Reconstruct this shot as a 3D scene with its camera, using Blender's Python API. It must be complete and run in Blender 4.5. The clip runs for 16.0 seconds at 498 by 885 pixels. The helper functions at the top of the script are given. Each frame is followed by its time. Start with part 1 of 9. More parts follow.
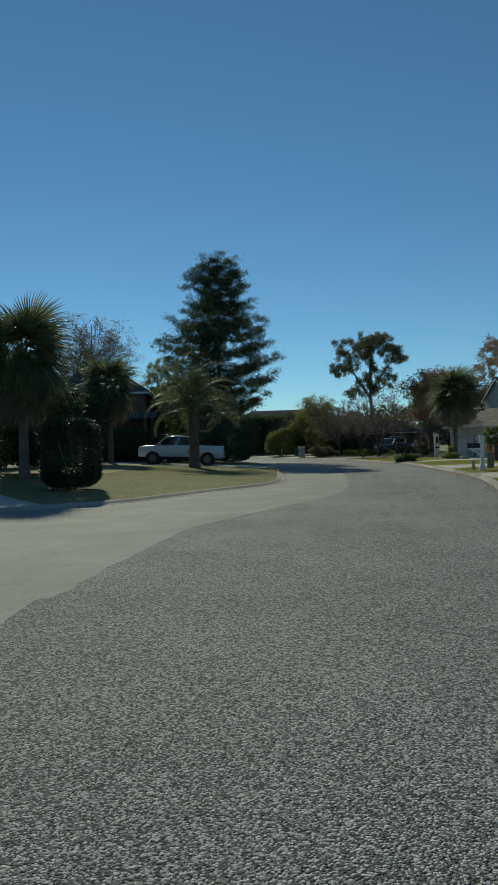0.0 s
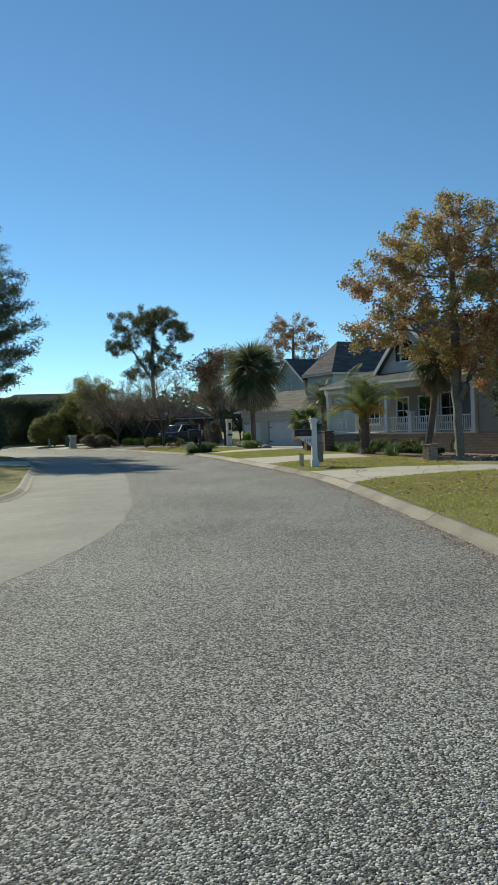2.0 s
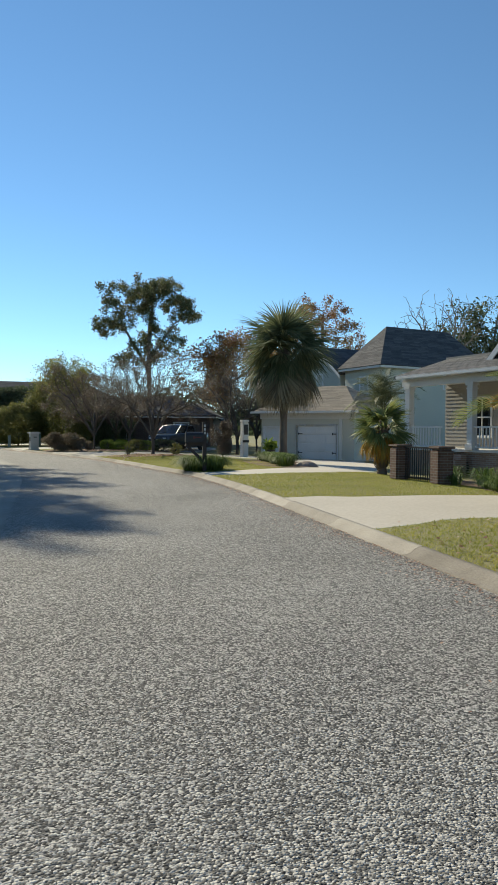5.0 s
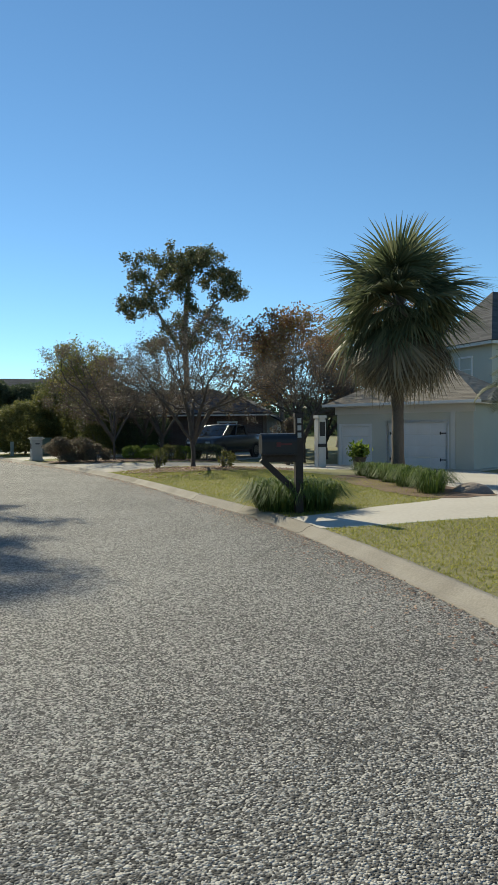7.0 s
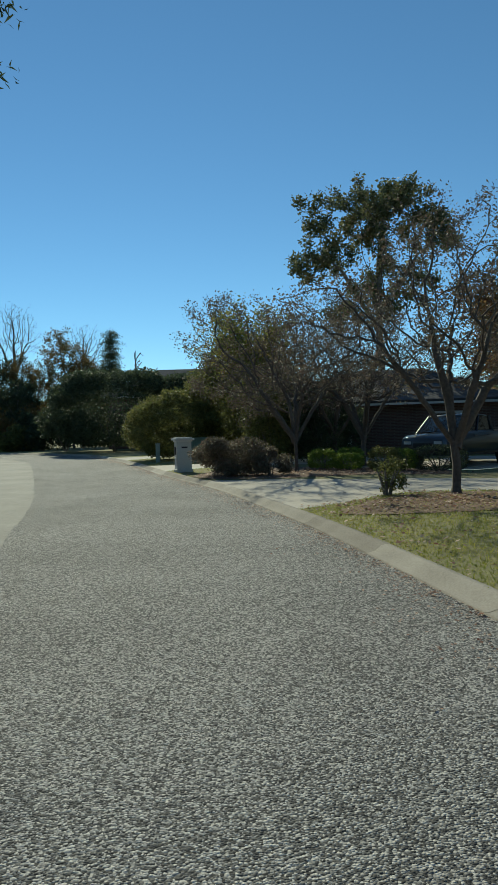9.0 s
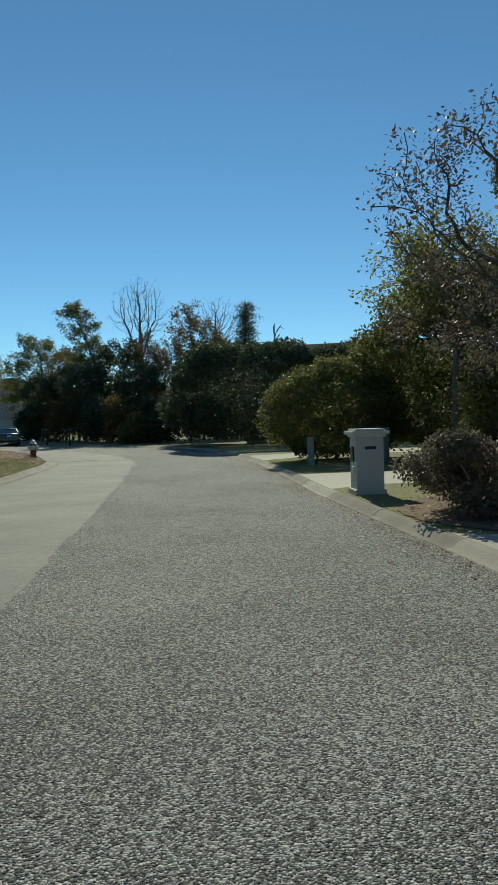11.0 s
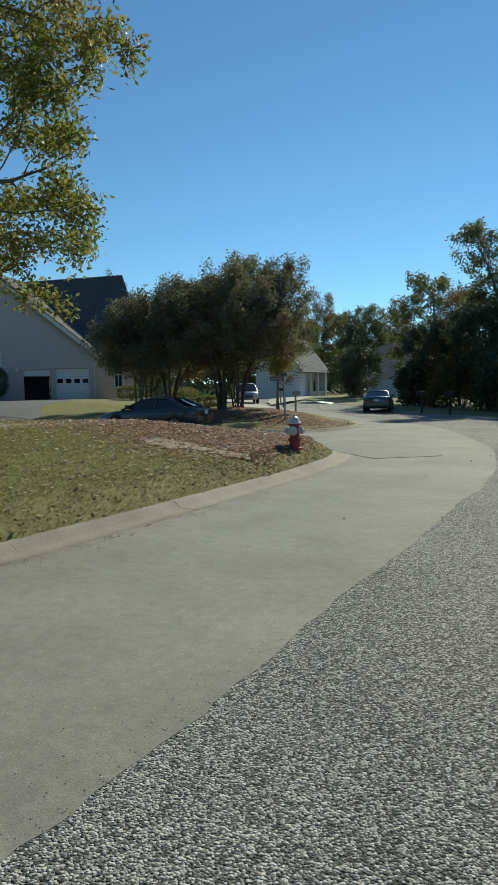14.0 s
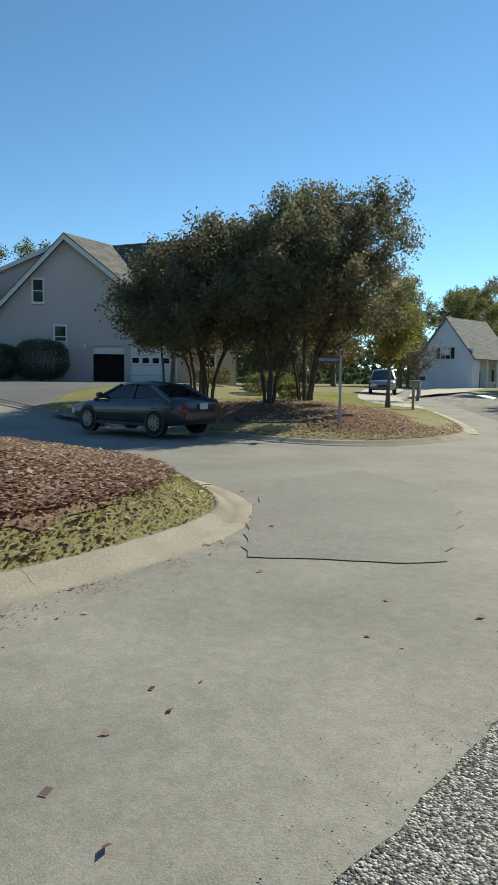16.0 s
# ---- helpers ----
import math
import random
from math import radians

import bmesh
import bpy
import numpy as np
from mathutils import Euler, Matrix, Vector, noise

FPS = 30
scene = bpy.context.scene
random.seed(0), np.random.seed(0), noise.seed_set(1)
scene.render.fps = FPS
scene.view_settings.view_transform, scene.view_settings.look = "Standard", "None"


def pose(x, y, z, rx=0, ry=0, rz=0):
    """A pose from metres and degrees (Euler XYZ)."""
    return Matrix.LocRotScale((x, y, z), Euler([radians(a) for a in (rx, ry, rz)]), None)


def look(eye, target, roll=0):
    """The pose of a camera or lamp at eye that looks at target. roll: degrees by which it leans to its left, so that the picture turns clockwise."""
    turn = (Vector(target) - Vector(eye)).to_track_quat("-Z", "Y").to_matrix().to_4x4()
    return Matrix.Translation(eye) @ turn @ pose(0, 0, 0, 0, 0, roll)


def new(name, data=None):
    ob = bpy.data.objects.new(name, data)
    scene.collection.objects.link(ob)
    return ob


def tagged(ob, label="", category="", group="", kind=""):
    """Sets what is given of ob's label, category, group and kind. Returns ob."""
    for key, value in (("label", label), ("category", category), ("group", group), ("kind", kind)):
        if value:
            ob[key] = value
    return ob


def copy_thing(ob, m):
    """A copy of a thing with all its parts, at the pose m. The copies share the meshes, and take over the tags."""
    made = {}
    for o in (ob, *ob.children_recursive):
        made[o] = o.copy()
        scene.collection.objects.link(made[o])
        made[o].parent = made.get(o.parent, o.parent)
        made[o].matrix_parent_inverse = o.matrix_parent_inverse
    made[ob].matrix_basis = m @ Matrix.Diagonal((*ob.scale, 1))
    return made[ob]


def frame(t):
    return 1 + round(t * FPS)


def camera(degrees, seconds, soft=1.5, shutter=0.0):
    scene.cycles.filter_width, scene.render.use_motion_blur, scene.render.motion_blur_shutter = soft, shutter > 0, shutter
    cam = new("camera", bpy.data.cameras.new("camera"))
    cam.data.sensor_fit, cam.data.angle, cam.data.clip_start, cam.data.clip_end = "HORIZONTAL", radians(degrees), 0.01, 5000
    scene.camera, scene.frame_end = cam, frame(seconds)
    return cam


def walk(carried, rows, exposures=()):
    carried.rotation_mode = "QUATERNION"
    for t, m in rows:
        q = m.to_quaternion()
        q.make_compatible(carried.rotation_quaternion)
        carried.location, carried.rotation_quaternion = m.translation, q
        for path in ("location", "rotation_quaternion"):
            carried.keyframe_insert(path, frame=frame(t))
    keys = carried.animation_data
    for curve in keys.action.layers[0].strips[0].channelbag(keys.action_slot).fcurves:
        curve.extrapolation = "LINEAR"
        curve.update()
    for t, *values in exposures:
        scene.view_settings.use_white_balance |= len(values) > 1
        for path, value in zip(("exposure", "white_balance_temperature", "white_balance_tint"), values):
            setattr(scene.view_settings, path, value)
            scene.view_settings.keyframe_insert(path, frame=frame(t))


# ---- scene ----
cam = camera(39.18, 16.0)
# seconds, eye in metres, then yaw, pitch and roll in degrees
ROWS = [
    (0.0, 0.000, 0.000, 1.603, -0.00, 0.28, 1.62),
    (0.5, 0.239, 2.725, 1.615, -5.85, -0.38, 1.97),
    (1.0, 0.552, 5.493, 1.600, -9.51, -0.83, 2.25),
    (1.5, 0.913, 8.218, 1.590, -13.31, -1.14, 2.00),
    (2.0, 1.459, 10.860, 1.604, -17.94, -1.32, 2.05),
    (2.5, 2.055, 13.509, 1.599, -22.52, -1.62, 1.97),
    (3.0, 2.764, 16.188, 1.613, -26.26, -1.41, 2.06),
    (3.5, 3.523, 18.864, 1.610, -27.68, -1.17, 1.56),
    (4.0, 4.244, 21.551, 1.598, -26.29, -0.90, 0.93),
    (4.5, 4.946, 24.263, 1.568, -22.22, -0.85, 0.08),
    (5.0, 5.469, 27.236, 1.616, -17.61, -0.98, -0.49),
    (5.2, 5.630, 28.496, 1.617, -16.12, -1.01, -0.43),
    (7.3, 7.841, 41.901, 1.585, -13.80, -0.85, 0.90),
    (7.5, 7.969, 43.212, 1.603, -12.37, -0.74, 0.95),
    (8.0, 8.141, 46.674, 1.613, -8.31, -0.58, 1.13),
    (8.5, 8.094, 50.094, 1.622, -4.71, -0.74, 1.19),
    (9.0, 7.887, 53.387, 1.598, -1.16, -1.02, 1.36),
    (9.5, 7.553, 56.537, 1.578, 2.56, -1.13, 1.24),
    (9.7, 7.403, 57.722, 1.577, 4.06, -1.17, 1.27),
    (11.8, 5.102, 69.766, 1.603, 12.78, -2.08, 2.24),
    (12.0, 4.837, 70.842, 1.588, 13.69, -2.16, 2.41),
    (12.5, 4.110, 73.397, 1.577, 17.98, -2.32, 2.78),
    (13.0, 3.513, 75.895, 1.607, 25.47, -2.59, 2.97),
    (13.5, 2.729, 78.521, 1.618, 34.66, -3.37, 2.29),
    (14.0, 1.852, 81.208, 1.614, 44.22, -4.04, 1.19),
    (14.5, 0.867, 83.977, 1.609, 52.24, -4.59, 0.07),
    (15.0, -0.185, 86.736, 1.585, 56.66, -5.11, 0.25),
    (15.5, -1.166, 89.399, 1.587, 59.75, -5.47, -0.06),
    (16.0, -2.171, 92.031, 1.587, 60.47, -5.03, -0.56),
]
walk(cam, [(t, pose(x, y, z, 90 + pitch, roll, yaw)) for t, x, y, z, yaw, pitch, roll in ROWS],
     exposures=[(t, s, 6330 - 400 * g, -6 - 11 * g) for t, s, g in ((0.0, -0.72, 1), (0.5, -0.42, 1), (1.0, -0.32, 0.7), (1.5, 0.06, 0.5), (2.0, 0.05, 0.5), (3.5, 0.42, 0.1), (4.5, 0.37, 0), (5.0, 0.3, 0), (7.5, 0.18, 0.2), (8.0, 0.24, 0.3), (8.5, -0.15, 0.9), (9.5, -0.25, 1), (12.0, -0.38, 1), (12.5, -0.38, 1), (13.0, -0.22, 1), (14.0, -0.05, 0.8), (15.0, 0.18, 0.5), (16.0, 0.4, 0.3))])

# ---- world and sun ----
SUN_YAW, SUN_UP = 16.0, 34.0      # degrees left of +y, and above the horizon
world = bpy.data.worlds.new("sky")
scene.world = world
world.use_nodes = True
sky = world.node_tree.nodes.new("ShaderNodeTexSky")
sky.sky_type = "NISHITA"
sky.sun_disc = False
sky.sun_elevation = radians(SUN_UP)
sky.sun_rotation = radians(-SUN_YAW)
sky.air_density, sky.dust_density, sky.ozone_density = 0.8, 0.0, 4.6
world.node_tree.links.new(sky.outputs[0], world.node_tree.nodes["Background"].inputs[0])
world.node_tree.nodes["Background"].inputs[1].default_value = 0.12
sun_data = bpy.data.lights.new("sun", "SUN")
sun_data.energy, sun_data.angle, sun_data.color = 5.0, radians(0.55), (1.0, 0.82, 0.655)
sun = new("sun", sun_data)
sun.matrix_world = look((0, 0, 60), (60 * math.tan(radians(90 - SUN_UP)) * math.sin(radians(SUN_YAW)),
                                     -60 * math.tan(radians(90 - SUN_UP)) * math.cos(radians(SUN_YAW)), 0))

# ---- materials ----
def node(tree, kind, **values):
    n = tree.nodes.new(kind)
    for key, v in values.items():
        n.inputs[key.replace("_", " ")].default_value = v
    return n


def surface(name, dark, light, big=0.4, fine=30.0, rough=0.8, bump=0.3, metal=0.0, spec=0.5, depth=0.01, grain=0.5, coat=0.0, island=0.0, objects=0.0):
    """Two colours mixed by a broad and a fine noise in world metres, with fine relief."""
    m = bpy.data.materials.new(name)
    m.use_nodes = True
    t = m.node_tree
    p = t.nodes["Principled BSDF"]
    p.inputs["Roughness"].default_value, p.inputs["Metallic"].default_value = rough, metal
    p.inputs["Specular IOR Level"].default_value, p.inputs["Coat Weight"].default_value = spec, coat
    where = t.nodes.new("ShaderNodeNewGeometry")
    a = node(t, "ShaderNodeTexNoise", Scale=big, Detail=4.0)
    b = node(t, "ShaderNodeTexNoise", Scale=fine, Detail=3.0)
    for n in (a, b):
        t.links.new(where.outputs["Position"], n.inputs["Vector"])
    mix = t.nodes.new("ShaderNodeMix")
    mix.inputs[0].default_value = grain
    t.links.new(a.outputs[0], mix.inputs[2])
    t.links.new(b.outputs[0], mix.inputs[3])
    value = mix.outputs[0]
    for amount, kind, out in ((island, "geo", "Random Per Island"), (objects, "obj", "Random")):
        if amount:
            source = where if kind == "geo" else t.nodes.new("ShaderNodeObjectInfo")
            more = t.nodes.new("ShaderNodeMix")
            more.inputs[0].default_value = amount
            t.links.new(value, more.inputs[2])
            t.links.new(source.outputs[out], more.inputs[3])
            value = more.outputs[0]
    ramp = t.nodes.new("ShaderNodeValToRGB")
    ramp.color_ramp.elements[0].position, ramp.color_ramp.elements[1].position = 0.3, 0.7
    ramp.color_ramp.elements[0].color, ramp.color_ramp.elements[1].color = (*dark, 1), (*light, 1)
    t.links.new(value, ramp.inputs[0])
    t.links.new(ramp.outputs[0], p.inputs["Base Color"])
    if bump:
        bm = node(t, "ShaderNodeBump", Strength=bump, Distance=depth)
        t.links.new(b.outputs[0], bm.inputs["Height"])
        t.links.new(bm.outputs[0], p.inputs["Normal"])
    return m


def leafy(name, colours, through_light=0.45, rough=0.55, patch=0.0):
    """Leaves: each island its own tint, part of the light passes through; patch: how far tints gather in groups."""
    m = bpy.data.materials.new(name)
    m.use_nodes = True
    t = m.node_tree
    p = t.nodes["Principled BSDF"]
    p.inputs["Roughness"].default_value = rough
    p.inputs["Specular IOR Level"].default_value = 0.3
    where = t.nodes.new("ShaderNodeNewGeometry")
    value = where.outputs["Random Per Island"]
    if patch:
        n = node(t, "ShaderNodeTexNoise", Scale=0.55, Detail=2.0)
        t.links.new(where.outputs["Position"], n.inputs["Vector"])
        spread = t.nodes.new("ShaderNodeMapRange")
        spread.inputs[1].default_value, spread.inputs[2].default_value = 0.3, 0.7
        t.links.new(n.outputs[0], spread.inputs[0])
        mix = t.nodes.new("ShaderNodeMix")
        mix.inputs[0].default_value = patch
        t.links.new(value, mix.inputs[2])
        t.links.new(spread.outputs[0], mix.inputs[3])
        value = mix.outputs[0]
    ramp = t.nodes.new("ShaderNodeValToRGB")
    e = ramp.color_ramp.elements
    while len(e) < len(colours):
        e.new(0.5)
    for i, c in enumerate(colours):
        e[i].position, e[i].color = i / (len(colours) - 1), (*c, 1)
    t.links.new(value, ramp.inputs[0])
    t.links.new(ramp.outputs[0], p.inputs["Base Color"])
    tr = t.nodes.new("ShaderNodeBsdfTranslucent")
    t.links.new(ramp.outputs[0], tr.inputs["Color"])
    both = t.nodes.new("ShaderNodeMixShader")
    both.inputs[0].default_value = through_light
    t.links.new(p.outputs[0], both.inputs[1])
    t.links.new(tr.outputs[0], both.inputs[2])
    t.links.new(both.outputs[0], t.nodes["Material Output"].inputs[0])
    return m


def aggregate(name, tones, stone, stain, rough=0.85, bump=0.8, depth=0.006, patchy=0.35, clumps=9.0, lumpy=0.35, hard=0.25):
    """Road surface: stones of mixed tone set in binder, with broad stains and wear."""
    m = bpy.data.materials.new(name)
    m.use_nodes = True
    t = m.node_tree
    p = t.nodes["Principled BSDF"]
    p.inputs["Roughness"].default_value = rough
    p.inputs["Specular IOR Level"].default_value = 0.4
    where = t.nodes.new("ShaderNodeNewGeometry")
    cells = node(t, "ShaderNodeTexVoronoi", Scale=stone)
    broad = node(t, "ShaderNodeTexNoise", Scale=stain, Detail=6.0, Roughness=0.65)
    mid = node(t, "ShaderNodeTexNoise", Scale=clumps, Detail=5.0, Roughness=0.7)
    for n in (cells, broad, mid):
        t.links.new(where.outputs["Position"], n.inputs["Vector"])
    sep = t.nodes.new("ShaderNodeSeparateColor")
    t.links.new(cells.outputs["Color"], sep.inputs[0])
    m1 = t.nodes.new("ShaderNodeMix")
    m1.inputs[0].default_value = patchy
    t.links.new(sep.outputs[0], m1.inputs[2])
    t.links.new(broad.outputs[0], m1.inputs[3])
    m2 = t.nodes.new("ShaderNodeMix")
    m2.inputs[0].default_value = lumpy
    t.links.new(m1.outputs[0], m2.inputs[2])
    t.links.new(mid.outputs[0], m2.inputs[3])
    ramp = t.nodes.new("ShaderNodeValToRGB")
    e = ramp.color_ramp.elements
    e.new(0.5)
    for i, (at, c) in enumerate(zip((0.5 - hard, 0.5, 0.5 + hard), tones)):
        e[i].position, e[i].color = at, (*c, 1)
    t.links.new(m2.outputs[0], ramp.inputs[0])
    t.links.new(ramp.outputs[0], p.inputs["Base Color"])
    bm = node(t, "ShaderNodeBump", Strength=bump, Distance=depth)
    add = t.nodes.new("ShaderNodeMath")
    add.operation = "SUBTRACT"
    t.links.new(mid.outputs[0], add.inputs[0])
    t.links.new(cells.outputs["Distance"], add.inputs[1])
    t.links.new(add.outputs[0], bm.inputs["Height"])
    t.links.new(bm.outputs[0], p.inputs["Normal"])
    return m


def cracked(name, dark, light, crack_scale, crack_width=0.02):
    """Old concrete with a net of open cracks."""
    m = surface(name, dark, light, big=0.5, fine=25, rough=0.9, bump=0.25)
    t = m.node_tree
    p = t.nodes["Principled BSDF"]
    where = t.nodes.new("ShaderNodeNewGeometry")
    warp = node(t, "ShaderNodeTexNoise", Scale=1.4, Detail=4.0)
    t.links.new(where.outputs["Position"], warp.inputs["Vector"])
    add = t.nodes.new("ShaderNodeMix")
    add.data_type = "VECTOR"
    add.inputs[0].default_value = 0.25
    t.links.new(where.outputs["Position"], add.inputs[4])
    t.links.new(warp.outputs["Color"], add.inputs[5])
    v = node(t, "ShaderNodeTexVoronoi", Scale=crack_scale)
    v.feature = "DISTANCE_TO_EDGE"
    t.links.new(add.outputs[1], v.inputs["Vector"])
    edge = t.nodes.new("ShaderNodeMapRange")
    edge.inputs[2].default_value = crack_width
    t.links.new(v.outputs[0], edge.inputs[0])
    old = p.inputs["Base Color"].links[0].from_socket
    mix = t.nodes.new("ShaderNodeMix")
    mix.data_type = "RGBA"
    mix.inputs[6].default_value = (0.05, 0.045, 0.04, 1)
    t.links.new(edge.outputs[0], mix.inputs[0])
    t.links.new(old, mix.inputs[7])
    t.links.new(mix.outputs[2], p.inputs["Base Color"])
    return m


def brickwork(name, brick_a, brick_b, mortar, size=0.22):
    """Brick courses on walls that stay far off; runs along the wall in either direction."""
    m = bpy.data.materials.new(name)
    m.use_nodes = True
    t = m.node_tree
    p = t.nodes["Principled BSDF"]
    p.inputs["Roughness"].default_value = 0.9
    where = t.nodes.new("ShaderNodeNewGeometry")
    sep = t.nodes.new("ShaderNodeSeparateXYZ")
    t.links.new(where.outputs["Position"], sep.inputs[0])
    add = t.nodes.new("ShaderNodeMath")
    t.links.new(sep.outputs[0], add.inputs[0])
    t.links.new(sep.outputs[1], add.inputs[1])
    comb = t.nodes.new("ShaderNodeCombineXYZ")
    t.links.new(add.outputs[0], comb.inputs[0])
    t.links.new(sep.outputs[2], comb.inputs[1])
    b = node(t, "ShaderNodeTexBrick", Scale=1.0, Mortar_Size=0.008, Brick_Width=size, Row_Height=0.075, Color1=(*brick_a, 1), Color2=(*brick_b, 1), Mortar=(*mortar, 1))
    t.links.new(comb.outputs[0], b.inputs["Vector"])
    t.links.new(b.outputs["Color"], p.inputs["Base Color"])
    bm = node(t, "ShaderNodeBump", Strength=0.5, Distance=0.01)
    t.links.new(b.outputs["Fac"], bm.inputs["Height"])
    bm.invert = True
    t.links.new(bm.outputs[0], p.inputs["Normal"])
    return m


def plain(name, colour, rough=0.5, metal=0.0, coat=0.0, spec=0.5):
    m = bpy.data.materials.new(name)
    m.use_nodes = True
    p = m.node_tree.nodes["Principled BSDF"]
    p.inputs["Base Color"].default_value = (*colour, 1)
    p.inputs["Roughness"].default_value, p.inputs["Metallic"].default_value = rough, metal
    p.inputs["Coat Weight"].default_value, p.inputs["Specular IOR Level"].default_value = coat, spec
    return m


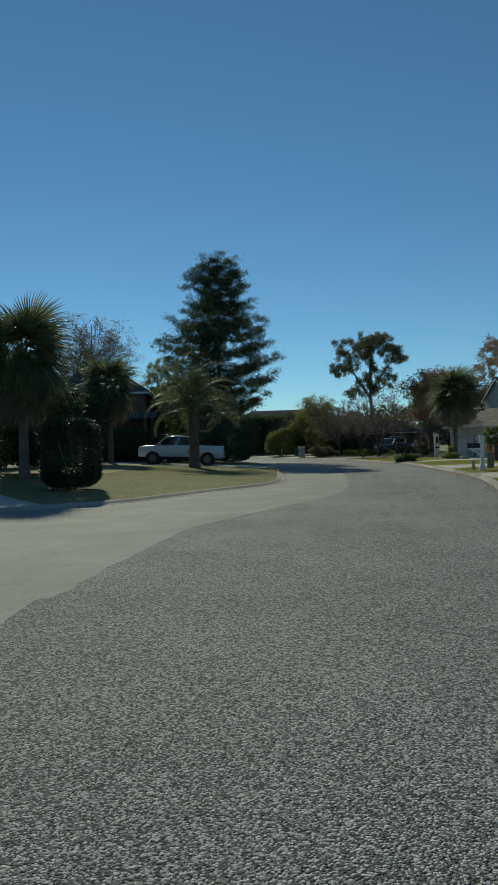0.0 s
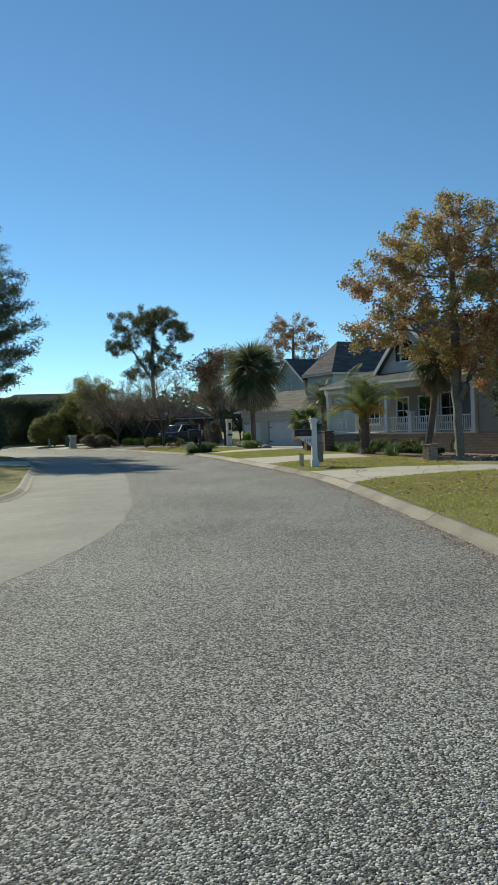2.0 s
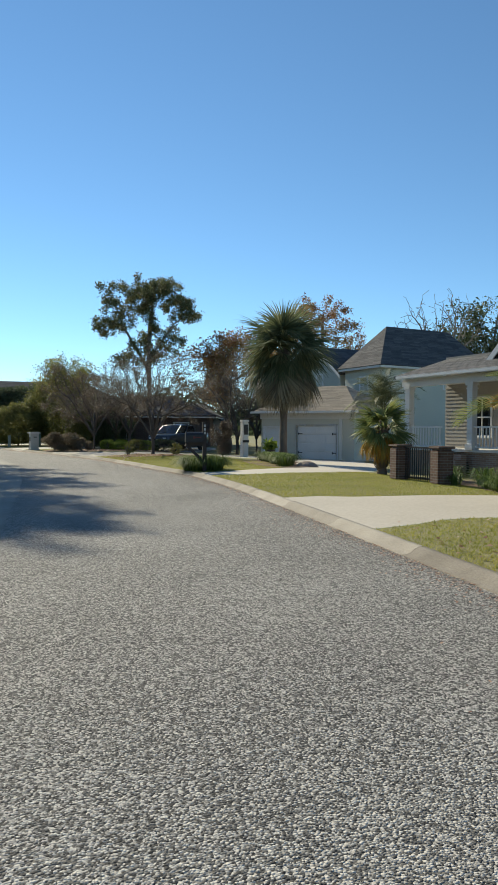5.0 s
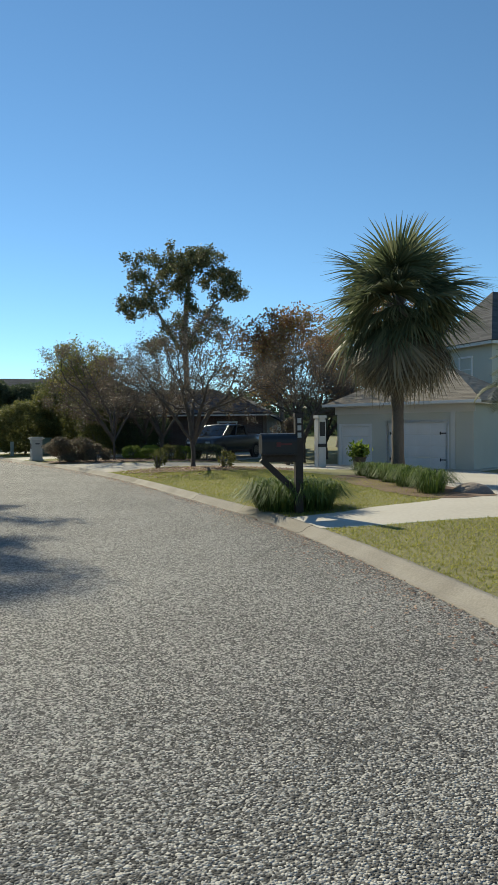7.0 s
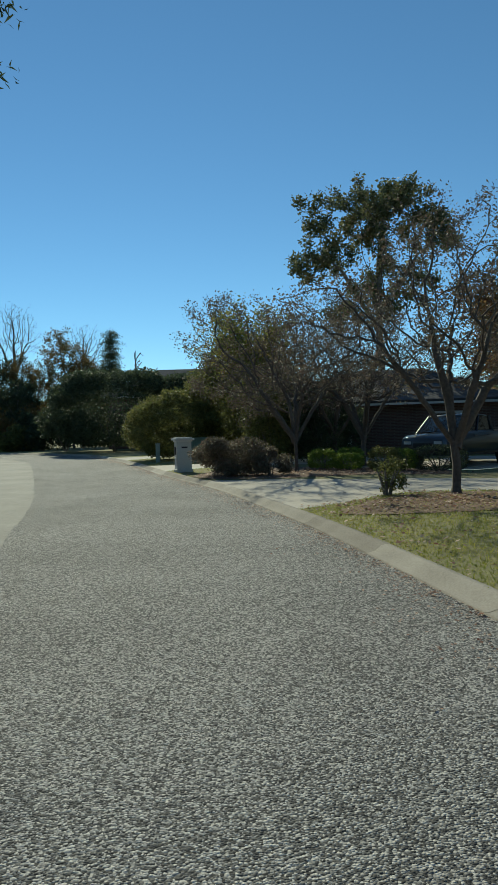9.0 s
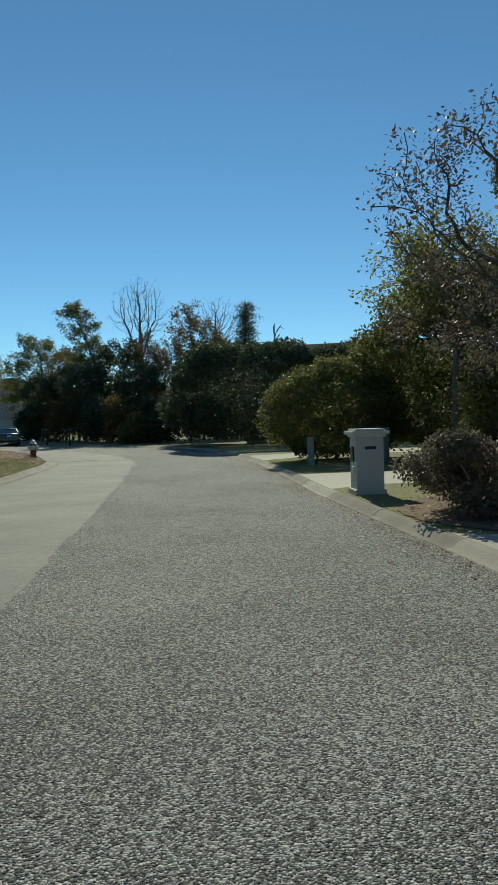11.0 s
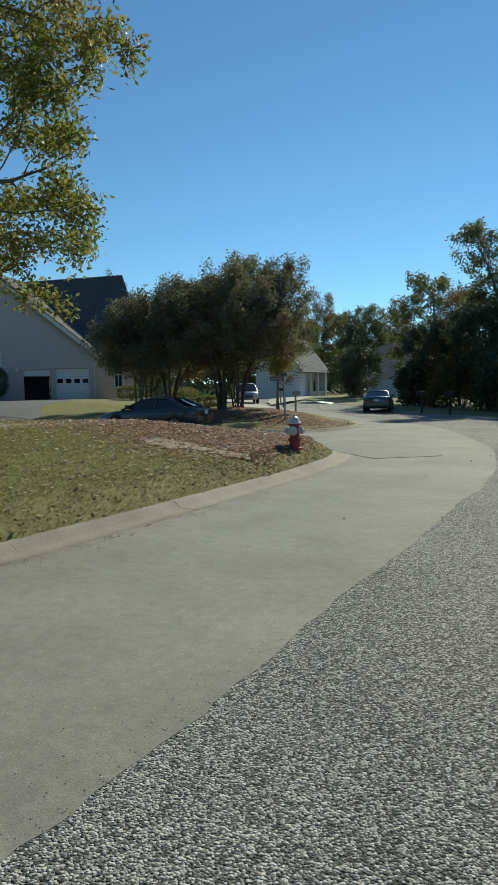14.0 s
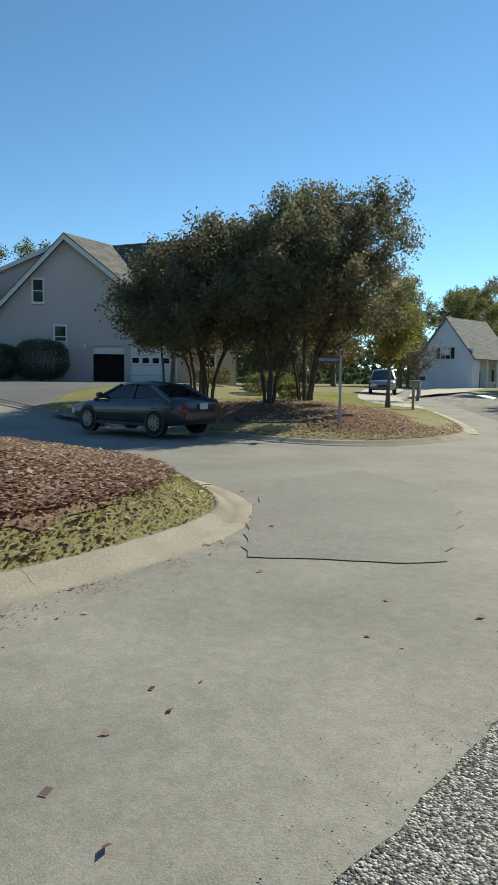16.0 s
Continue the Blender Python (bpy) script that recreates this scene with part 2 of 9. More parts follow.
M = {
    "asphalt": aggregate("chip_seal", ((0.034, 0.033, 0.032), (0.155, 0.15, 0.142), (0.50, 0.48, 0.445)), 84.0, 0.3, bump=1.0, depth=0.01, patchy=0.34, clumps=19.0, lumpy=0.38, hard=0.165),
    "smooth": aggregate("worn_smooth_asphalt", ((0.14, 0.133, 0.117), (0.245, 0.234, 0.207), (0.38, 0.362, 0.322)), 130.0, 0.55, bump=0.35, depth=0.003, patchy=0.78),
    "patch": aggregate("patched_asphalt", ((0.15, 0.142, 0.13), (0.225, 0.215, 0.195), (0.32, 0.305, 0.275)), 90.0, 0.9, bump=0.4, depth=0.003, patchy=0.6),
    "kerb": surface("kerb_concrete", (0.17, 0.148, 0.118), (0.44, 0.40, 0.335), big=1.3, fine=48, rough=0.92, bump=0.4, objects=0.25),
    "drive": surface("drive_concrete", (0.40, 0.36, 0.30), (0.56, 0.52, 0.45), big=0.35, fine=14, rough=0.9, bump=0.2, objects=0.2),
    "drive_old": cracked("cracked_concrete", (0.34, 0.31, 0.26), (0.50, 0.46, 0.39), 0.85, 0.012),
    # concrete before the garage doors; the shade on it is put into this blue-grey
    "drive_shaded": aggregate("shaded_drive_surface", ((0.085, 0.087, 0.09), (0.14, 0.142, 0.145), (0.21, 0.21, 0.21)), 90.0, 0.6, bump=0.3, depth=0.003, patchy=0.7),
    "soil": surface("lawn_soil", (0.14, 0.132, 0.054), (0.265, 0.245, 0.105), big=0.5, fine=14, rough=0.95, bump=0.6, depth=0.012, grain=0.55),
    "mulch": surface("leaf_litter_soil", (0.10, 0.062, 0.042), (0.25, 0.165, 0.11), big=0.7, fine=12, rough=0.95, bump=1.0, depth=0.03),
    "sand": surface("bare_sand", (0.26, 0.205, 0.15), (0.40, 0.325, 0.25), big=2.2, fine=15, rough=0.95, bump=0.5, depth=0.02),
    "grass": leafy("grass_blades", ((0.20, 0.235, 0.04), (0.32, 0.34, 0.065), (0.45, 0.42, 0.12), (0.255, 0.28, 0.05)), 0.5, patch=0.45),
    "dry_grass": leafy("dry_grass_blades", ((0.14, 0.165, 0.045), (0.23, 0.235, 0.07), (0.37, 0.315, 0.14), (0.17, 0.19, 0.05)), 0.5, patch=0.45),
    "litter": leafy("fallen_leaves", ((0.17, 0.082, 0.06), (0.26, 0.142, 0.10), (0.37, 0.225, 0.155), (0.50, 0.34, 0.245), (0.66, 0.53, 0.42), (0.22, 0.115, 0.085)), 0.45),
    "pale_litter": leafy("pale_dry_leaves", ((0.42, 0.30, 0.22), (0.60, 0.48, 0.37), (0.76, 0.67, 0.55), (0.34, 0.21, 0.15)), 0.45),
    "bark": surface("grey_bark", (0.09, 0.078, 0.065), (0.27, 0.235, 0.195), big=1.5, fine=18, rough=0.95, bump=1.0, depth=0.03),
    "bark_dark": surface("dark_smooth_bark", (0.055, 0.045, 0.038), (0.15, 0.125, 0.10), big=1.5, fine=14, rough=0.9, bump=0.5, depth=0.02),
    "bark_pale": surface("pale_bark", (0.16, 0.13, 0.10), (0.33, 0.28, 0.22), big=1.5, fine=14, rough=0.9, bump=0.6, depth=0.02),
    "palm_bark": surface("palm_trunk_fibre", (0.07, 0.055, 0.045), (0.25, 0.205, 0.16), big=1.5, fine=25, rough=0.95, bump=1.0, depth=0.03),
    "oak_leaf": leafy("autumn_oak_leaves", ((0.16, 0.06, 0.04), (0.34, 0.15, 0.09), (0.45, 0.26, 0.13), (0.50, 0.38, 0.18), (0.38, 0.34, 0.12), (0.25, 0.27, 0.09), (0.13, 0.16, 0.05)), 0.5, patch=0.38),
    "tall_oak_leaf": leafy("dark_olive_leaves", ((0.075, 0.09, 0.045), (0.125, 0.14, 0.065), (0.17, 0.17, 0.08), (0.20, 0.15, 0.085)), 0.42, patch=0.25),
    "green_oak": leafy("green_gold_oak_leaves", ((0.11, 0.15, 0.035), (0.20, 0.23, 0.05), (0.33, 0.30, 0.08), (0.38, 0.23, 0.08)), 0.5, patch=0.3),
    "myrtle": leafy("myrtle_leaves", ((0.10, 0.12, 0.065), (0.15, 0.165, 0.09), (0.22, 0.195, 0.11), (0.33, 0.20, 0.13)), 0.48, patch=0.35),
    "crape": leafy("thin_autumn_leaves", ((0.10, 0.095, 0.07), (0.145, 0.13, 0.095), (0.175, 0.12, 0.095), (0.13, 0.135, 0.07)), 0.34, patch=0.4),
    "evergreen": leafy("dark_evergreen_leaves", ((0.05, 0.068, 0.038), (0.085, 0.11, 0.055), (0.13, 0.15, 0.075)), 0.35),
    "yew": leafy("dark_clipped_leaves", ((0.03, 0.042, 0.026), (0.05, 0.066, 0.036), (0.08, 0.095, 0.05)), 0.2),
    "pine": leafy("pine_needles", ((0.04, 0.055, 0.03), (0.065, 0.09, 0.042), (0.11, 0.13, 0.06)), 0.3),
    "wood_leaf": leafy("autumn_wood_leaves", ((0.08, 0.085, 0.035), (0.15, 0.13, 0.045), (0.24, 0.15, 0.055), (0.18, 0.09, 0.045)), 0.45, patch=0.55),
    "holly": leafy("yellowish_shrub_leaves", ((0.09, 0.105, 0.038), (0.165, 0.175, 0.055), (0.29, 0.26, 0.085)), 0.45, patch=0.3),
    "bright_hedge": leafy("bright_green_leaves", ((0.11, 0.17, 0.03), (0.20, 0.28, 0.045), (0.31, 0.35, 0.07)), 0.45),
    "red_shrub": leafy("reddish_shrub_leaves", ((0.13, 0.12, 0.085), (0.20, 0.175, 0.125), (0.25, 0.185, 0.145), (0.17, 0.17, 0.10)), 0.4),
    "red_tree": leafy("red_autumn_leaves", ((0.20, 0.085, 0.06), (0.30, 0.155, 0.085), (0.33, 0.23, 0.09), (0.22, 0.18, 0.07)), 0.45, patch=0.4),
    "sabal": leafy("sabal_frond_green", ((0.08, 0.10, 0.05), (0.14, 0.16, 0.08), (0.23, 0.235, 0.13)), 0.38),
    "sabal_dead": leafy("dry_frond_brown", ((0.13, 0.105, 0.065), (0.22, 0.19, 0.12), (0.36, 0.31, 0.21)), 0.3),
    "pindo": leafy("feather_frond_green", ((0.11, 0.15, 0.05), (0.19, 0.23, 0.08), (0.29, 0.30, 0.11)), 0.42),
    "pindo_gold": leafy("feather_frond_gold", ((0.35, 0.18, 0.03), (0.50, 0.30, 0.05), (0.30, 0.26, 0.06)), 0.4),
    "strap": leafy("strap_leaves", ((0.05, 0.09, 0.02), (0.11, 0.17, 0.035), (0.19, 0.24, 0.06)), 0.35),
    "white": surface("white_paint", (0.70, 0.69, 0.66), (0.80, 0.79, 0.77), big=1.2, fine=20, rough=0.5, bump=0.05),
    "trim": surface("cream_trim", (0.62, 0.60, 0.55), (0.72, 0.70, 0.65), big=1.0, fine=20, rough=0.55, bump=0.05),
    "siding": surface("pale_siding", (0.50, 0.50, 0.46), (0.58, 0.57, 0.53), big=1.0, fine=18, rough=0.6, bump=0.1),
    # tan boards of porch and wing, with the shade there put into the colour
    "porch_wall": surface("shaded_tan_siding", (0.29, 0.27, 0.235), (0.36, 0.335, 0.295), big=1.0, fine=18, rough=0.7, bump=0.1),
    "stucco": surface("sage_stucco", (0.52, 0.51, 0.43), (0.60, 0.59, 0.50), big=0.6, fine=40, rough=0.9, bump=0.3),
    "taupe": surface("taupe_stucco", (0.50, 0.435, 0.405), (0.56, 0.49, 0.455), big=0.4, fine=40, rough=0.9, bump=0.3),
    "salmon": surface("salmon_stucco", (0.50, 0.37, 0.31), (0.56, 0.42, 0.35), big=0.4, fine=40, rough=0.9, bump=0.3),
    "farwhite": surface("white_siding", (0.78, 0.79, 0.79), (0.86, 0.87, 0.87), big=1.0, fine=20, rough=0.6, bump=0.1),
    "brick": brickwork("red_brick", (0.28, 0.175, 0.13), (0.39, 0.27, 0.20), (0.42, 0.38, 0.33)),
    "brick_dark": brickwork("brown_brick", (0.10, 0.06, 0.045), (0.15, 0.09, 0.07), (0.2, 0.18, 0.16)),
    "shingle": surface("roof_shingles", (0.055, 0.055, 0.06), (0.115, 0.112, 0.115), big=1.2, fine=7, rough=0.95, bump=0.6, depth=0.02, island=0.35),
    "shingle_tan": surface("tan_roof_shingles", (0.17, 0.145, 0.115), (0.27, 0.235, 0.19), big=1.2, fine=7, rough=0.95, bump=0.6, depth=0.02, island=0.35),
    "shingle_mid": surface("weathered_roof_shingles", (0.085, 0.083, 0.08), (0.155, 0.15, 0.142), big=1.2, fine=7, rough=0.95, bump=0.6, depth=0.02, island=0.35),
    "shingle_grey": surface("grey_roof_shingles", (0.15, 0.15, 0.14), (0.24, 0.24, 0.22), big=1.2, fine=7, rough=0.95, bump=0.6, depth=0.02, island=0.3),
    "glass": plain("window_glass", (0.015, 0.018, 0.022), 0.04, coat=0.25, spec=0.5),
    "dark": plain("dark_interior", (0.012, 0.012, 0.013), 0.9),
    "black": plain("black_metal", (0.018, 0.018, 0.02), 0.45),
    "shutter": plain("black_shutter", (0.02, 0.022, 0.026), 0.6),
    "bronze": surface("dark_brown_post", (0.025, 0.02, 0.017), (0.055, 0.042, 0.034), big=3, fine=40, rough=0.7, bump=0.3),
    "galv": surface("galvanised_steel", (0.42, 0.42, 0.41), (0.55, 0.55, 0.54), big=3, fine=40, rough=0.55, metal=0.3, bump=0.1),
    "sign_blue": plain("sign_blue", (0.05, 0.08, 0.14), 0.5),
    "util_green": surface("utility_box_green", (0.11, 0.17, 0.13), (0.16, 0.22, 0.17), big=2, fine=30, rough=0.6, bump=0.1),
    "util_pale": surface("faded_green_plastic", (0.24, 0.29, 0.25), (0.32, 0.37, 0.32), big=2, fine=30, rough=0.6, bump=0.1),
    "util_grey": surface("weathered_plastic", (0.30, 0.28, 0.23), (0.42, 0.40, 0.34), big=2, fine=30, rough=0.7, bump=0.1),
    "hyd_red": surface("hydrant_red_paint", (0.22, 0.025, 0.03), (0.34, 0.05, 0.05), big=5, fine=40, rough=0.5, bump=0.2),
    "flag": plain("faded_flag_red", (0.13, 0.03, 0.03), 0.6),
    "hyd_silver": surface("hydrant_silver_paint", (0.52, 0.54, 0.55), (0.68, 0.70, 0.70), big=5, fine=40, rough=0.4, metal=0.3, bump=0.15),
    "car_white": plain("white_car_paint", (0.68, 0.69, 0.70), 0.3, coat=0.7),
    "car_dark": plain("charcoal_car_paint", (0.055, 0.06, 0.07), 0.3, metal=0.5, coat=0.8),
    "car_grey": plain("slate_car_paint", (0.06, 0.07, 0.085), 0.3, metal=0.5, coat=0.8),
    "car_teal": plain("teal_car_paint", (0.06, 0.10, 0.12), 0.3, metal=0.4, coat=0.8),
    "car_silver": plain("silver_car_paint", (0.34, 0.36, 0.38), 0.3, metal=0.6, coat=0.8),
    "tyre": plain("tyre_rubber", (0.02, 0.02, 0.02), 0.85),
    "rim": plain("alloy_rim", (0.26, 0.26, 0.27), 0.35, metal=0.9),
    "lamp_red": plain("tail_lamp_red", (0.25, 0.015, 0.015), 0.2, coat=1.0),
    "lamp_clear": plain("head_lamp_clear", (0.6, 0.62, 0.65), 0.1, coat=1.0),
    "stone": surface("garden_stone", (0.14, 0.11, 0.09), (0.30, 0.25, 0.21), big=2, fine=15, rough=0.95, bump=0.9, depth=0.03, objects=0.4),
    "terracotta": surface("dark_planter", (0.05, 0.04, 0.035), (0.09, 0.075, 0.06), big=3, fine=30, rough=0.8, bump=0.2),
}

# ---- building blocks ----
def raw(name, verts, faces, material, smooth=False):
    """A mesh from arrays; all faces with the same number of corners."""
    v, f = np.asarray(verts, np.float32), np.asarray(faces, np.int32)
    me = bpy.data.meshes.new(name)
    me.vertices.add(len(v))
    me.vertices.foreach_set("co", v.ravel())
    k = f.shape[1]
    me.loops.add(f.size)
    me.loops.foreach_set("vertex_index", f.ravel())
    me.polygons.add(len(f))
    me.polygons.foreach_set("loop_start", np.arange(0, f.size, k, dtype=np.int32))
    me.polygons.foreach_set("loop_total", np.full(len(f), k, np.int32))
    if smooth:
        me.polygons.foreach_set("use_smooth", np.ones(len(f), bool))
    me.update(calc_edges=True)
    me.materials.append(M[material])
    return me


def mesh_of(name, bm, material, smooth=False):
    me = bpy.data.meshes.new(name)
    bm.normal_update()
    bm.to_mesh(me)
    bm.free()
    me.materials.append(M[material])
    if smooth:
        me.polygons.foreach_set("use_smooth", np.ones(len(me.polygons), bool))
    return me


def child(name, me, parent, m=None, label=""):
    ob = new(name, me)
    ob.parent = parent
    if m is not None:
        ob.matrix_basis = m
    return tagged(ob, label=label)


def part(name, bm, material, parent, label="", smooth=False):
    return child(name, mesh_of(name, bm, material, smooth), parent, None, label)


def thing(name, m, label, category, group="", kind=""):
    ob = new(name)
    ob.empty_display_size = 0.1
    ob.matrix_basis = m
    return tagged(ob, label=label, category=category, group=group, kind=kind)


def box(bm, x0, y0, z0, x1, y1, z1, bevel=0.0):
    vs = [bm.verts.new((x, y, z)) for z in (z0, z1) for x, y in ((x0, y0), (x1, y0), (x1, y1), (x0, y1))]
    fs = [bm.faces.new([vs[i] for i in q]) for q in ((3, 2, 1, 0), (4, 5, 6, 7), (0, 1, 5, 4), (1, 2, 6, 5), (2, 3, 7, 6), (3, 0, 4, 7))]
    if bevel:
        es = list({e for f in fs for e in f.edges})
        bmesh.ops.bevel(bm, geom=es, offset=bevel, segments=2, affect="EDGES")
    return bm


def boxes(*rows, bevel=0.0):
    bm = bmesh.new()
    for r in rows:
        box(bm, *r, bevel=bevel)
    return bm


def lathe(profile, sides=20, axis="z", bm=None, centre=(0, 0, 0)):
    """Turns rows of (radius, along) about an axis, with closed ends."""
    bm = bm or bmesh.new()
    rings = []
    for r, h in profile:
        ring = []
        for i in range(sides):
            a = 2 * math.pi * i / sides
            p = (r * math.cos(a), r * math.sin(a), h)
            p = p if axis == "z" else ((h, p[0], p[1]) if axis == "x" else (p[0], h, p[1]))
            ring.append(bm.verts.new(Vector(p) + Vector(centre)))
        rings.append(ring)
    for a, b in zip(rings, rings[1:]):
        for i in range(sides):
            bm.faces.new((a[i], a[(i + 1) % sides], b[(i + 1) % sides], b[i]))
    bm.faces.new(rings[0][::-1])
    bm.faces.new(rings[-1])
    return bm


def tubes(curves, sides=6):
    """Tapered tubes along rows of points with radii: arrays of verts and quads."""
    verts, faces, n = [], [], 0
    ring = np.arange(sides)
    for pts, rad in curves:
        p = np.asarray(pts, float)
        d = np.gradient(p, axis=0)
        d /= np.linalg.norm(d, axis=1)[:, None] + 1e-9
        up = np.where(np.abs(d[:, 2:3]) > 0.9, np.array([[1.0, 0, 0]]), np.array([[0, 0, 1.0]]))
        s = np.cross(d, up)
        s /= np.linalg.norm(s, axis=1)[:, None] + 1e-9
        u = np.cross(s, d)
        a = 2 * np.pi * ring / sides
        r = np.asarray(rad, float)[:, None, None]
        v = p[:, None] + r * (np.cos(a)[None, :, None] * s[:, None] + np.sin(a)[None, :, None] * u[:, None])
        verts.append(v.reshape(-1, 3))
        k = np.arange(len(p) - 1)[:, None] * sides
        q = np.stack([k + ring, k + (ring + 1) % sides, k + sides + (ring + 1) % sides, k + sides + ring], -1).reshape(-1, 4)
        faces.append(q + n)
        n += len(p) * sides
    return np.concatenate(verts), np.concatenate(faces)


def leaf_cards(rng, centres, size, spread=0.5, narrow=0.5, droop=0.0):
    """A folded four-cornered leaf at each centre, turned at random."""
    n = len(centres)
    d = rng.normal(size=(n, 3))
    d[:, 2] = d[:, 2] * 0.8 - droop
    d /= np.linalg.norm(d, axis=1)[:, None]
    s = np.cross(d, rng.normal(size=(n, 3)))
    s /= np.linalg.norm(s, axis=1)[:, None] + 1e-9
    k = np.cross(d, s)
    L = (size * (0.6 + 0.8 * rng.random(n)))[:, None]
    mid = centres + d * L * 0.5
    v = np.stack([centres, mid + s * L * narrow * 0.5 + k * L * 0.12, centres + d * L, mid - s * L * narrow * 0.5 + k * L * 0.12], 1)
    return v.reshape(-1, 3), np.arange(4 * n).reshape(-1, 4)
# ---- the lie of the land: kerb lines in plan, and heights ----
from mathutils.geometry import delaunay_2d_cdt

RIGHT = [(3.0, -60), (3.1, -10), (3.5, 2), (4.3, 8), (5.1, 12), (5.95, 15.9), (6.9, 19.3), (7.95, 23.4), (8.6, 26.0), (9.3, 29.3), (9.75, 33.0), (10.1, 37.0), (10.4, 40.5),
         (10.7, 44.5), (10.85, 48.5), (10.72, 52.0), (10.3, 55.2), (9.75, 59.3), (9.05, 63.8), (8.2, 67.9), (7.2, 72.2), (5.9, 76.3), (4.7, 80.2), (3.6, 84.3), (2.4, 88.6),
         (0.9, 93.2), (-0.9, 98.6), (-2.6, 102.6), (-5.0, 106.6), (-8.6, 110.6), (-13.2, 114.6), (-19.5, 119.0), (-27.5, 124.5), (-38, 132), (-62, 150)]
LEFT = [(-9.5, -60), (-9.3, -5), (-9.6, 8), (-10.2, 14), (-8.2, 17.6), (-5.6, 19.3), (-3.9, 20.3), (-2.6, 22.1), (-1.2, 24.6), (0.5, 27.0), (1.45, 29.4), (1.75, 32.0), (1.9, 36.0),
        (2.1, 41.0), (2.25, 47.0), (2.0, 53.0), (1.25, 60.0), (0.15, 66.5), (-1.5, 73.0), (-3.2, 79.0), (-4.35, 83.7), (-5.1, 86.5), (-5.9, 89.3), (-6.5, 91.2), (-7.1, 92.8),
        (-7.75, 94.3), (-8.7, 95.7), (-10.0, 96.5), (-12.0, 96.75), (-15.0, 96.1), (-19.0, 94.8), (-23.0, 93.0), (-32.0, 89.0), (-52.0, 80.2)]
ISLAND = [(-54.0, 86.7), (-33.0, 95.7), (-24.0, 99.6), (-19.8, 101.0), (-17.2, 101.7), (-16.0, 102.6), (-15.6, 104.0), (-15.9, 106.0), (-17.5, 108.9), (-22.5, 113.3), (-31, 119.0), (-44, 128.5), (-66, 144)]


def smooth_line(points, step=0.7):
    """A rounded line through the points, at even steps."""
    p = np.array(points, float)
    q = np.vstack([2 * p[0] - p[1], p, 2 * p[-1] - p[-2]])
    out = []
    for i in range(1, len(q) - 2):
        n = max(1, int(np.linalg.norm(q[i + 1] - q[i]) / step))
        n = min(n, 30)
        for t in np.arange(n) / n:
            a, b, c, d = q[i - 1], q[i], q[i + 1], q[i + 2]
            out.append(0.5 * (2 * b + (c - a) * t + (2 * a - 5 * b + 4 * c - d) * t * t + (3 * b - a - 3 * c + d) * t ** 3))
    out.append(p[-1])
    return np.array(out)


def offset(line, d):
    """The line shifted to its left by d."""
    g = np.gradient(line, axis=0)
    g /= np.linalg.norm(g, axis=1)[:, None]
    return line + d * np.stack([-g[:, 1], g[:, 0]], 1)


KERB, KERB_EAST = 0.48, 0.29
SAND = [(-8.9, 89.35), (-9.45, 89.8), (-9.35, 90.2), (-8.8, 90.35), (-8.1, 90.5), (-7.6, 90.75), (-7.25, 90.55), (-7.3, 90.15), (-7.8, 90.05), (-8.3, 89.75), (-8.5, 89.4)]
right_front, left_front, island_front = offset(smooth_line(RIGHT), KERB_EAST - KERB), smooth_line(LEFT), smooth_line(ISLAND)
left_back = offset(left_front, KERB)
left_wide = KERB - 0.22 * np.clip((76 - left_front[:, 1]) / 8, 0, 1)
left_front = left_back + (left_front - left_back) * (left_wide / KERB)[:, None]
right_back, island_back = offset(right_front, -KERB_EAST), offset(island_front, -KERB)
island_back = offset(island_front, KERB) if np.mean(offset(island_front, KERB)[:, 0]) < np.mean(offset(island_front, -KERB)[:, 0]) else island_back
ROAD_BACK = np.vstack([right_back, island_back[::-1], left_back[::-1]])
ROAD_FRONT = np.vstack([right_front, island_front[::-1], left_front[::-1]])

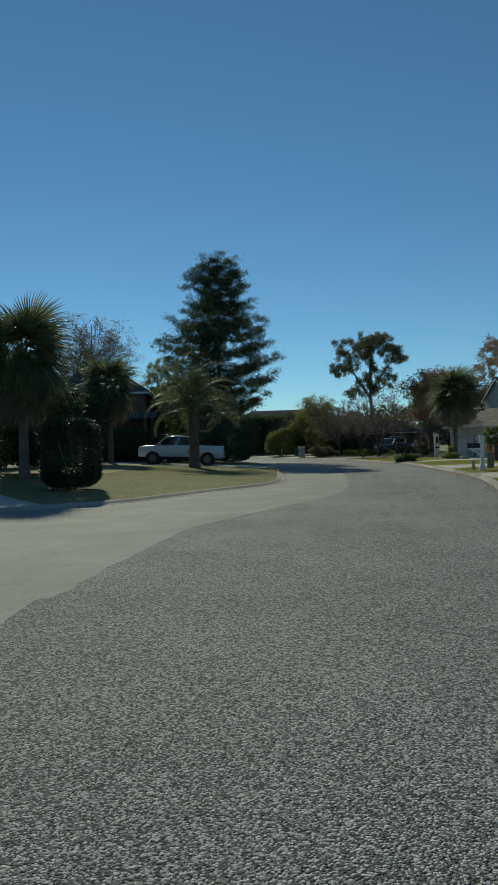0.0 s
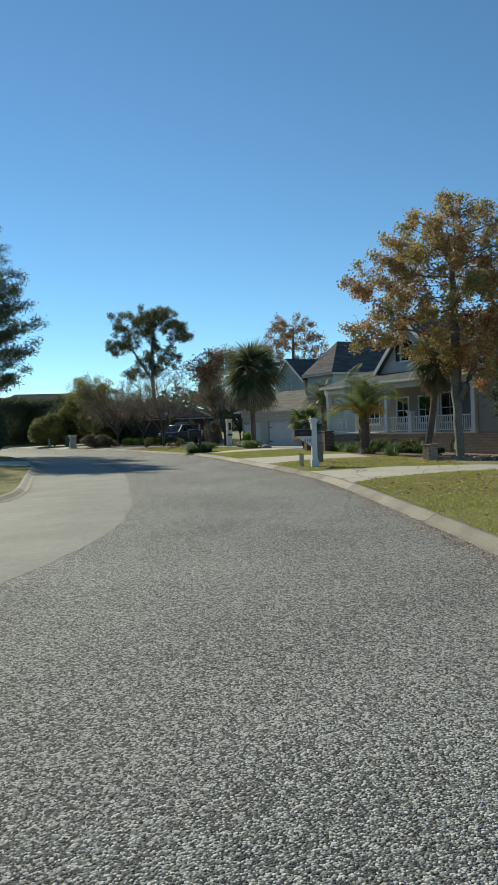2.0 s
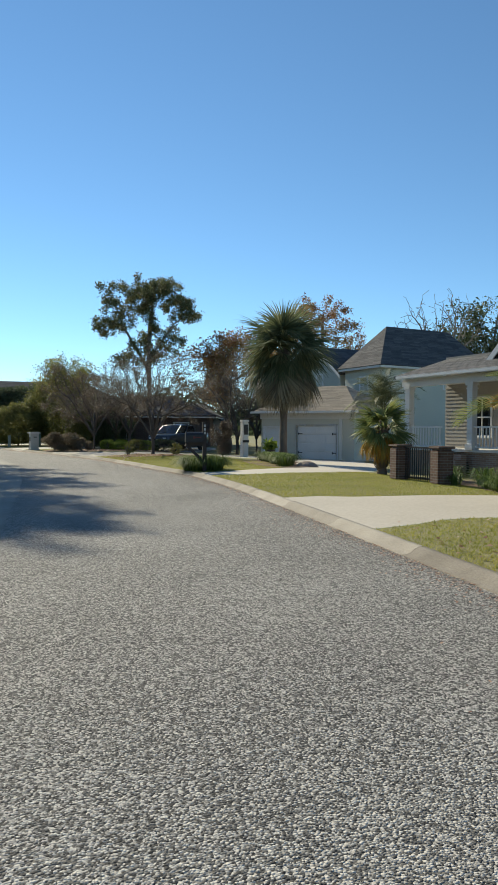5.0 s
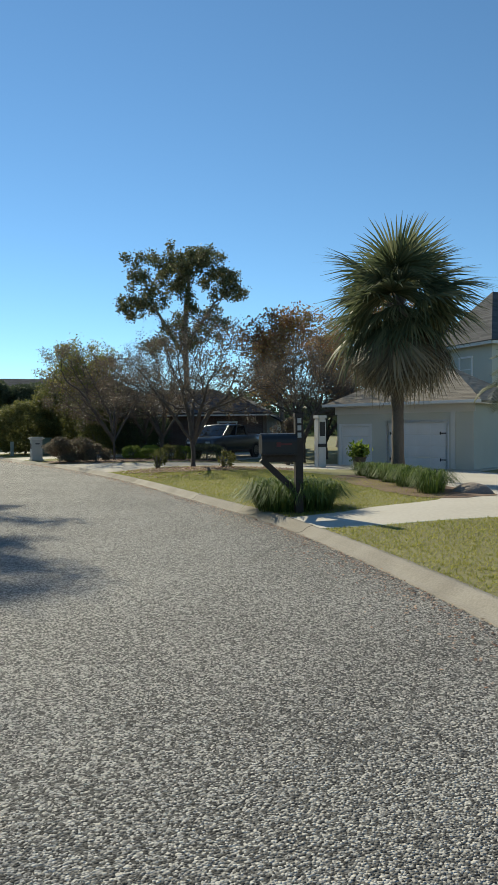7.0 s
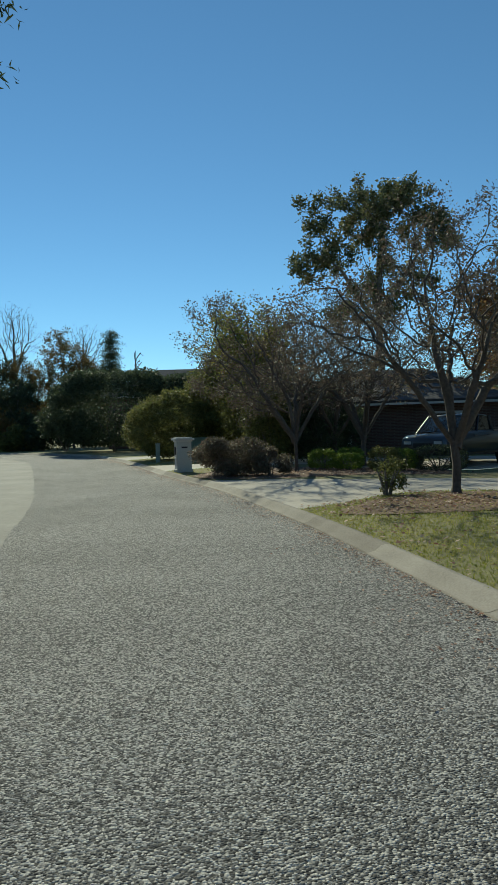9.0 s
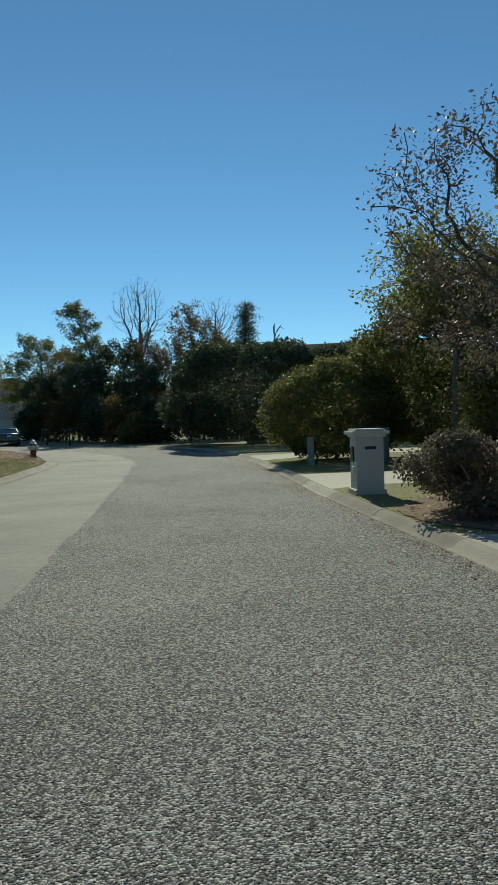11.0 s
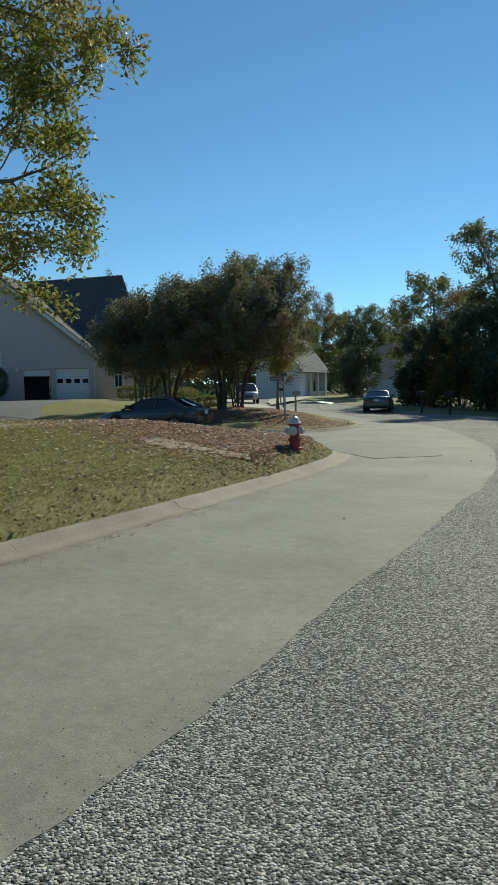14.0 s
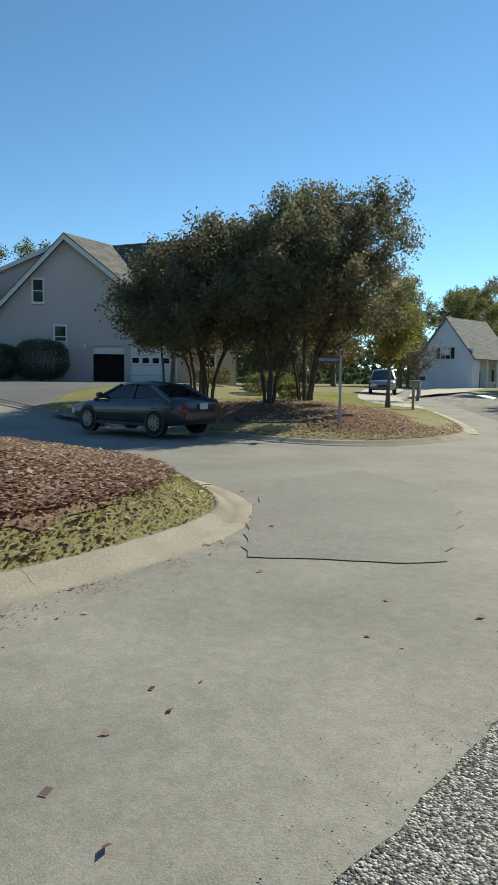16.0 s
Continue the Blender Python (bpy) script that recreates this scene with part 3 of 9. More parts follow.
DRIVES = {
    "cracked": [(9.2, 26.3), (10.2, 27.3), (12.7, 27.4), (17, 26.4), (26, 24), (26, 27), (19, 28.4), (14.6, 29.6), (12.4, 30.8), (10.9, 31.1), (9.95, 31.6)],
    "porch": [(10.45, 34.6), (11.0, 36.6), (12.2, 37.5), (14.2, 37.2), (19, 36.6), (19, 39.8), (15.0, 41.1), (12.5, 41.6), (11.45, 42.4), (11.15, 42.4)],
    "garage": [(11.35, 48.3), (11.8, 49.7), (13.2, 50.0), (17, 50.4), (21, 56), (26.2, 68.2), (22.8, 72.6), (18, 60), (15.5, 53.5), (13.1, 52.1), (11.9, 51.5), (11.22, 51.6)],
    "myrtle": [(9.15, 65.5), (10.1, 67.2), (12.4, 68.7), (18.7, 67.6), (27, 70), (26, 78), (18.5, 74.5), (12.3, 72.6), (8.9, 73.9), (7.25, 73.9)],
    "shade": [(5.35, 80.0), (6.0, 81.0), (9, 81.4), (14, 83), (14, 87), (8, 85.2), (6.2, 84.4), (4.1, 84.4)],
    "side": [(14.3, 80.4), (16.4, 78.6), (20.4, 83.0), (18.6, 85.4)],
    "far": [(2.15, 91.0), (3.6, 93.6), (9, 96), (8, 99), (2.2, 95.9), (0.95, 95.0)],
    "west": [(-6.4, 19.6), (-7.3, 21.4), (-9.6, 24.2), (-14.5, 29.0), (-18, 27), (-13, 20.6), (-10.6, 18.4), (-9.0, 17.9)],
    "truck": [(1.6, 46.9), (-1, 46.8), (-8, 47.0), (-16, 47.6), (-16, 51.6), (-8, 51.0), (-1, 50.8), (1.4, 51.2)],
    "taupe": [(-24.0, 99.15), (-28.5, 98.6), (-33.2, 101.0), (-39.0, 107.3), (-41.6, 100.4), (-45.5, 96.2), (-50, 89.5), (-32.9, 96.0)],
    "lane": [(-28.0, 116.9), (-32.5, 119.9), (-40, 125.5), (-48.5, 133.5), (-50.0, 131.2), (-41.5, 123.3), (-34.5, 117.8), (-30.5, 115.9), (-26.2, 115.7)],
    "white": [(-34.5, 121.5), (-43.5, 130.5), (-55.5, 147.5), (-53.0, 149.0), (-40.8, 131.0), (-36.6, 123.2)],
}


def inside(px, py, poly):
    """Which points lie in the polygon."""
    poly = np.asarray(poly)
    res = np.zeros(len(px), bool)
    x1, y1 = poly[-1]
    for x2, y2 in poly:
        c = ((y2 > py) != (y1 > py)) & (px < (x1 - x2) * (py - y2) / (y1 - y2 + 1e-12) + x2)
        res ^= c
        x1, y1 = x2, y2
    return res


def away(px, py, line):
    """Distance of points to a line of segments."""
    best = np.full(len(px), 1e9)
    p = np.stack([px, py], 1)
    for a, b in zip(line[:-1], line[1:]):
        d = b - a
        t = np.clip(((p - a) @ d) / (d @ d + 1e-12), 0, 1)
        best = np.minimum(best, np.linalg.norm(p - a - t[:, None] * d, axis=1))
    return best


def ease(t):
    t = np.clip(t, 0, 1)
    return t * t * (3 - 2 * t)


def base_height(x, y):
    """The land without kerbs: it climbs to the west past the junction."""
    near = 1.25 * ease((-22 - x) / 17) * ease((118 - y) / 10)
    far = 0.03 * np.clip(-20 - x, 0, 30) * (1 - ease((118 - y) / 10))
    return (near + far) * ease((y - 78) / 12)


_r, _l, _i = right_back[::3], left_back, island_back


def height(x, y):
    """The lawns: kerb top, then a gentle slope away from the road."""
    x, y = np.atleast_1d(np.asarray(x, float)), np.atleast_1d(np.asarray(y, float))
    dr, dl, di = away(x, y, _r), away(x, y, _l), away(x, y, _i)
    right = 0.02 * np.minimum(dr, 3) - 0.045 * np.clip(dr - 5, 0, 12) * ease((86 - y) / 10)
    w = ease((y - 60) / 20)
    left = (1 - w) * 0.05 * np.minimum(dl, 12) + w * (0.6 * np.minimum(dl, 0.55) + 0.14 * np.clip(dl - 0.55, 0, 4))
    isle = 0.03 * np.minimum(di, 4) + 0.66 * np.exp(-((x + 23.0) ** 2 + (y - 105.3) ** 2) / 26) * ease(di / 3)
    nearest = np.argmin([dr, dl, di], axis=0)
    return base_height(x, y) + 0.1 + np.choose(nearest, [right, left, isle])


def ground_z(x, y):
    return float(height(x, y)[0])


def sheet(name, points, edges, keep, zf, material, uvless=True):
    """A flat triangulation of points and edges, cut by keep(), lifted by zf()."""
    v, e, f, *_ = delaunay_2d_cdt([Vector(p) for p in points], edges, [], 0, 1e-4)
    v = np.array([tuple(p) for p in v])
    f = np.array([t for t in f if len(t) == 3])
    c = v[f].mean(1)
    f = f[keep(c[:, 0], c[:, 1])]
    used = np.unique(f)
    back = np.zeros(len(v), int)
    back[used] = np.arange(len(used))
    v, f = v[used], back[f]
    a = v[f]
    turn = (a[:, 1, 0] - a[:, 0, 0]) * (a[:, 2, 1] - a[:, 0, 1]) - (a[:, 1, 1] - a[:, 0, 1]) * (a[:, 2, 0] - a[:, 0, 0])
    f[turn < 0] = f[turn < 0][:, ::-1]
    me = raw(name, np.column_stack([v, zf(v[:, 0], v[:, 1])]), f, material, smooth=True)
    return new(name, me)


def loop_edges(n, start):
    return [(start + i, start + (i + 1) % n) for i in range(n)]


def grid(x0, y0, x1, y1, step, rng):
    gx, gy = np.meshgrid(np.arange(x0, x1, step), np.arange(y0, y1, step))
    p = np.column_stack([gx.ravel(), gy.ravel()])
    return p + rng.uniform(-0.2, 0.2, p.shape) * step


def to_kerb(loop):
    """Lays the street end of a driveway over the back of the kerb."""
    out = loop.copy()
    for back, front in ((right_back, right_front), (left_back, left_front), (island_back, island_front)):
        d = np.linalg.norm(loop[:, None] - back[None], axis=2)
        k = d.argmin(1)
        near = d.min(1) < 0.75
        out[near] = (back[k] + 0.05 * (front[k] - back[k]))[near]
    keep = np.r_[True, np.linalg.norm(np.diff(out, axis=0), axis=1) > 0.02]
    return out[keep]


def edge_loop(points, step):
    """A closed loop of straight sides, cut into even steps."""
    p = np.array(points, float)
    out = []
    for a, b in zip(p, np.roll(p, -1, axis=0)):
        n = max(1, int(np.linalg.norm(b - a) / step))
        out += [a + (b - a) * k / n for k in range(n)]
    return np.array(out)


def build_ground():
    rng = np.random.default_rng(5)
    pts, edges = [tuple(p) for p in ROAD_BACK], []
    edges += loop_edges(len(pts), 0)
    drives = {k: to_kerb(smooth_loop(v)) for k, v in DRIVES.items()}
    DRIVES.update(drives)
    for loop in drives.values():
        edges += loop_edges(len(loop), len(pts))
        pts += [tuple(p) for p in loop]
    coarse, fine = grid(-60, -30, 50, 150, 2.0, rng), grid(-18, 80, -3, 97, 0.35, rng)
    near = np.vstack([coarse, fine])
    d = np.minimum(away(near[:, 0], near[:, 1], _r), np.minimum(away(near[:, 0], near[:, 1], _l), away(near[:, 0], near[:, 1], _i)))
    near = near[d > np.r_[np.full(len(coarse), 1.0), np.full(len(fine), 0.2)]]
    far = grid(-900, -700, 900, 1000, 60, rng)
    far = far[(np.abs(far[:, 0]) > 80) | (far[:, 1] < -60) | (far[:, 1] > 180)]
    pts += [tuple(p) for p in near] + [tuple(p) for p in far] + [(-2500, -2500), (2500, -2500), (2500, 2500), (-2500, 2500)]

    def keep(cx, cy):
        k = ~inside(cx, cy, ROAD_BACK)
        for loop in drives.values():
            k &= ~inside(cx, cy, loop)
        return k
    g = sheet("ground", pts, edges, keep, height, "soil")
    tagged(g, "short green and straw-coloured lawn ground around the houses", "ground", kind="structure")
    for key, loop in drives.items():
        inner = grid(loop[:, 0].min(), loop[:, 1].min(), loop[:, 0].max(), loop[:, 1].max(), 1.0, rng)
        inner = inner[inside(inner[:, 0], inner[:, 1], loop)]
        # the taupe house's drive carries its shade in the surface colour
        s = sheet("driveway_" + key, [tuple(p) for p in loop] + [tuple(p) for p in inner], loop_edges(len(loop), 0),
                  lambda cx, cy, loop=loop: inside(cx, cy, loop), lambda x, y: height(x, y) + 0.008, "drive_old" if key == "cracked" else "drive_shaded" if key == "taupe" else "drive")
        tagged(s, "old cracked grey concrete driveway by the kerb" if key == "cracked" else "concrete driveway before the garage doors, toned blue-grey for its shade" if key == "taupe" else "pale grey poured concrete driveway", "driveway", kind="structure")
    # road: chip seal over the whole width, a smooth worn lane on the west side
    inner = grid(-60, -58, 12, 148, 2.0, rng)
    inner = inner[inside(inner[:, 0], inner[:, 1], ROAD_FRONT)]
    road = sheet("road", [tuple(p) for p in ROAD_FRONT] + [tuple(p) for p in inner], loop_edges(len(ROAD_FRONT), 0),
                 lambda cx, cy: inside(cx, cy, ROAD_FRONT), base_height, "asphalt")
    tagged(road, "coarse grey chip-seal asphalt road", "road", kind="structure")
    seam = smooth_line([(-2.6, -58), (-2.5, 0), (-2.1, 8.1), (-1.75, 10.8), (-1.2, 13.9), (-0.3, 15.9), (1.0, 18.5), (2.55, 21.7), (3.55, 25.5), (4.1, 29.5), (4.7, 34), (5.1, 40), (5.3, 48), (5.2, 55),
                        (4.9, 61), (3.95, 66), (2.6, 71.6), (0.9, 77.8), (-0.45, 82.4), (-2.3, 88.5), (-4.1, 94.0), (-6.4, 98.8), (-9.6, 103.5), (-13.6, 108.5), (-19, 112.8), (-29, 120), (-62, 144.5)])
    run = np.r_[0, np.cumsum(np.linalg.norm(np.diff(seam, axis=0), axis=1))]
    at = np.arange(0, run[-1], 0.12)
    seam = np.column_stack([np.interp(at, run, seam[:, 0]), np.interp(at, run, seam[:, 1])])
    rough = rng.normal(0, 0.012, len(seam)) + 1.6 * np.convolve(rng.normal(0, 0.06, len(seam)), np.ones(13) / 13, 'same')
    seam = seam + np.column_stack([rough, np.zeros(len(seam))])
    lane = np.vstack([seam, island_front[::-1], left_front[::-1]])
    inner = inner[inside(inner[:, 0], inner[:, 1], lane)]
    s = sheet("road_lane", [tuple(p) for p in lane] + [tuple(p) for p in inner], loop_edges(len(lane), 0),
              lambda cx, cy: inside(cx, cy, lane), lambda x, y: base_height(x, y) + 0.002, "smooth")
    tagged(s, "smooth pale worn asphalt lane beside the chip seal", "road", kind="structure")
    patch = edge_loop([(-7.58, 95.08), (-7.33, 95.43), (-7.06, 95.79), (-6.79, 96.14), (-6.6, 96.55), (-6.99, 97.03), (-7.44, 97.6), (-8.35, 98.6), (-10.06, 99.69), (-11.96, 99.9), (-11.69, 98.28), (-10.97, 97.31), (-9.52, 96.25)], 0.18)
    patch = patch + rng.normal(0, 0.03, patch.shape)
    s = sheet("road_patch", [tuple(p) for p in patch], loop_edges(len(patch), 0), lambda cx, cy: inside(cx, cy, patch), lambda x, y: base_height(x, y) + 0.011, "patch")
    tagged(s, "rough rectangular repair patch in the road", "road patch", kind="structure")
    # bare sand and leaf-covered soil on the corner lawn and beds
    for name, loop, mat, lift, label in (
            ("sand_patch", SAND, "sand", 0.006, "pale bare sandy patch in the corner lawn"),
            ("leaf_bed", [(-7.55, 91.0), (-7.85, 92.3), (-8.4, 93.65), (-9.25, 94.7), (-10.4, 95.35), (-12.0, 95.55), (-14.5, 94.8), (-18.0, 93.4), (-17.0, 91.4), (-14.0, 90.9), (-11.0, 90.75), (-9.2, 90.7)], "mulch", 0.004, "red-brown matted leaf litter on the corner lawn"),
            ("tree_bed", [(-16.6, 102.4), (-16.2, 104.2), (-16.6, 106.2), (-18.4, 107.6), (-22, 109), (-25, 107.5), (-25.2, 104.5), (-22.5, 101.4), (-19.6, 101.6)], "mulch", 0.004, "dark mulch bed under the myrtle trees"),
            ("border_bed", [(14.9, 53.2), (14.8, 56.0), (15.4, 60.2), (17.6, 62.5), (19.0, 61.5), (17.4, 57.5), (16.8, 53.6)], "mulch", 0.004, "dark mulch bed along the driveway"),
            ("porch_bed", [(16.0, 36.4), (15.8, 39.5), (17.0, 43.5), (18.5, 46.4), (21.2, 47.0), (21.8, 43.0), (22.4, 39.0), (22.9, 36.2)], "mulch", 0.004, "mulched planting bed in front of the porch"),
            ("shrub_bed", [(6.9, 75.2), (6.6, 77.2), (8.5, 79.4), (14.8, 79.4), (15.0, 75.9), (10.4, 74.2), (8.3, 74.2)], "mulch", 0.004, "dark mulch bed under the shrubs"),
            ("thin_lawn", [(9.9, 65.2), (10.2, 66.7), (12.4, 68.3), (16.5, 67.4), (15.8, 65.4), (12.4, 65.0)], "mulch", 0.003, "thin leaf-strewn soil round a small tree")):
        lp = smooth_loop(loop, 0.12 if name == "sand_patch" else 0.25)
        lp = lp + rng.normal(0, 0.11 if name == "sand_patch" else 0.045, lp.shape)
        lp = lp[~inside(lp[:, 0], lp[:, 1], ROAD_BACK)]
        inn = grid(lp[:, 0].min(), lp[:, 1].min(), lp[:, 0].max(), lp[:, 1].max(), 0.25 if name in ("sand_patch", "leaf_bed") else 0.5, rng)
        inn = inn[inside(inn[:, 0], inn[:, 1], lp)]
        s = sheet(name, [tuple(p) for p in lp] + [tuple(p) for p in inn], loop_edges(len(lp), 0), lambda cx, cy, lp=lp: inside(cx, cy, lp),
                  lambda x, y, lift=lift: height(x, y) + 0.012 + lift, mat)
        tagged(s, label, "soil bed", kind="structure")
    return seam


def smooth_loop(points, step=0.6):
    p = list(points)
    line = smooth_line([p[-1]] + p + [p[0], p[1]], step)
    # the stretch from the first point round to it again
    a = np.argmin(np.linalg.norm(line - np.array(p[0]), axis=1)[:len(line) // 2])
    b = len(line) // 2 + np.argmin(np.linalg.norm(line[len(line) // 2:] - np.array(p[0]), axis=1))
    return line[a:b]


SEAM = build_ground()


def build_kerb(name, line, side, y_range, label, wide=KERB):
    """Rolled kerb and gutter in cast lengths of three metres with open joints."""
    g = np.gradient(line, axis=0)
    g /= np.linalg.norm(g, axis=1)[:, None]
    out = side * np.stack([-g[:, 1], g[:, 0]], 1)
    s = np.r_[0, np.cumsum(np.linalg.norm(np.diff(line, axis=0), axis=1))]
    top = thing(name, Matrix(), label, "kerb", kind="structure")
    total, k = s[-1], 0
    rng = np.random.default_rng(9)
    while k * 3.0 < total - 1:
        a, b = k * 3.0 + 0.0025, min(k * 3.0 + 3.0 - 0.0025, total)
        k += 1
        st = np.linspace(a, b, 6)
        x, y = np.interp(st, s, line[:, 0]), np.interp(st, s, line[:, 1])
        if not (y_range[0] < y[0] < y_range[1]):
            continue
        ox, oy = np.interp(st, s, out[:, 0]), np.interp(st, s, out[:, 1])
        lift = rng.uniform(-0.006, 0.006)
        z0 = base_height(x, y) + lift
        w = np.interp(st, s, wide) if np.ndim(wide) else np.full(6, wide)
        profile = [((-0.004, -0.12), (-0.004, 0.012), (v - 0.26, 0.008), (v - 0.18, 0.03), (v - 0.11, 0.085), (v - 0.05, 0.104), (v + 0.015, 0.11), (v + 0.015, -0.12)) for v in w]
        verts = [(x[i] + ox[i] * u, y[i] + oy[i] * u, z0[i] + h) for i in range(6) for u, h in profile[i]]
        n = len(profile[0])
        faces = [(i * n + j, i * n + (j + 1) % n, (i + 1) * n + (j + 1) % n, (i + 1) * n + j) for i in range(5) for j in range(n)]
        if side < 0:
            faces = [f[::-1] for f in faces]
        me = raw("kerb_length", np.array(verts), np.array(faces[:]), "kerb")
        child("kerb_length", me, top)


build_kerb("kerb_east", right_front, -1, (-6, 130), "weathered tan concrete kerb beside the lawns", KERB_EAST)
build_kerb("kerb_west", left_front, 1, (-6, 97), "weathered tan concrete kerb and gutter round the corner lawn", left_wide)
build_kerb("kerb_island", island_front, 1 if np.allclose(island_back, offset(island_front, KERB)) else -1, (90, 130), "low worn concrete kerb edge of the tree island")
# ---- trees, palms and shrubs ----
def grow(seed, tall, trunk_r, crown, limbs=14, twigs=6, leaves=12000, leaf=0.12, clump=0.45, start=0.3, narrow=0.5, trunks=1, spread=0.0, bend=0.15, droop=0.0, sides=7, fork=1.0, tip_r=0.012):
    """A tapered trunk with limbs to the crown's lobes, and clumps of leaves at the twigs. crown: rows of x, y, z, rx, ry, rz.
    Gives arrays for the wood and for the leaves."""
    rng = np.random.default_rng(seed)
    crown = np.array(crown, float)
    weight = crown[:, 3] * crown[:, 4] * crown[:, 5]
    weight = weight / weight.sum()
    curves, tips = [], []
    stems = []
    for k in range(trunks):
        a = 2 * np.pi * (k + rng.random() * 0.5) / max(trunks, 1)
        foot = np.array([np.cos(a), np.sin(a), 0]) * (trunk_r * 1.1 if trunks > 1 else 0)
        top = np.array([np.cos(a) * spread, np.sin(a) * spread, tall * 0.93]) if trunks > 1 else np.array([crown[:, 0].mean() * 0.6, crown[:, 1].mean() * 0.6, tall * 0.93])
        t = np.linspace(0, 1, 9)[:, None]
        p = foot + (top - foot) * t + np.cumsum(rng.normal(0, bend * tall / 40, (9, 3)), 0) * [1, 1, 0.2] * (t > 0.05)
        r = trunk_r * (1 - 0.88 * t[:, 0]) ** 0.9
        r[0] *= 1.45
        curves.append((p, r))
        stems.append((p, r))
    for k in range(limbs):
        p, r = stems[k % len(stems)]
        c = crown[rng.choice(len(crown), p=weight)]
        d = rng.normal(size=3)
        d /= np.linalg.norm(d)
        tip = c[:3] + d * c[3:] * rng.uniform(0.55, 1.0) ** 0.6
        s = np.clip(start + (tip[2] / tall - start) * rng.uniform(0.35, 0.8), start, 0.92)
        base = np.array([np.interp(s, np.linspace(0, 1, 9), p[:, i]) for i in range(3)])
        br = np.interp(s, np.linspace(0, 1, 9), r) * rng.uniform(0.4, 0.62) * fork
        t = np.linspace(0, 1, 7)[:, None]
        reach = np.linalg.norm(tip - base)
        q = base + (tip - base) * t + np.array([0, 0, 1]) * reach * 0.12 * np.sin(np.pi * t) + np.cumsum(rng.normal(0, reach * 0.02, (7, 3)), 0)
        rr = np.maximum(br * (1 - 0.9 * t[:, 0]), tip_r)
        curves.append((q, rr))
        for j in range(twigs):
            u = rng.uniform(0.3, 1.0)
            b0 = np.array([np.interp(u, t[:, 0], q[:, i]) for i in range(3)])
            b1 = b0 + (np.clip(rng.normal(size=3), -1.1, 1.1) + [0, 0, 0.25 - droop]) * reach * rng.uniform(0.10, 0.24)
            m = (b0 + b1) / 2 + rng.normal(0, reach * 0.02, 3)
            br2 = max(np.interp(u, t[:, 0], rr) * 0.5, tip_r * 0.8)
            curves.append(([b0, m, b1], [br2, br2 * 0.7, tip_r * 0.5]))
            tips.append((m, 0.6))
            tips.append((b1, 1.0))
        tips.append((q[-1], 1.2))
    wood = tubes(curves, sides)
    if not leaves:
        return wood, None
    centres = np.array([p for p, _ in tips])
    w = np.array([v for _, v in tips]) * rng.uniform(0.3, 1.7, len(tips))
    pick = rng.choice(len(centres), leaves, p=w / w.sum())
    at = centres[pick] + np.clip(rng.normal(size=(leaves, 3)), -1.5, 1.5) * clump * rng.uniform(0.5, 1.2, len(centres))[pick][:, None] * np.array([1, 1, 0.7])
    at = at[at[:, 2] > 0.12]
    return wood, leaf_cards(rng, at, leaf, narrow=narrow, droop=droop)


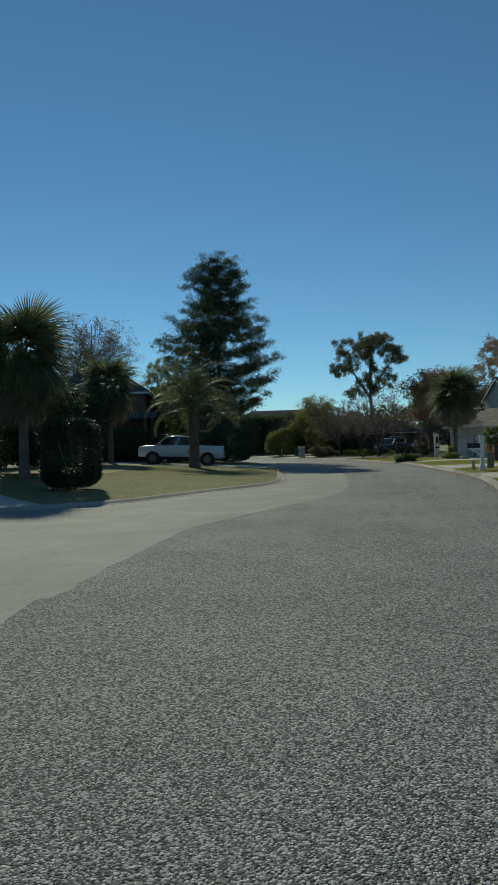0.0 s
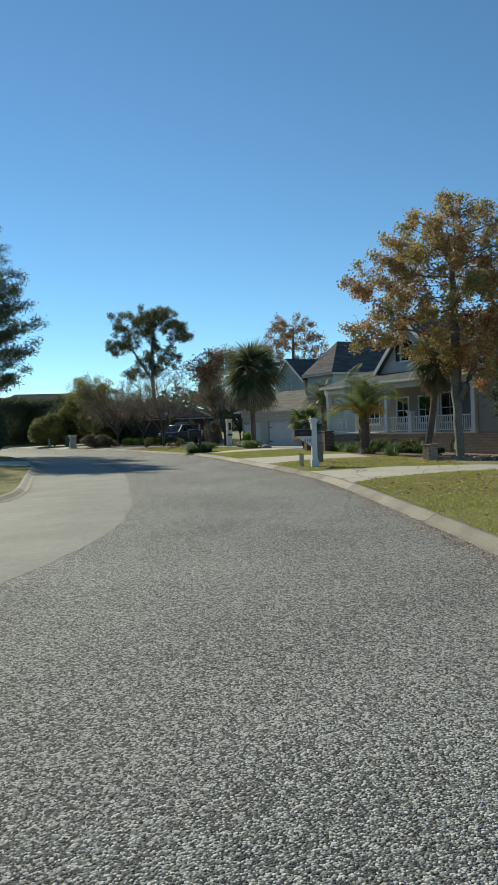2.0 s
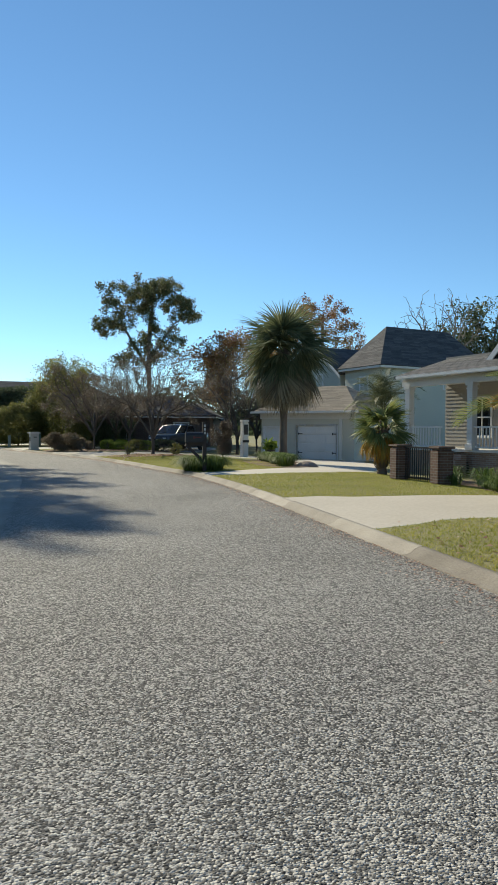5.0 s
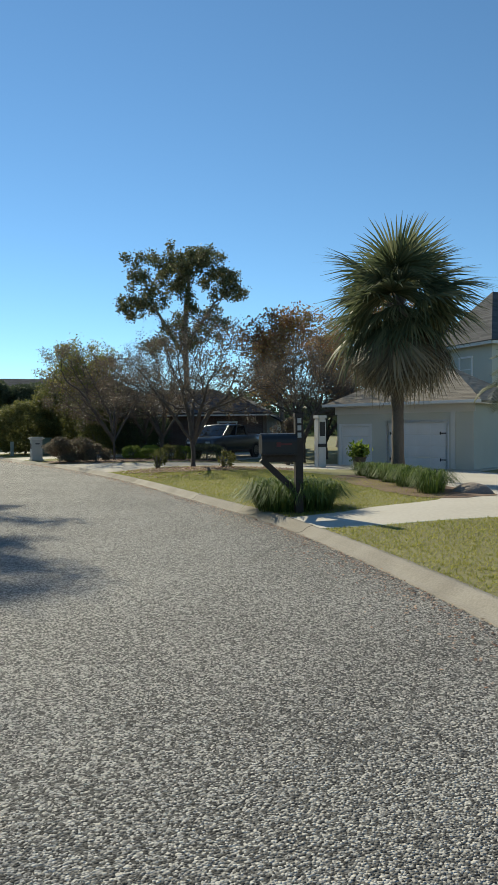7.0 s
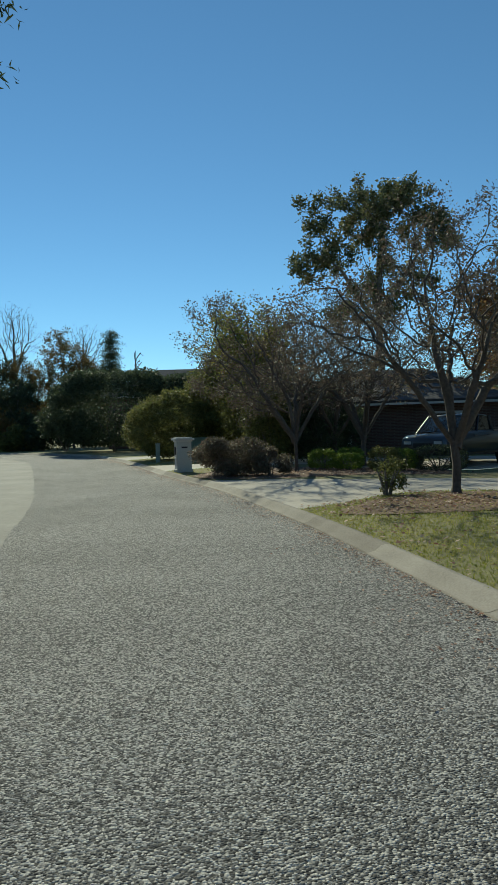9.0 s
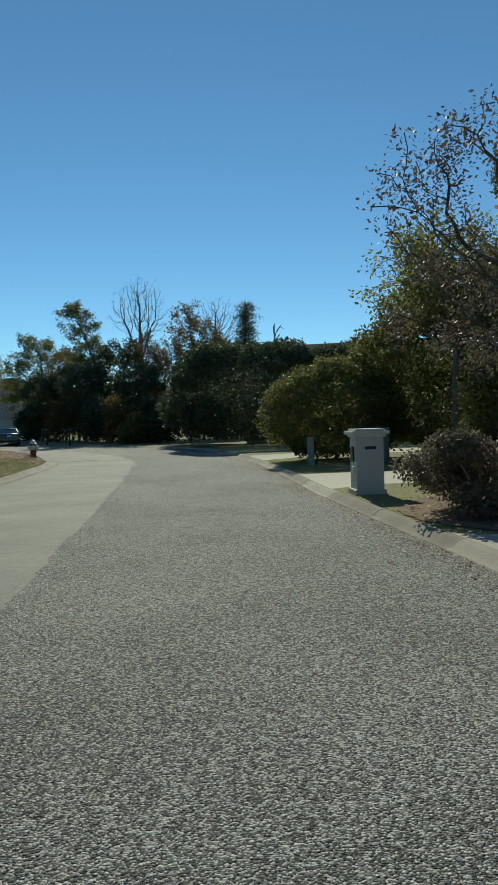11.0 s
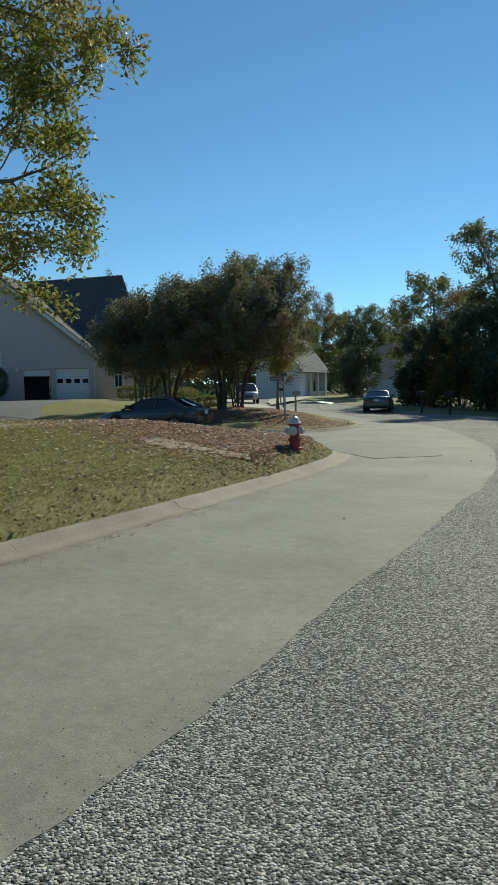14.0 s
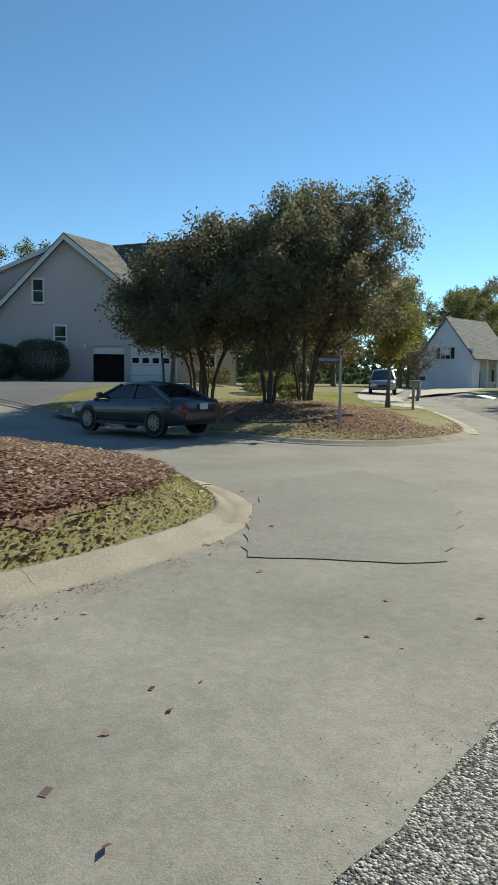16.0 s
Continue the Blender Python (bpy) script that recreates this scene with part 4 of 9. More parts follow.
def branching(seed, stems, lobes, n=1000, clumps=80, size=0.45, step=0.25, kill=0.4, trunk_r=0.15, tip_r=0.007, lift=0.05, leaves=20000, leaf=0.12, spray=0.16, droop=0.0, narrow=0.5, young=3, sides=6):
    """A tree whose limbs fork again and again towards the clumps of its crown. stems: rows of points; lobes: rows of x, y, z, rx, ry, rz.
    Gives arrays for the wood and for the leaves, which sit on the youngest twigs."""
    rng = np.random.default_rng(seed)
    lobes = np.array(lobes, float)
    share = np.prod(lobes[:, 3:], axis=1) ** 0.7
    pick = rng.choice(len(lobes), clumps, p=share / share.sum())
    d = rng.normal(size=(clumps, 3))
    d /= np.linalg.norm(d, axis=1)[:, None]
    middle = lobes[pick, :3] + d * lobes[pick, 3:] * rng.uniform(0.12, 1.0, (clumps, 1)) ** 0.5
    goal = middle[rng.integers(0, clumps, n)] + rng.normal(size=(n, 3)) * size * [1, 1, 0.7]
    goal = goal[goal[:, 2] > 1.0]
    pts, parent = [], []
    for stem in stems:
        stem = np.array(stem, float)
        run = np.r_[0, np.cumsum(np.linalg.norm(np.diff(stem, axis=0), axis=1))]
        at = np.arange(0, run[-1], step)
        row = np.column_stack([np.interp(at, run, stem[:, i]) for i in range(3)])
        row[1:] += np.cumsum(rng.normal(0, step * 0.07, (len(row) - 1, 3)), 0) * [1, 1, 0]
        for k, p in enumerate(row):
            parent.append(len(pts) - 1 if k else -1)
            pts.append(p)
    kids = [0] * len(pts)
    best, whose = np.full(len(goal), 1e9), np.zeros(len(goal), int)
    fresh = list(range(len(pts)))
    for _ in range(160):
        gap = np.linalg.norm(goal[:, None] - np.array([pts[i] for i in fresh])[None], axis=2)
        k = gap.argmin(1)
        closer = gap[np.arange(len(goal)), k] < best
        best[closer], whose[closer] = gap[np.arange(len(goal)), k][closer], np.array(fresh)[k][closer]
        live = best > kill
        goal, best, whose = goal[live], best[live], whose[live]
        if not len(goal):
            break
        pull = (goal - np.array(pts)[whose]) / best[:, None]
        fresh = []
        for i in np.unique(whose):
            if kids[i] > 2:
                continue
            v = pull[whose == i].mean(0) + rng.normal(0, 0.16, 3) + [0, 0, lift]
            v /= np.linalg.norm(v) + 1e-9
            fresh.append(len(pts))
            pts.append(pts[i] + v * step)
            parent.append(i)
            kids[i] += 1
            kids.append(0)
        if not fresh:
            break
    pts, parent = np.array(pts), np.array(parent)
    count, age, follow = np.zeros(len(pts)), np.zeros(len(pts), int), np.full(len(pts), -1)
    for i in range(len(pts) - 1, -1, -1):
        count[i] = max(count[i], 1)
        j = parent[i]
        if j >= 0:
            count[j] += count[i]
            age[j] = max(age[j], age[i] + 1)
            if follow[j] < 0 or count[i] > count[follow[j]]:
                follow[j] = i
    power = max(1.7, math.log(max(count.max(), 3)) / math.log(trunk_r / tip_r))
    rad = tip_r * count ** (1 / power)
    curves = []
    for i in range(len(pts)):
        if parent[i] >= 0 and follow[parent[i]] == i:
            continue
        row = [i]
        while follow[row[-1]] >= 0:
            row.append(follow[row[-1]])
        line, thick = pts[row], rad[row]
        if parent[i] >= 0:
            line, thick = np.vstack([pts[parent[i]], line]), np.r_[rad[i], thick]
        else:
            thick[0] *= 1.4
        if len(line) > 1:
            curves.append((line, thick))
    wood = tubes(curves, sides)
    if not leaves:
        return wood, None
    hold = np.flatnonzero((age <= young) & (parent >= 0))
    w = rng.uniform(0.15, 1.6, len(hold)) * np.where(age[hold] == 0, 1.6, 1.0)
    at = hold[rng.choice(len(hold), leaves, p=w / w.sum())]
    back = (pts[parent[at]] - pts[at]) * rng.random((leaves, 1))
    at = pts[at] + back + np.clip(rng.normal(size=(leaves, 3)), -1.7, 1.7) * spray
    return wood, leaf_cards(rng, at, leaf, narrow=narrow, droop=droop)


def vase(seed, n, foot, wide, tall):
    """Stems that rise from one foot and lean apart."""
    rng = np.random.default_rng(seed)
    out = []
    for k in range(n):
        a = 2 * np.pi * (k + 0.6 * rng.random()) / n
        o = np.array([np.cos(a), np.sin(a), 0])
        f, w, h = foot * rng.uniform(0.6, 1.2), wide * rng.uniform(0.6, 1.2), tall * rng.uniform(0.85, 1.15)
        out.append([o * f, o * (f + 0.25 * (w - f)) + [0, 0, h * 0.45], o * w + [0, 0, h]])
    return out


def plant(name, x, y, arrays, bark, foliage, label, category="tree", group="", turn=0.0, z=None, crown_name="crown"):
    wood, cards = arrays
    ob = thing(name, pose(x, y, ground_z(x, y) - 0.03 if z is None else z, 0, 0, turn), label, category, group)
    if wood is not None:
        child("trunk", raw("trunk", *wood, bark, smooth=True), ob)
    if cards is not None:
        child(crown_name, raw(crown_name, *cards, foliage), ob)
    return ob


def another(ob, x, y, turn, scale=1.0, z=None):
    return copy_thing(ob, pose(x, y, ground_z(x, y) - 0.03 if z is None else z, 0, 0, turn) @ Matrix.Diagonal((scale, scale, scale, 1)))


# the autumn oak by the porch
plant("oak_tree", 17.15, 33.5, branching(11, [[(0, 0, 0), (0.03, 0.02, 2.0), (0.05, 0.0, 4.5), (0.0, 0.0, 8.0)], [(0.03, 0.0, 2.3), (0.9, -0.7, 4.8)], [(0, 0, 2.6), (-0.7, 0.6, 4.8)], [(0.03, 0, 2.9), (0.5, 0.6, 5.0)]],
      [(-0.1, 0.1, 6.9, 2.8, 2.8, 2.2), (0.2, -0.1, 8.7, 1.8, 1.8, 1.4), (-2.1, 1.7, 6.0, 1.7, 1.7, 1.6), (1.9, -1.5, 6.3, 2.8, 2.8, 2.5), (1.6, -1.2, 4.2, 2.4, 2.4, 1.4), (0.1, -0.4, 4.4, 1.8, 1.8, 1.2), (-1.1, 0.9, 8.0, 1.3, 1.3, 1.2)],
      n=2600, clumps=320, size=0.4, step=0.2, kill=0.3, trunk_r=0.16, leaves=76000, leaf=0.10, spray=0.13, narrow=0.62), "bark", "oak_leaf", "young oak with orange, gold and green autumn leaves")
# the shade tree by the side wing
plant("holly_tree", 22.14, 36.66, grow(15, 5.2, 0.09, [(0, 0, 3.4, 1.7, 1.7, 1.5), (0.9, -0.6, 2.6, 1.4, 1.4, 1.2)], limbs=34, twigs=7, leaves=11000, leaf=0.13, clump=0.3, trunks=2, spread=0.5, start=0.25), "bark", "evergreen", "small dark evergreen tree before the side wing")
# the oak over the corner lawn
plant("oak_tree", -11.0, 85.9, branching(12, [[(0, 0, 0), (0, 0, 2.4), (0.1, 0, 6), (0, 0.1, 10)], [(0, 0, 2.2), (1.2, 0.8, 4.2)], [(0, 0, 2.6), (-1.0, -0.8, 4.6)]],
      [(0.5, 0.5, 7.4, 3.4, 3.4, 2.6), (0.1, 0.1, 4.9, 3.2, 3.2, 1.6), (0.9, 0.9, 3.6, 2.3, 2.3, 0.9), (1.5, 0.35, 2.35, 1.2, 1.1, 0.6), (0.5, 0.5, 10.0, 2.6, 2.6, 1.7)],
      n=1900, clumps=150, size=0.38, step=0.24, kill=0.36, trunk_r=0.26, leaves=56000, leaf=0.105, spray=0.15, droop=0.15), "bark", "green_oak", "large oak with small glossy green and gold leaves")
# pine and the tall magnolia-like oak that stand over the roofs
def pine_arrays(seed, tall, outline, needles=64000, size=0.30, boughs=150, low=0.26, tuft=(0.24, 0.24, 0.15)):
    """A straight trunk with boughs in rough whorls; outline: radii of the crown from its foot to its tip."""
    rng = np.random.default_rng(seed)
    curves, at = [], []
    t = np.linspace(0, 1, 12)[:, None]
    p = np.array([[0.3, 0, tall]]) * t + np.cumsum(rng.normal(0, 0.05, (12, 3)), 0) * [1, 1, 0]
    curves.append((p, 0.32 * (1 - 0.92 * t[:, 0])))
    marks = np.linspace(0, 1, len(outline))
    for k in range(boughs):
        u0 = (k // 5 + rng.uniform(-0.3, 0.3)) / (boughs / 5)
        u0 = min(max(u0, 0.0), 1.0)
        s = low + (1 - low) * u0 ** 1.1
        a = k * 1.2566 + (k // 5) * 0.7 + rng.uniform(-0.5, 0.5)
        reach = np.interp(u0, marks, outline) * rng.uniform(0.66, 1.0)
        b0 = np.array([0.3 * s, 0, tall * min(s, 0.985)])
        b1 = b0 + [np.cos(a) * reach, np.sin(a) * reach, reach * rng.uniform(-0.1, 0.22)]
        u = np.linspace(0, 1, 6)[:, None]
        q = b0 + (b1 - b0) * u + np.array([0, 0, 1.0]) * reach * (0.10 * u ** 2 - 0.12 * np.sin(np.pi * u))
        curves.append((q, 0.075 * (1 - s * 0.6) * (1 - 0.85 * u[:, 0])))
        for j in range(int(5 + 2.6 * reach)):
            v = rng.uniform(0.25, 1.02)
            c = np.array([np.interp(v, u[:, 0], q[:, i]) for i in range(3)]) + rng.normal(0, 0.36, 3) * [1, 1, 0.45]
            curves.append(([np.array([np.interp(v - 0.08, u[:, 0], q[:, i]) for i in range(3)]), c], [0.018, 0.008]))
            at.append(c)
    at = np.array(at)
    pick = rng.integers(0, len(at), needles)
    cards = leaf_cards(rng, at[pick] + rng.normal(size=(needles, 3)) * tuft, size, narrow=0.2)
    return tubes(curves, 5), cards


plant("pine_tree", -2.9, 66.0, pine_arrays(3, 19.1, (5.9, 6.7, 6.8, 6.4, 5.6, 4.8, 3.9, 2.7, 1.2), 135000, 0.24, 118, tuft=(0.24, 0.24, 0.13)), "bark", "pine", "tall dark pine with dense layered branches behind the lawn")
plant("tall_oak_tree", 16.9, 96.6, branching(14, [[(0, 0, 0), (0.1, 0, 5), (-0.2, 0, 10), (0.2, 0, 14.5)], [(0, 0, 7.5), (-2.4, 0.4, 11.5)], [(0, 0, 8.2), (2.4, -0.4, 12)]],
      [(0.3, 0, 13.9, 3.9, 3.9, 2.2), (-3.7, 0.8, 15.3, 1.4, 1.4, 0.9), (3.4, -0.6, 13.5, 1.7, 1.7, 1.8), (0.3, 0, 15.8, 2.8, 2.8, 1.0), (-3.4, 0.6, 12.1, 1.9, 1.9, 1.5), (0.9, 0, 10.3, 2.3, 2.3, 1.6), (-1.6, 0, 8.7, 1.8, 1.8, 1.2)],
      n=1200, clumps=95, size=0.45, step=0.34, kill=0.48, trunk_r=0.4, tip_r=0.014, leaves=25000, leaf=0.2, spray=0.22, narrow=0.6, young=2), "bark", "tall_oak_leaf", "tall broadleaf tree with dark clumped foliage and bare lower limbs")

# crape myrtles with thin reddish leaves by the myrtle driveway
CRAPE_TRUNK = [[(0, 0, 0), (0.03, 0, 0.6), (0.0, 0.03, 1.15), (-0.2, 0.1, 2.6)], [(0, 0, 1.0), (0.75, 0.2, 2.3)], [(0, 0, 1.05), (-0.8, -0.3, 2.2)], [(0, 0, 1.15), (0.1, 0.8, 2.3)], [(0, 0, 1.1), (0.2, -0.7, 2.4)]]
cm = plant("crape_tree", 12.5, 67.95, branching(21, CRAPE_TRUNK, [(0, 0, 4.1, 3.3, 3.3, 1.5), (-1.4, 0.3, 3.5, 2.4, 2.4, 1.2), (1.9, 0, 3.3, 2.5, 2.5, 1.3), (0.3, 0, 5.2, 2.0, 2.0, 0.8)],
      n=1500, clumps=130, size=0.42, step=0.2, kill=0.32, trunk_r=0.17, tip_r=0.0075, leaves=15000, leaf=0.068, spray=0.13), "bark_dark", "crape", "half-bare small tree with thin reddish-brown leaves", group="half-bare trees")
cn = plant("crape_tree", 9.9, 76.6, branching(22, CRAPE_TRUNK, [(-1.7, -0.2, 4.6, 2.3, 2.3, 1.3), (0.8, 0, 3.7, 2.7, 2.7, 1.5), (-0.8, 0.4, 3.2, 2.5, 2.5, 1.1)],
      n=1200, clumps=100, size=0.42, step=0.22, kill=0.34, trunk_r=0.15, tip_r=0.0085, leaves=15000, leaf=0.075, spray=0.14, droop=0.3), "bark_dark", "crape", "half-bare small tree with arching limbs and olive-brown leaves", group="half-bare trees")
for ob, x, y, turn, s in ((cm, 12.9, 80.6, 190, 1.1), (cn, 23.0, 80.4, 260, 1.15), (cm, 12.2, 83.6, 140, 1.0), (cm, 20.5, 77.5, 20, 1.22)):
    another(ob, x, y, turn, s)
plant("bare_branch_tree", 8.6, 88.0, grow(23, 7.6, 0.14, [(0, 0, 5.9, 2.6, 2.6, 1.6)], limbs=44, twigs=8, leaves=12000, leaf=0.15, clump=0.3, start=0.35, droop=0.3), "bark", "green_oak", "thin tree with narrow hanging olive leaves")
plant("red_tree", 24.0, 92.0, grow(24, 11.5, 0.25, [(0, 0, 7.6, 4.2, 4.2, 3.4), (-3, 0, 6.6, 3, 3, 2.6)], limbs=40, twigs=7, leaves=15000, leaf=0.24, clump=0.5), "bark", "red_tree", "autumn tree with red and orange leaves behind the garage")
another(bpy.data.objects["red_tree"], 30.5, 97.0, 120, 0.95)
plant("gold_tree", 36.0, 98.0, branching(25, [[(0, 0, 0), (0, 0, 8), (0.2, 0, 14)], [(0, 0, 6), (2, 0, 10)], [(0, 0, 6.5), (-2, 0, 11)]],
      [(0, 0, 13.6, 3.6, 3.6, 2.6), (2.2, 0, 11.0, 3.0, 3.0, 2.4), (-2.4, 0, 11.4, 2.4, 2.4, 2.0)], n=800, clumps=60, size=0.5, step=0.4, kill=0.55, trunk_r=0.28, tip_r=0.014, leaves=8500, leaf=0.24, spray=0.24, young=2),
      "bark", "red_tree", "tall autumn tree with orange-gold leaves behind the roofs")
plant("bare_tree", 42.0, 84.0, branching(26, [[(0, 0, 0), (0, 0, 7)], [(0, 0, 5), (1.4, 0, 8.5)], [(0, 0, 5), (-1.4, 0, 8.5)]], [(0, 0, 11.4, 4.2, 4.2, 3.4)], n=900, clumps=200, size=0.4, step=0.4, kill=0.5, trunk_r=0.25, tip_r=0.018, lift=0.25, leaves=0),
      "bark_pale", None, "leafless grey tree behind the roof")
plant("far_evergreen", 48.0, 86.0, grow(27, 15.5, 0.3, [(0, 0, 10.5, 4.5, 4.5, 4.4), (4, -3, 9.5, 4, 4, 4)], limbs=40, twigs=7, leaves=16000, leaf=0.3, clump=0.6), "bark", "evergreen", "dense dark evergreen tree behind the house", category="tree")

# the myrtle trees on the island
for k, (x, y, feet, lobes, leaves) in enumerate((
        (-22.5, 104.35, 6, [(0, 0, 5.2, 2.8, 2.8, 1.6), (-0.5, -0.7, 4.0, 2.6, 2.6, 1.3), (0.7, 1.0, 3.8, 2.2, 2.2, 1.3), (1.2, -0.9, 3.3, 2.1, 2.1, 1.0), (0.1, 0, 3.0, 2.4, 2.4, 0.7), (0.5, -1.3, 2.8, 2.2, 2.0, 0.6)], 46000),
        (-23.5, 106.45, 6, [(0.4, 0.6, 5.6, 2.9, 2.9, 1.8), (1.1, 1.6, 4.2, 2.0, 2.0, 1.6), (-0.3, 0, 4.2, 2.4, 2.4, 1.5), (0.7, 1.0, 6.8, 1.7, 1.7, 0.8), (0.8, 1.0, 3.0, 1.9, 1.9, 0.8)], 40000),
        (-25.1, 103.3, 5, [(-0.3, -0.5, 4.3, 2.4, 2.4, 1.5), (0.3, 0.4, 5.0, 2.0, 2.0, 1.3), (-0.4, -0.8, 3.2, 2.2, 2.2, 0.9), (0.3, -1.2, 2.7, 2.0, 1.8, 0.6), (0.9, 0.3, 2.8, 1.8, 1.8, 0.6)], 36000),
        (-28.3, 104.4, 4, [(0, 0, 3.4, 2.4, 2.4, 1.2), (0.2, 0.2, 4.6, 1.8, 1.8, 1.1), (0, -0.6, 2.7, 2.0, 2.0, 0.6)], 22000))):
    plant("myrtle_tree", x, y, branching(31 + k, vase(31 + k, feet, 0.2, 0.8, 2.1), lobes, n=1900, clumps=200, size=0.42, step=0.22, kill=0.34, trunk_r=0.11, tip_r=0.006, leaves=leaves, leaf=0.12, spray=0.17, droop=0.2, young=4),
          "bark_dark", "myrtle", "broad crape myrtle with several trunks and bronze-green leaves", group="myrtles on the island")
plant("slim_myrtle", -26.2, 102.2, grow(35, 5.6, 0.06, [(0, 0, 4.2, 1.9, 1.9, 1.2), (-0.8, -0.6, 3.7, 1.5, 1.5, 0.9)], limbs=34, twigs=8, leaves=9000, leaf=0.12, clump=0.25, trunks=3, spread=0.7, start=0.3, droop=0.3), "bark", "myrtle", "slim young myrtle with thin bare stems")
plant("young_tree", -27.2, 113.6, grow(33, 6.0, 0.1, [(0, 0, 4.2, 1.5, 1.5, 1.7)], limbs=30, twigs=7, leaves=9000, leaf=0.13, clump=0.35), "bark", "green_oak", "young maple with green and gold leaves by the lane")
plant("small_bare_tree", -33.4, 121.2, grow(34, 3.6, 0.08, [(0, 0, 2.7, 1.5, 1.5, 0.9)], limbs=22, twigs=6, leaves=1200, leaf=0.12, clump=0.3), "bark", "crape", "small nearly bare ornamental tree between driveways")

# woods beyond the bend
POLE = [[(0, 0, 0), (0.1, 0, 4), (-0.1, 0.1, 8.0)], [(0, 0, 3), (0.9, 0.4, 5.5)], [(0, 0, 3.6), (-0.9, -0.4, 6.0)]]
wood = dict(n=1000, clumps=95, size=0.42, step=0.32, kill=0.45, tip_r=0.012, spray=0.24, young=3, sides=5)
kinds = [
    plant("wood_tree", -10.6, 131.0, branching(41, POLE, [(0, 0, 9.8, 2.6, 2.6, 3.0), (0.6, 0, 6.2, 2.8, 2.8, 2.6), (0, 0, 3.4, 2.4, 2.4, 1.6)], trunk_r=0.2, leaves=13000, leaf=0.2, **wood), "bark", "wood_leaf", "slender autumn woodland tree with brown and green leaves", group="trees of the woods"),
    plant("wood_tree", -29.0, 136.0, branching(42, POLE, [(0, 0, 8.2, 3.8, 3.8, 3.0), (-1.6, 0, 5.4, 3.2, 3.2, 2.6), (1.5, 0.5, 4.4, 2.8, 2.8, 2.2)], trunk_r=0.24, leaves=16000, leaf=0.22, **wood), "bark", "holly", "dark green woodland tree with a ragged crown", group="trees of the woods"),
    plant("wood_tree", -17.5, 130.0, branching(43, POLE, [(0, 0, 6.8, 2.9, 2.9, 2.9), (0, 0, 3.6, 2.8, 2.8, 2.2)], trunk_r=0.2, leaves=15000, leaf=0.22, **wood), "bark", "evergreen", "dark evergreen woodland tree", group="trees of the woods"),
]
near_copies = ((0, -14.7, 128.5, 40, 0.78), (0, -12.4, 126.5, 100, 0.7), (0, -8.4, 129, 200, 0.8), (0, -6.0, 130.5, 300, 0.74), (2, -8.4, 124.5, 60, 0.72), (2, -13.6, 123.5, 150, 0.72), (2, -20.4, 127.0, 80, 0.75), (2, -22.8, 131, 30, 0.8),
               (0, -24.6, 132.0, 250, 0.72), (2, -26.4, 130.4, 20, 0.66))
far_copies = ((1, -71.0, 184.0, 220, 1.4), (1, -80.0, 191.0, 10, 1.4), (0, -69.0, 192.0, 100, 1.3), (1, -70, 163, 330, 1.15), 
              (2, -41.5, 143.0, 200, 0.9), (1, -66, 150, 120, 1.0), (1, -74, 156, 50, 1.0), (1, -72, 135, 50, 0.8), (1, -57.0, 105.4, 90, 0.92), (0, -50.5, 99.8, 40, 0.75), (0, -58, 90, 40, 1.0), (1, -60, 82, 210, 1.0),
              (1, -57, 121, 60, 0.95), (2, -61, 127, 140, 1.1), (0, -59, 134, 200, 1.0), (1, -66, 139, 300, 1.1), (2, -54, 116.5, 20, 0.9), (0, -68, 130, 250, 1.15), (2, -52, 124, 100, 0.62), (1, -64, 116, 170, 1.05), (1, -88.0, 185.0, 15, 1.5), (0, -80.0, 183.0, 130, 1.45), (1, -75, 170, 240, 1.3), (0, -79, 160, 330, 1.3), (1, -85, 149, 80, 1.3))
for k, x, y, turn, s in near_copies + far_copies:
    another(kinds[k], x, y, turn, s)
plant("leafless_tree", -17.2, 134.0, branching(45, [[(0, 0, 0), (0.1, 0, 6), (0, 0.1, 11.5)], [(0, 0, 7.5), (1.0, 0.2, 11)], [(0, 0, 7.8), (-1.0, -0.2, 11.2)]], [(0.1, 0, 13.0, 3.3, 3.3, 2.9), (0.2, 0, 15.2, 2.2, 2.2, 1.4)],
      n=1500, clumps=300, size=0.35, step=0.3, kill=0.36, trunk_r=0.17, tip_r=0.009, lift=0.22, leaves=0), "bark", None, "tall leafless tree with a fan of fine grey branches", group="leafless trees")
another(bpy.data.objects["leafless_tree"], -9.2, 135.0, 100, 0.86)
plant("leaning_tree", -19.6, 131.0, branching(46, [[(0, 0, 0), (-0.5, 0, 5), (-2.0, 0, 10)]], [(-3.2, 0, 12.6, 1.5, 1.5, 1.4), (-2.2, 0, 10.2, 1.9, 1.9, 1.6), (-1.0, 0, 7.4, 2.1, 2.1, 1.6)],
      n=700, clumps=60, size=0.4, step=0.3, kill=0.42, trunk_r=0.18, tip_r=0.012, leaves=9000, leaf=0.2, spray=0.22), "bark", "holly", "thin leaning woodland tree with ragged green clumps")
plant("cedar_tree", -5.6, 129.5, pine_arrays(8, 12.6, (2.2, 2.0, 1.6, 1.1, 0.6, 0.1), 20000, 0.22, 100), "bark", "evergreen", "dark pointed cedar above the hedge", group="cedars")
plant("dead_tree", -2.4, 125.0, grow(47, 10.6, 0.16, [(0.4, 0, 9.0, 0.7, 0.7, 1.6)], limbs=4, twigs=2, leaves=0, tip_r=0.04, start=0.6), "bark", None, "broken dead tree trunk above the hedge")


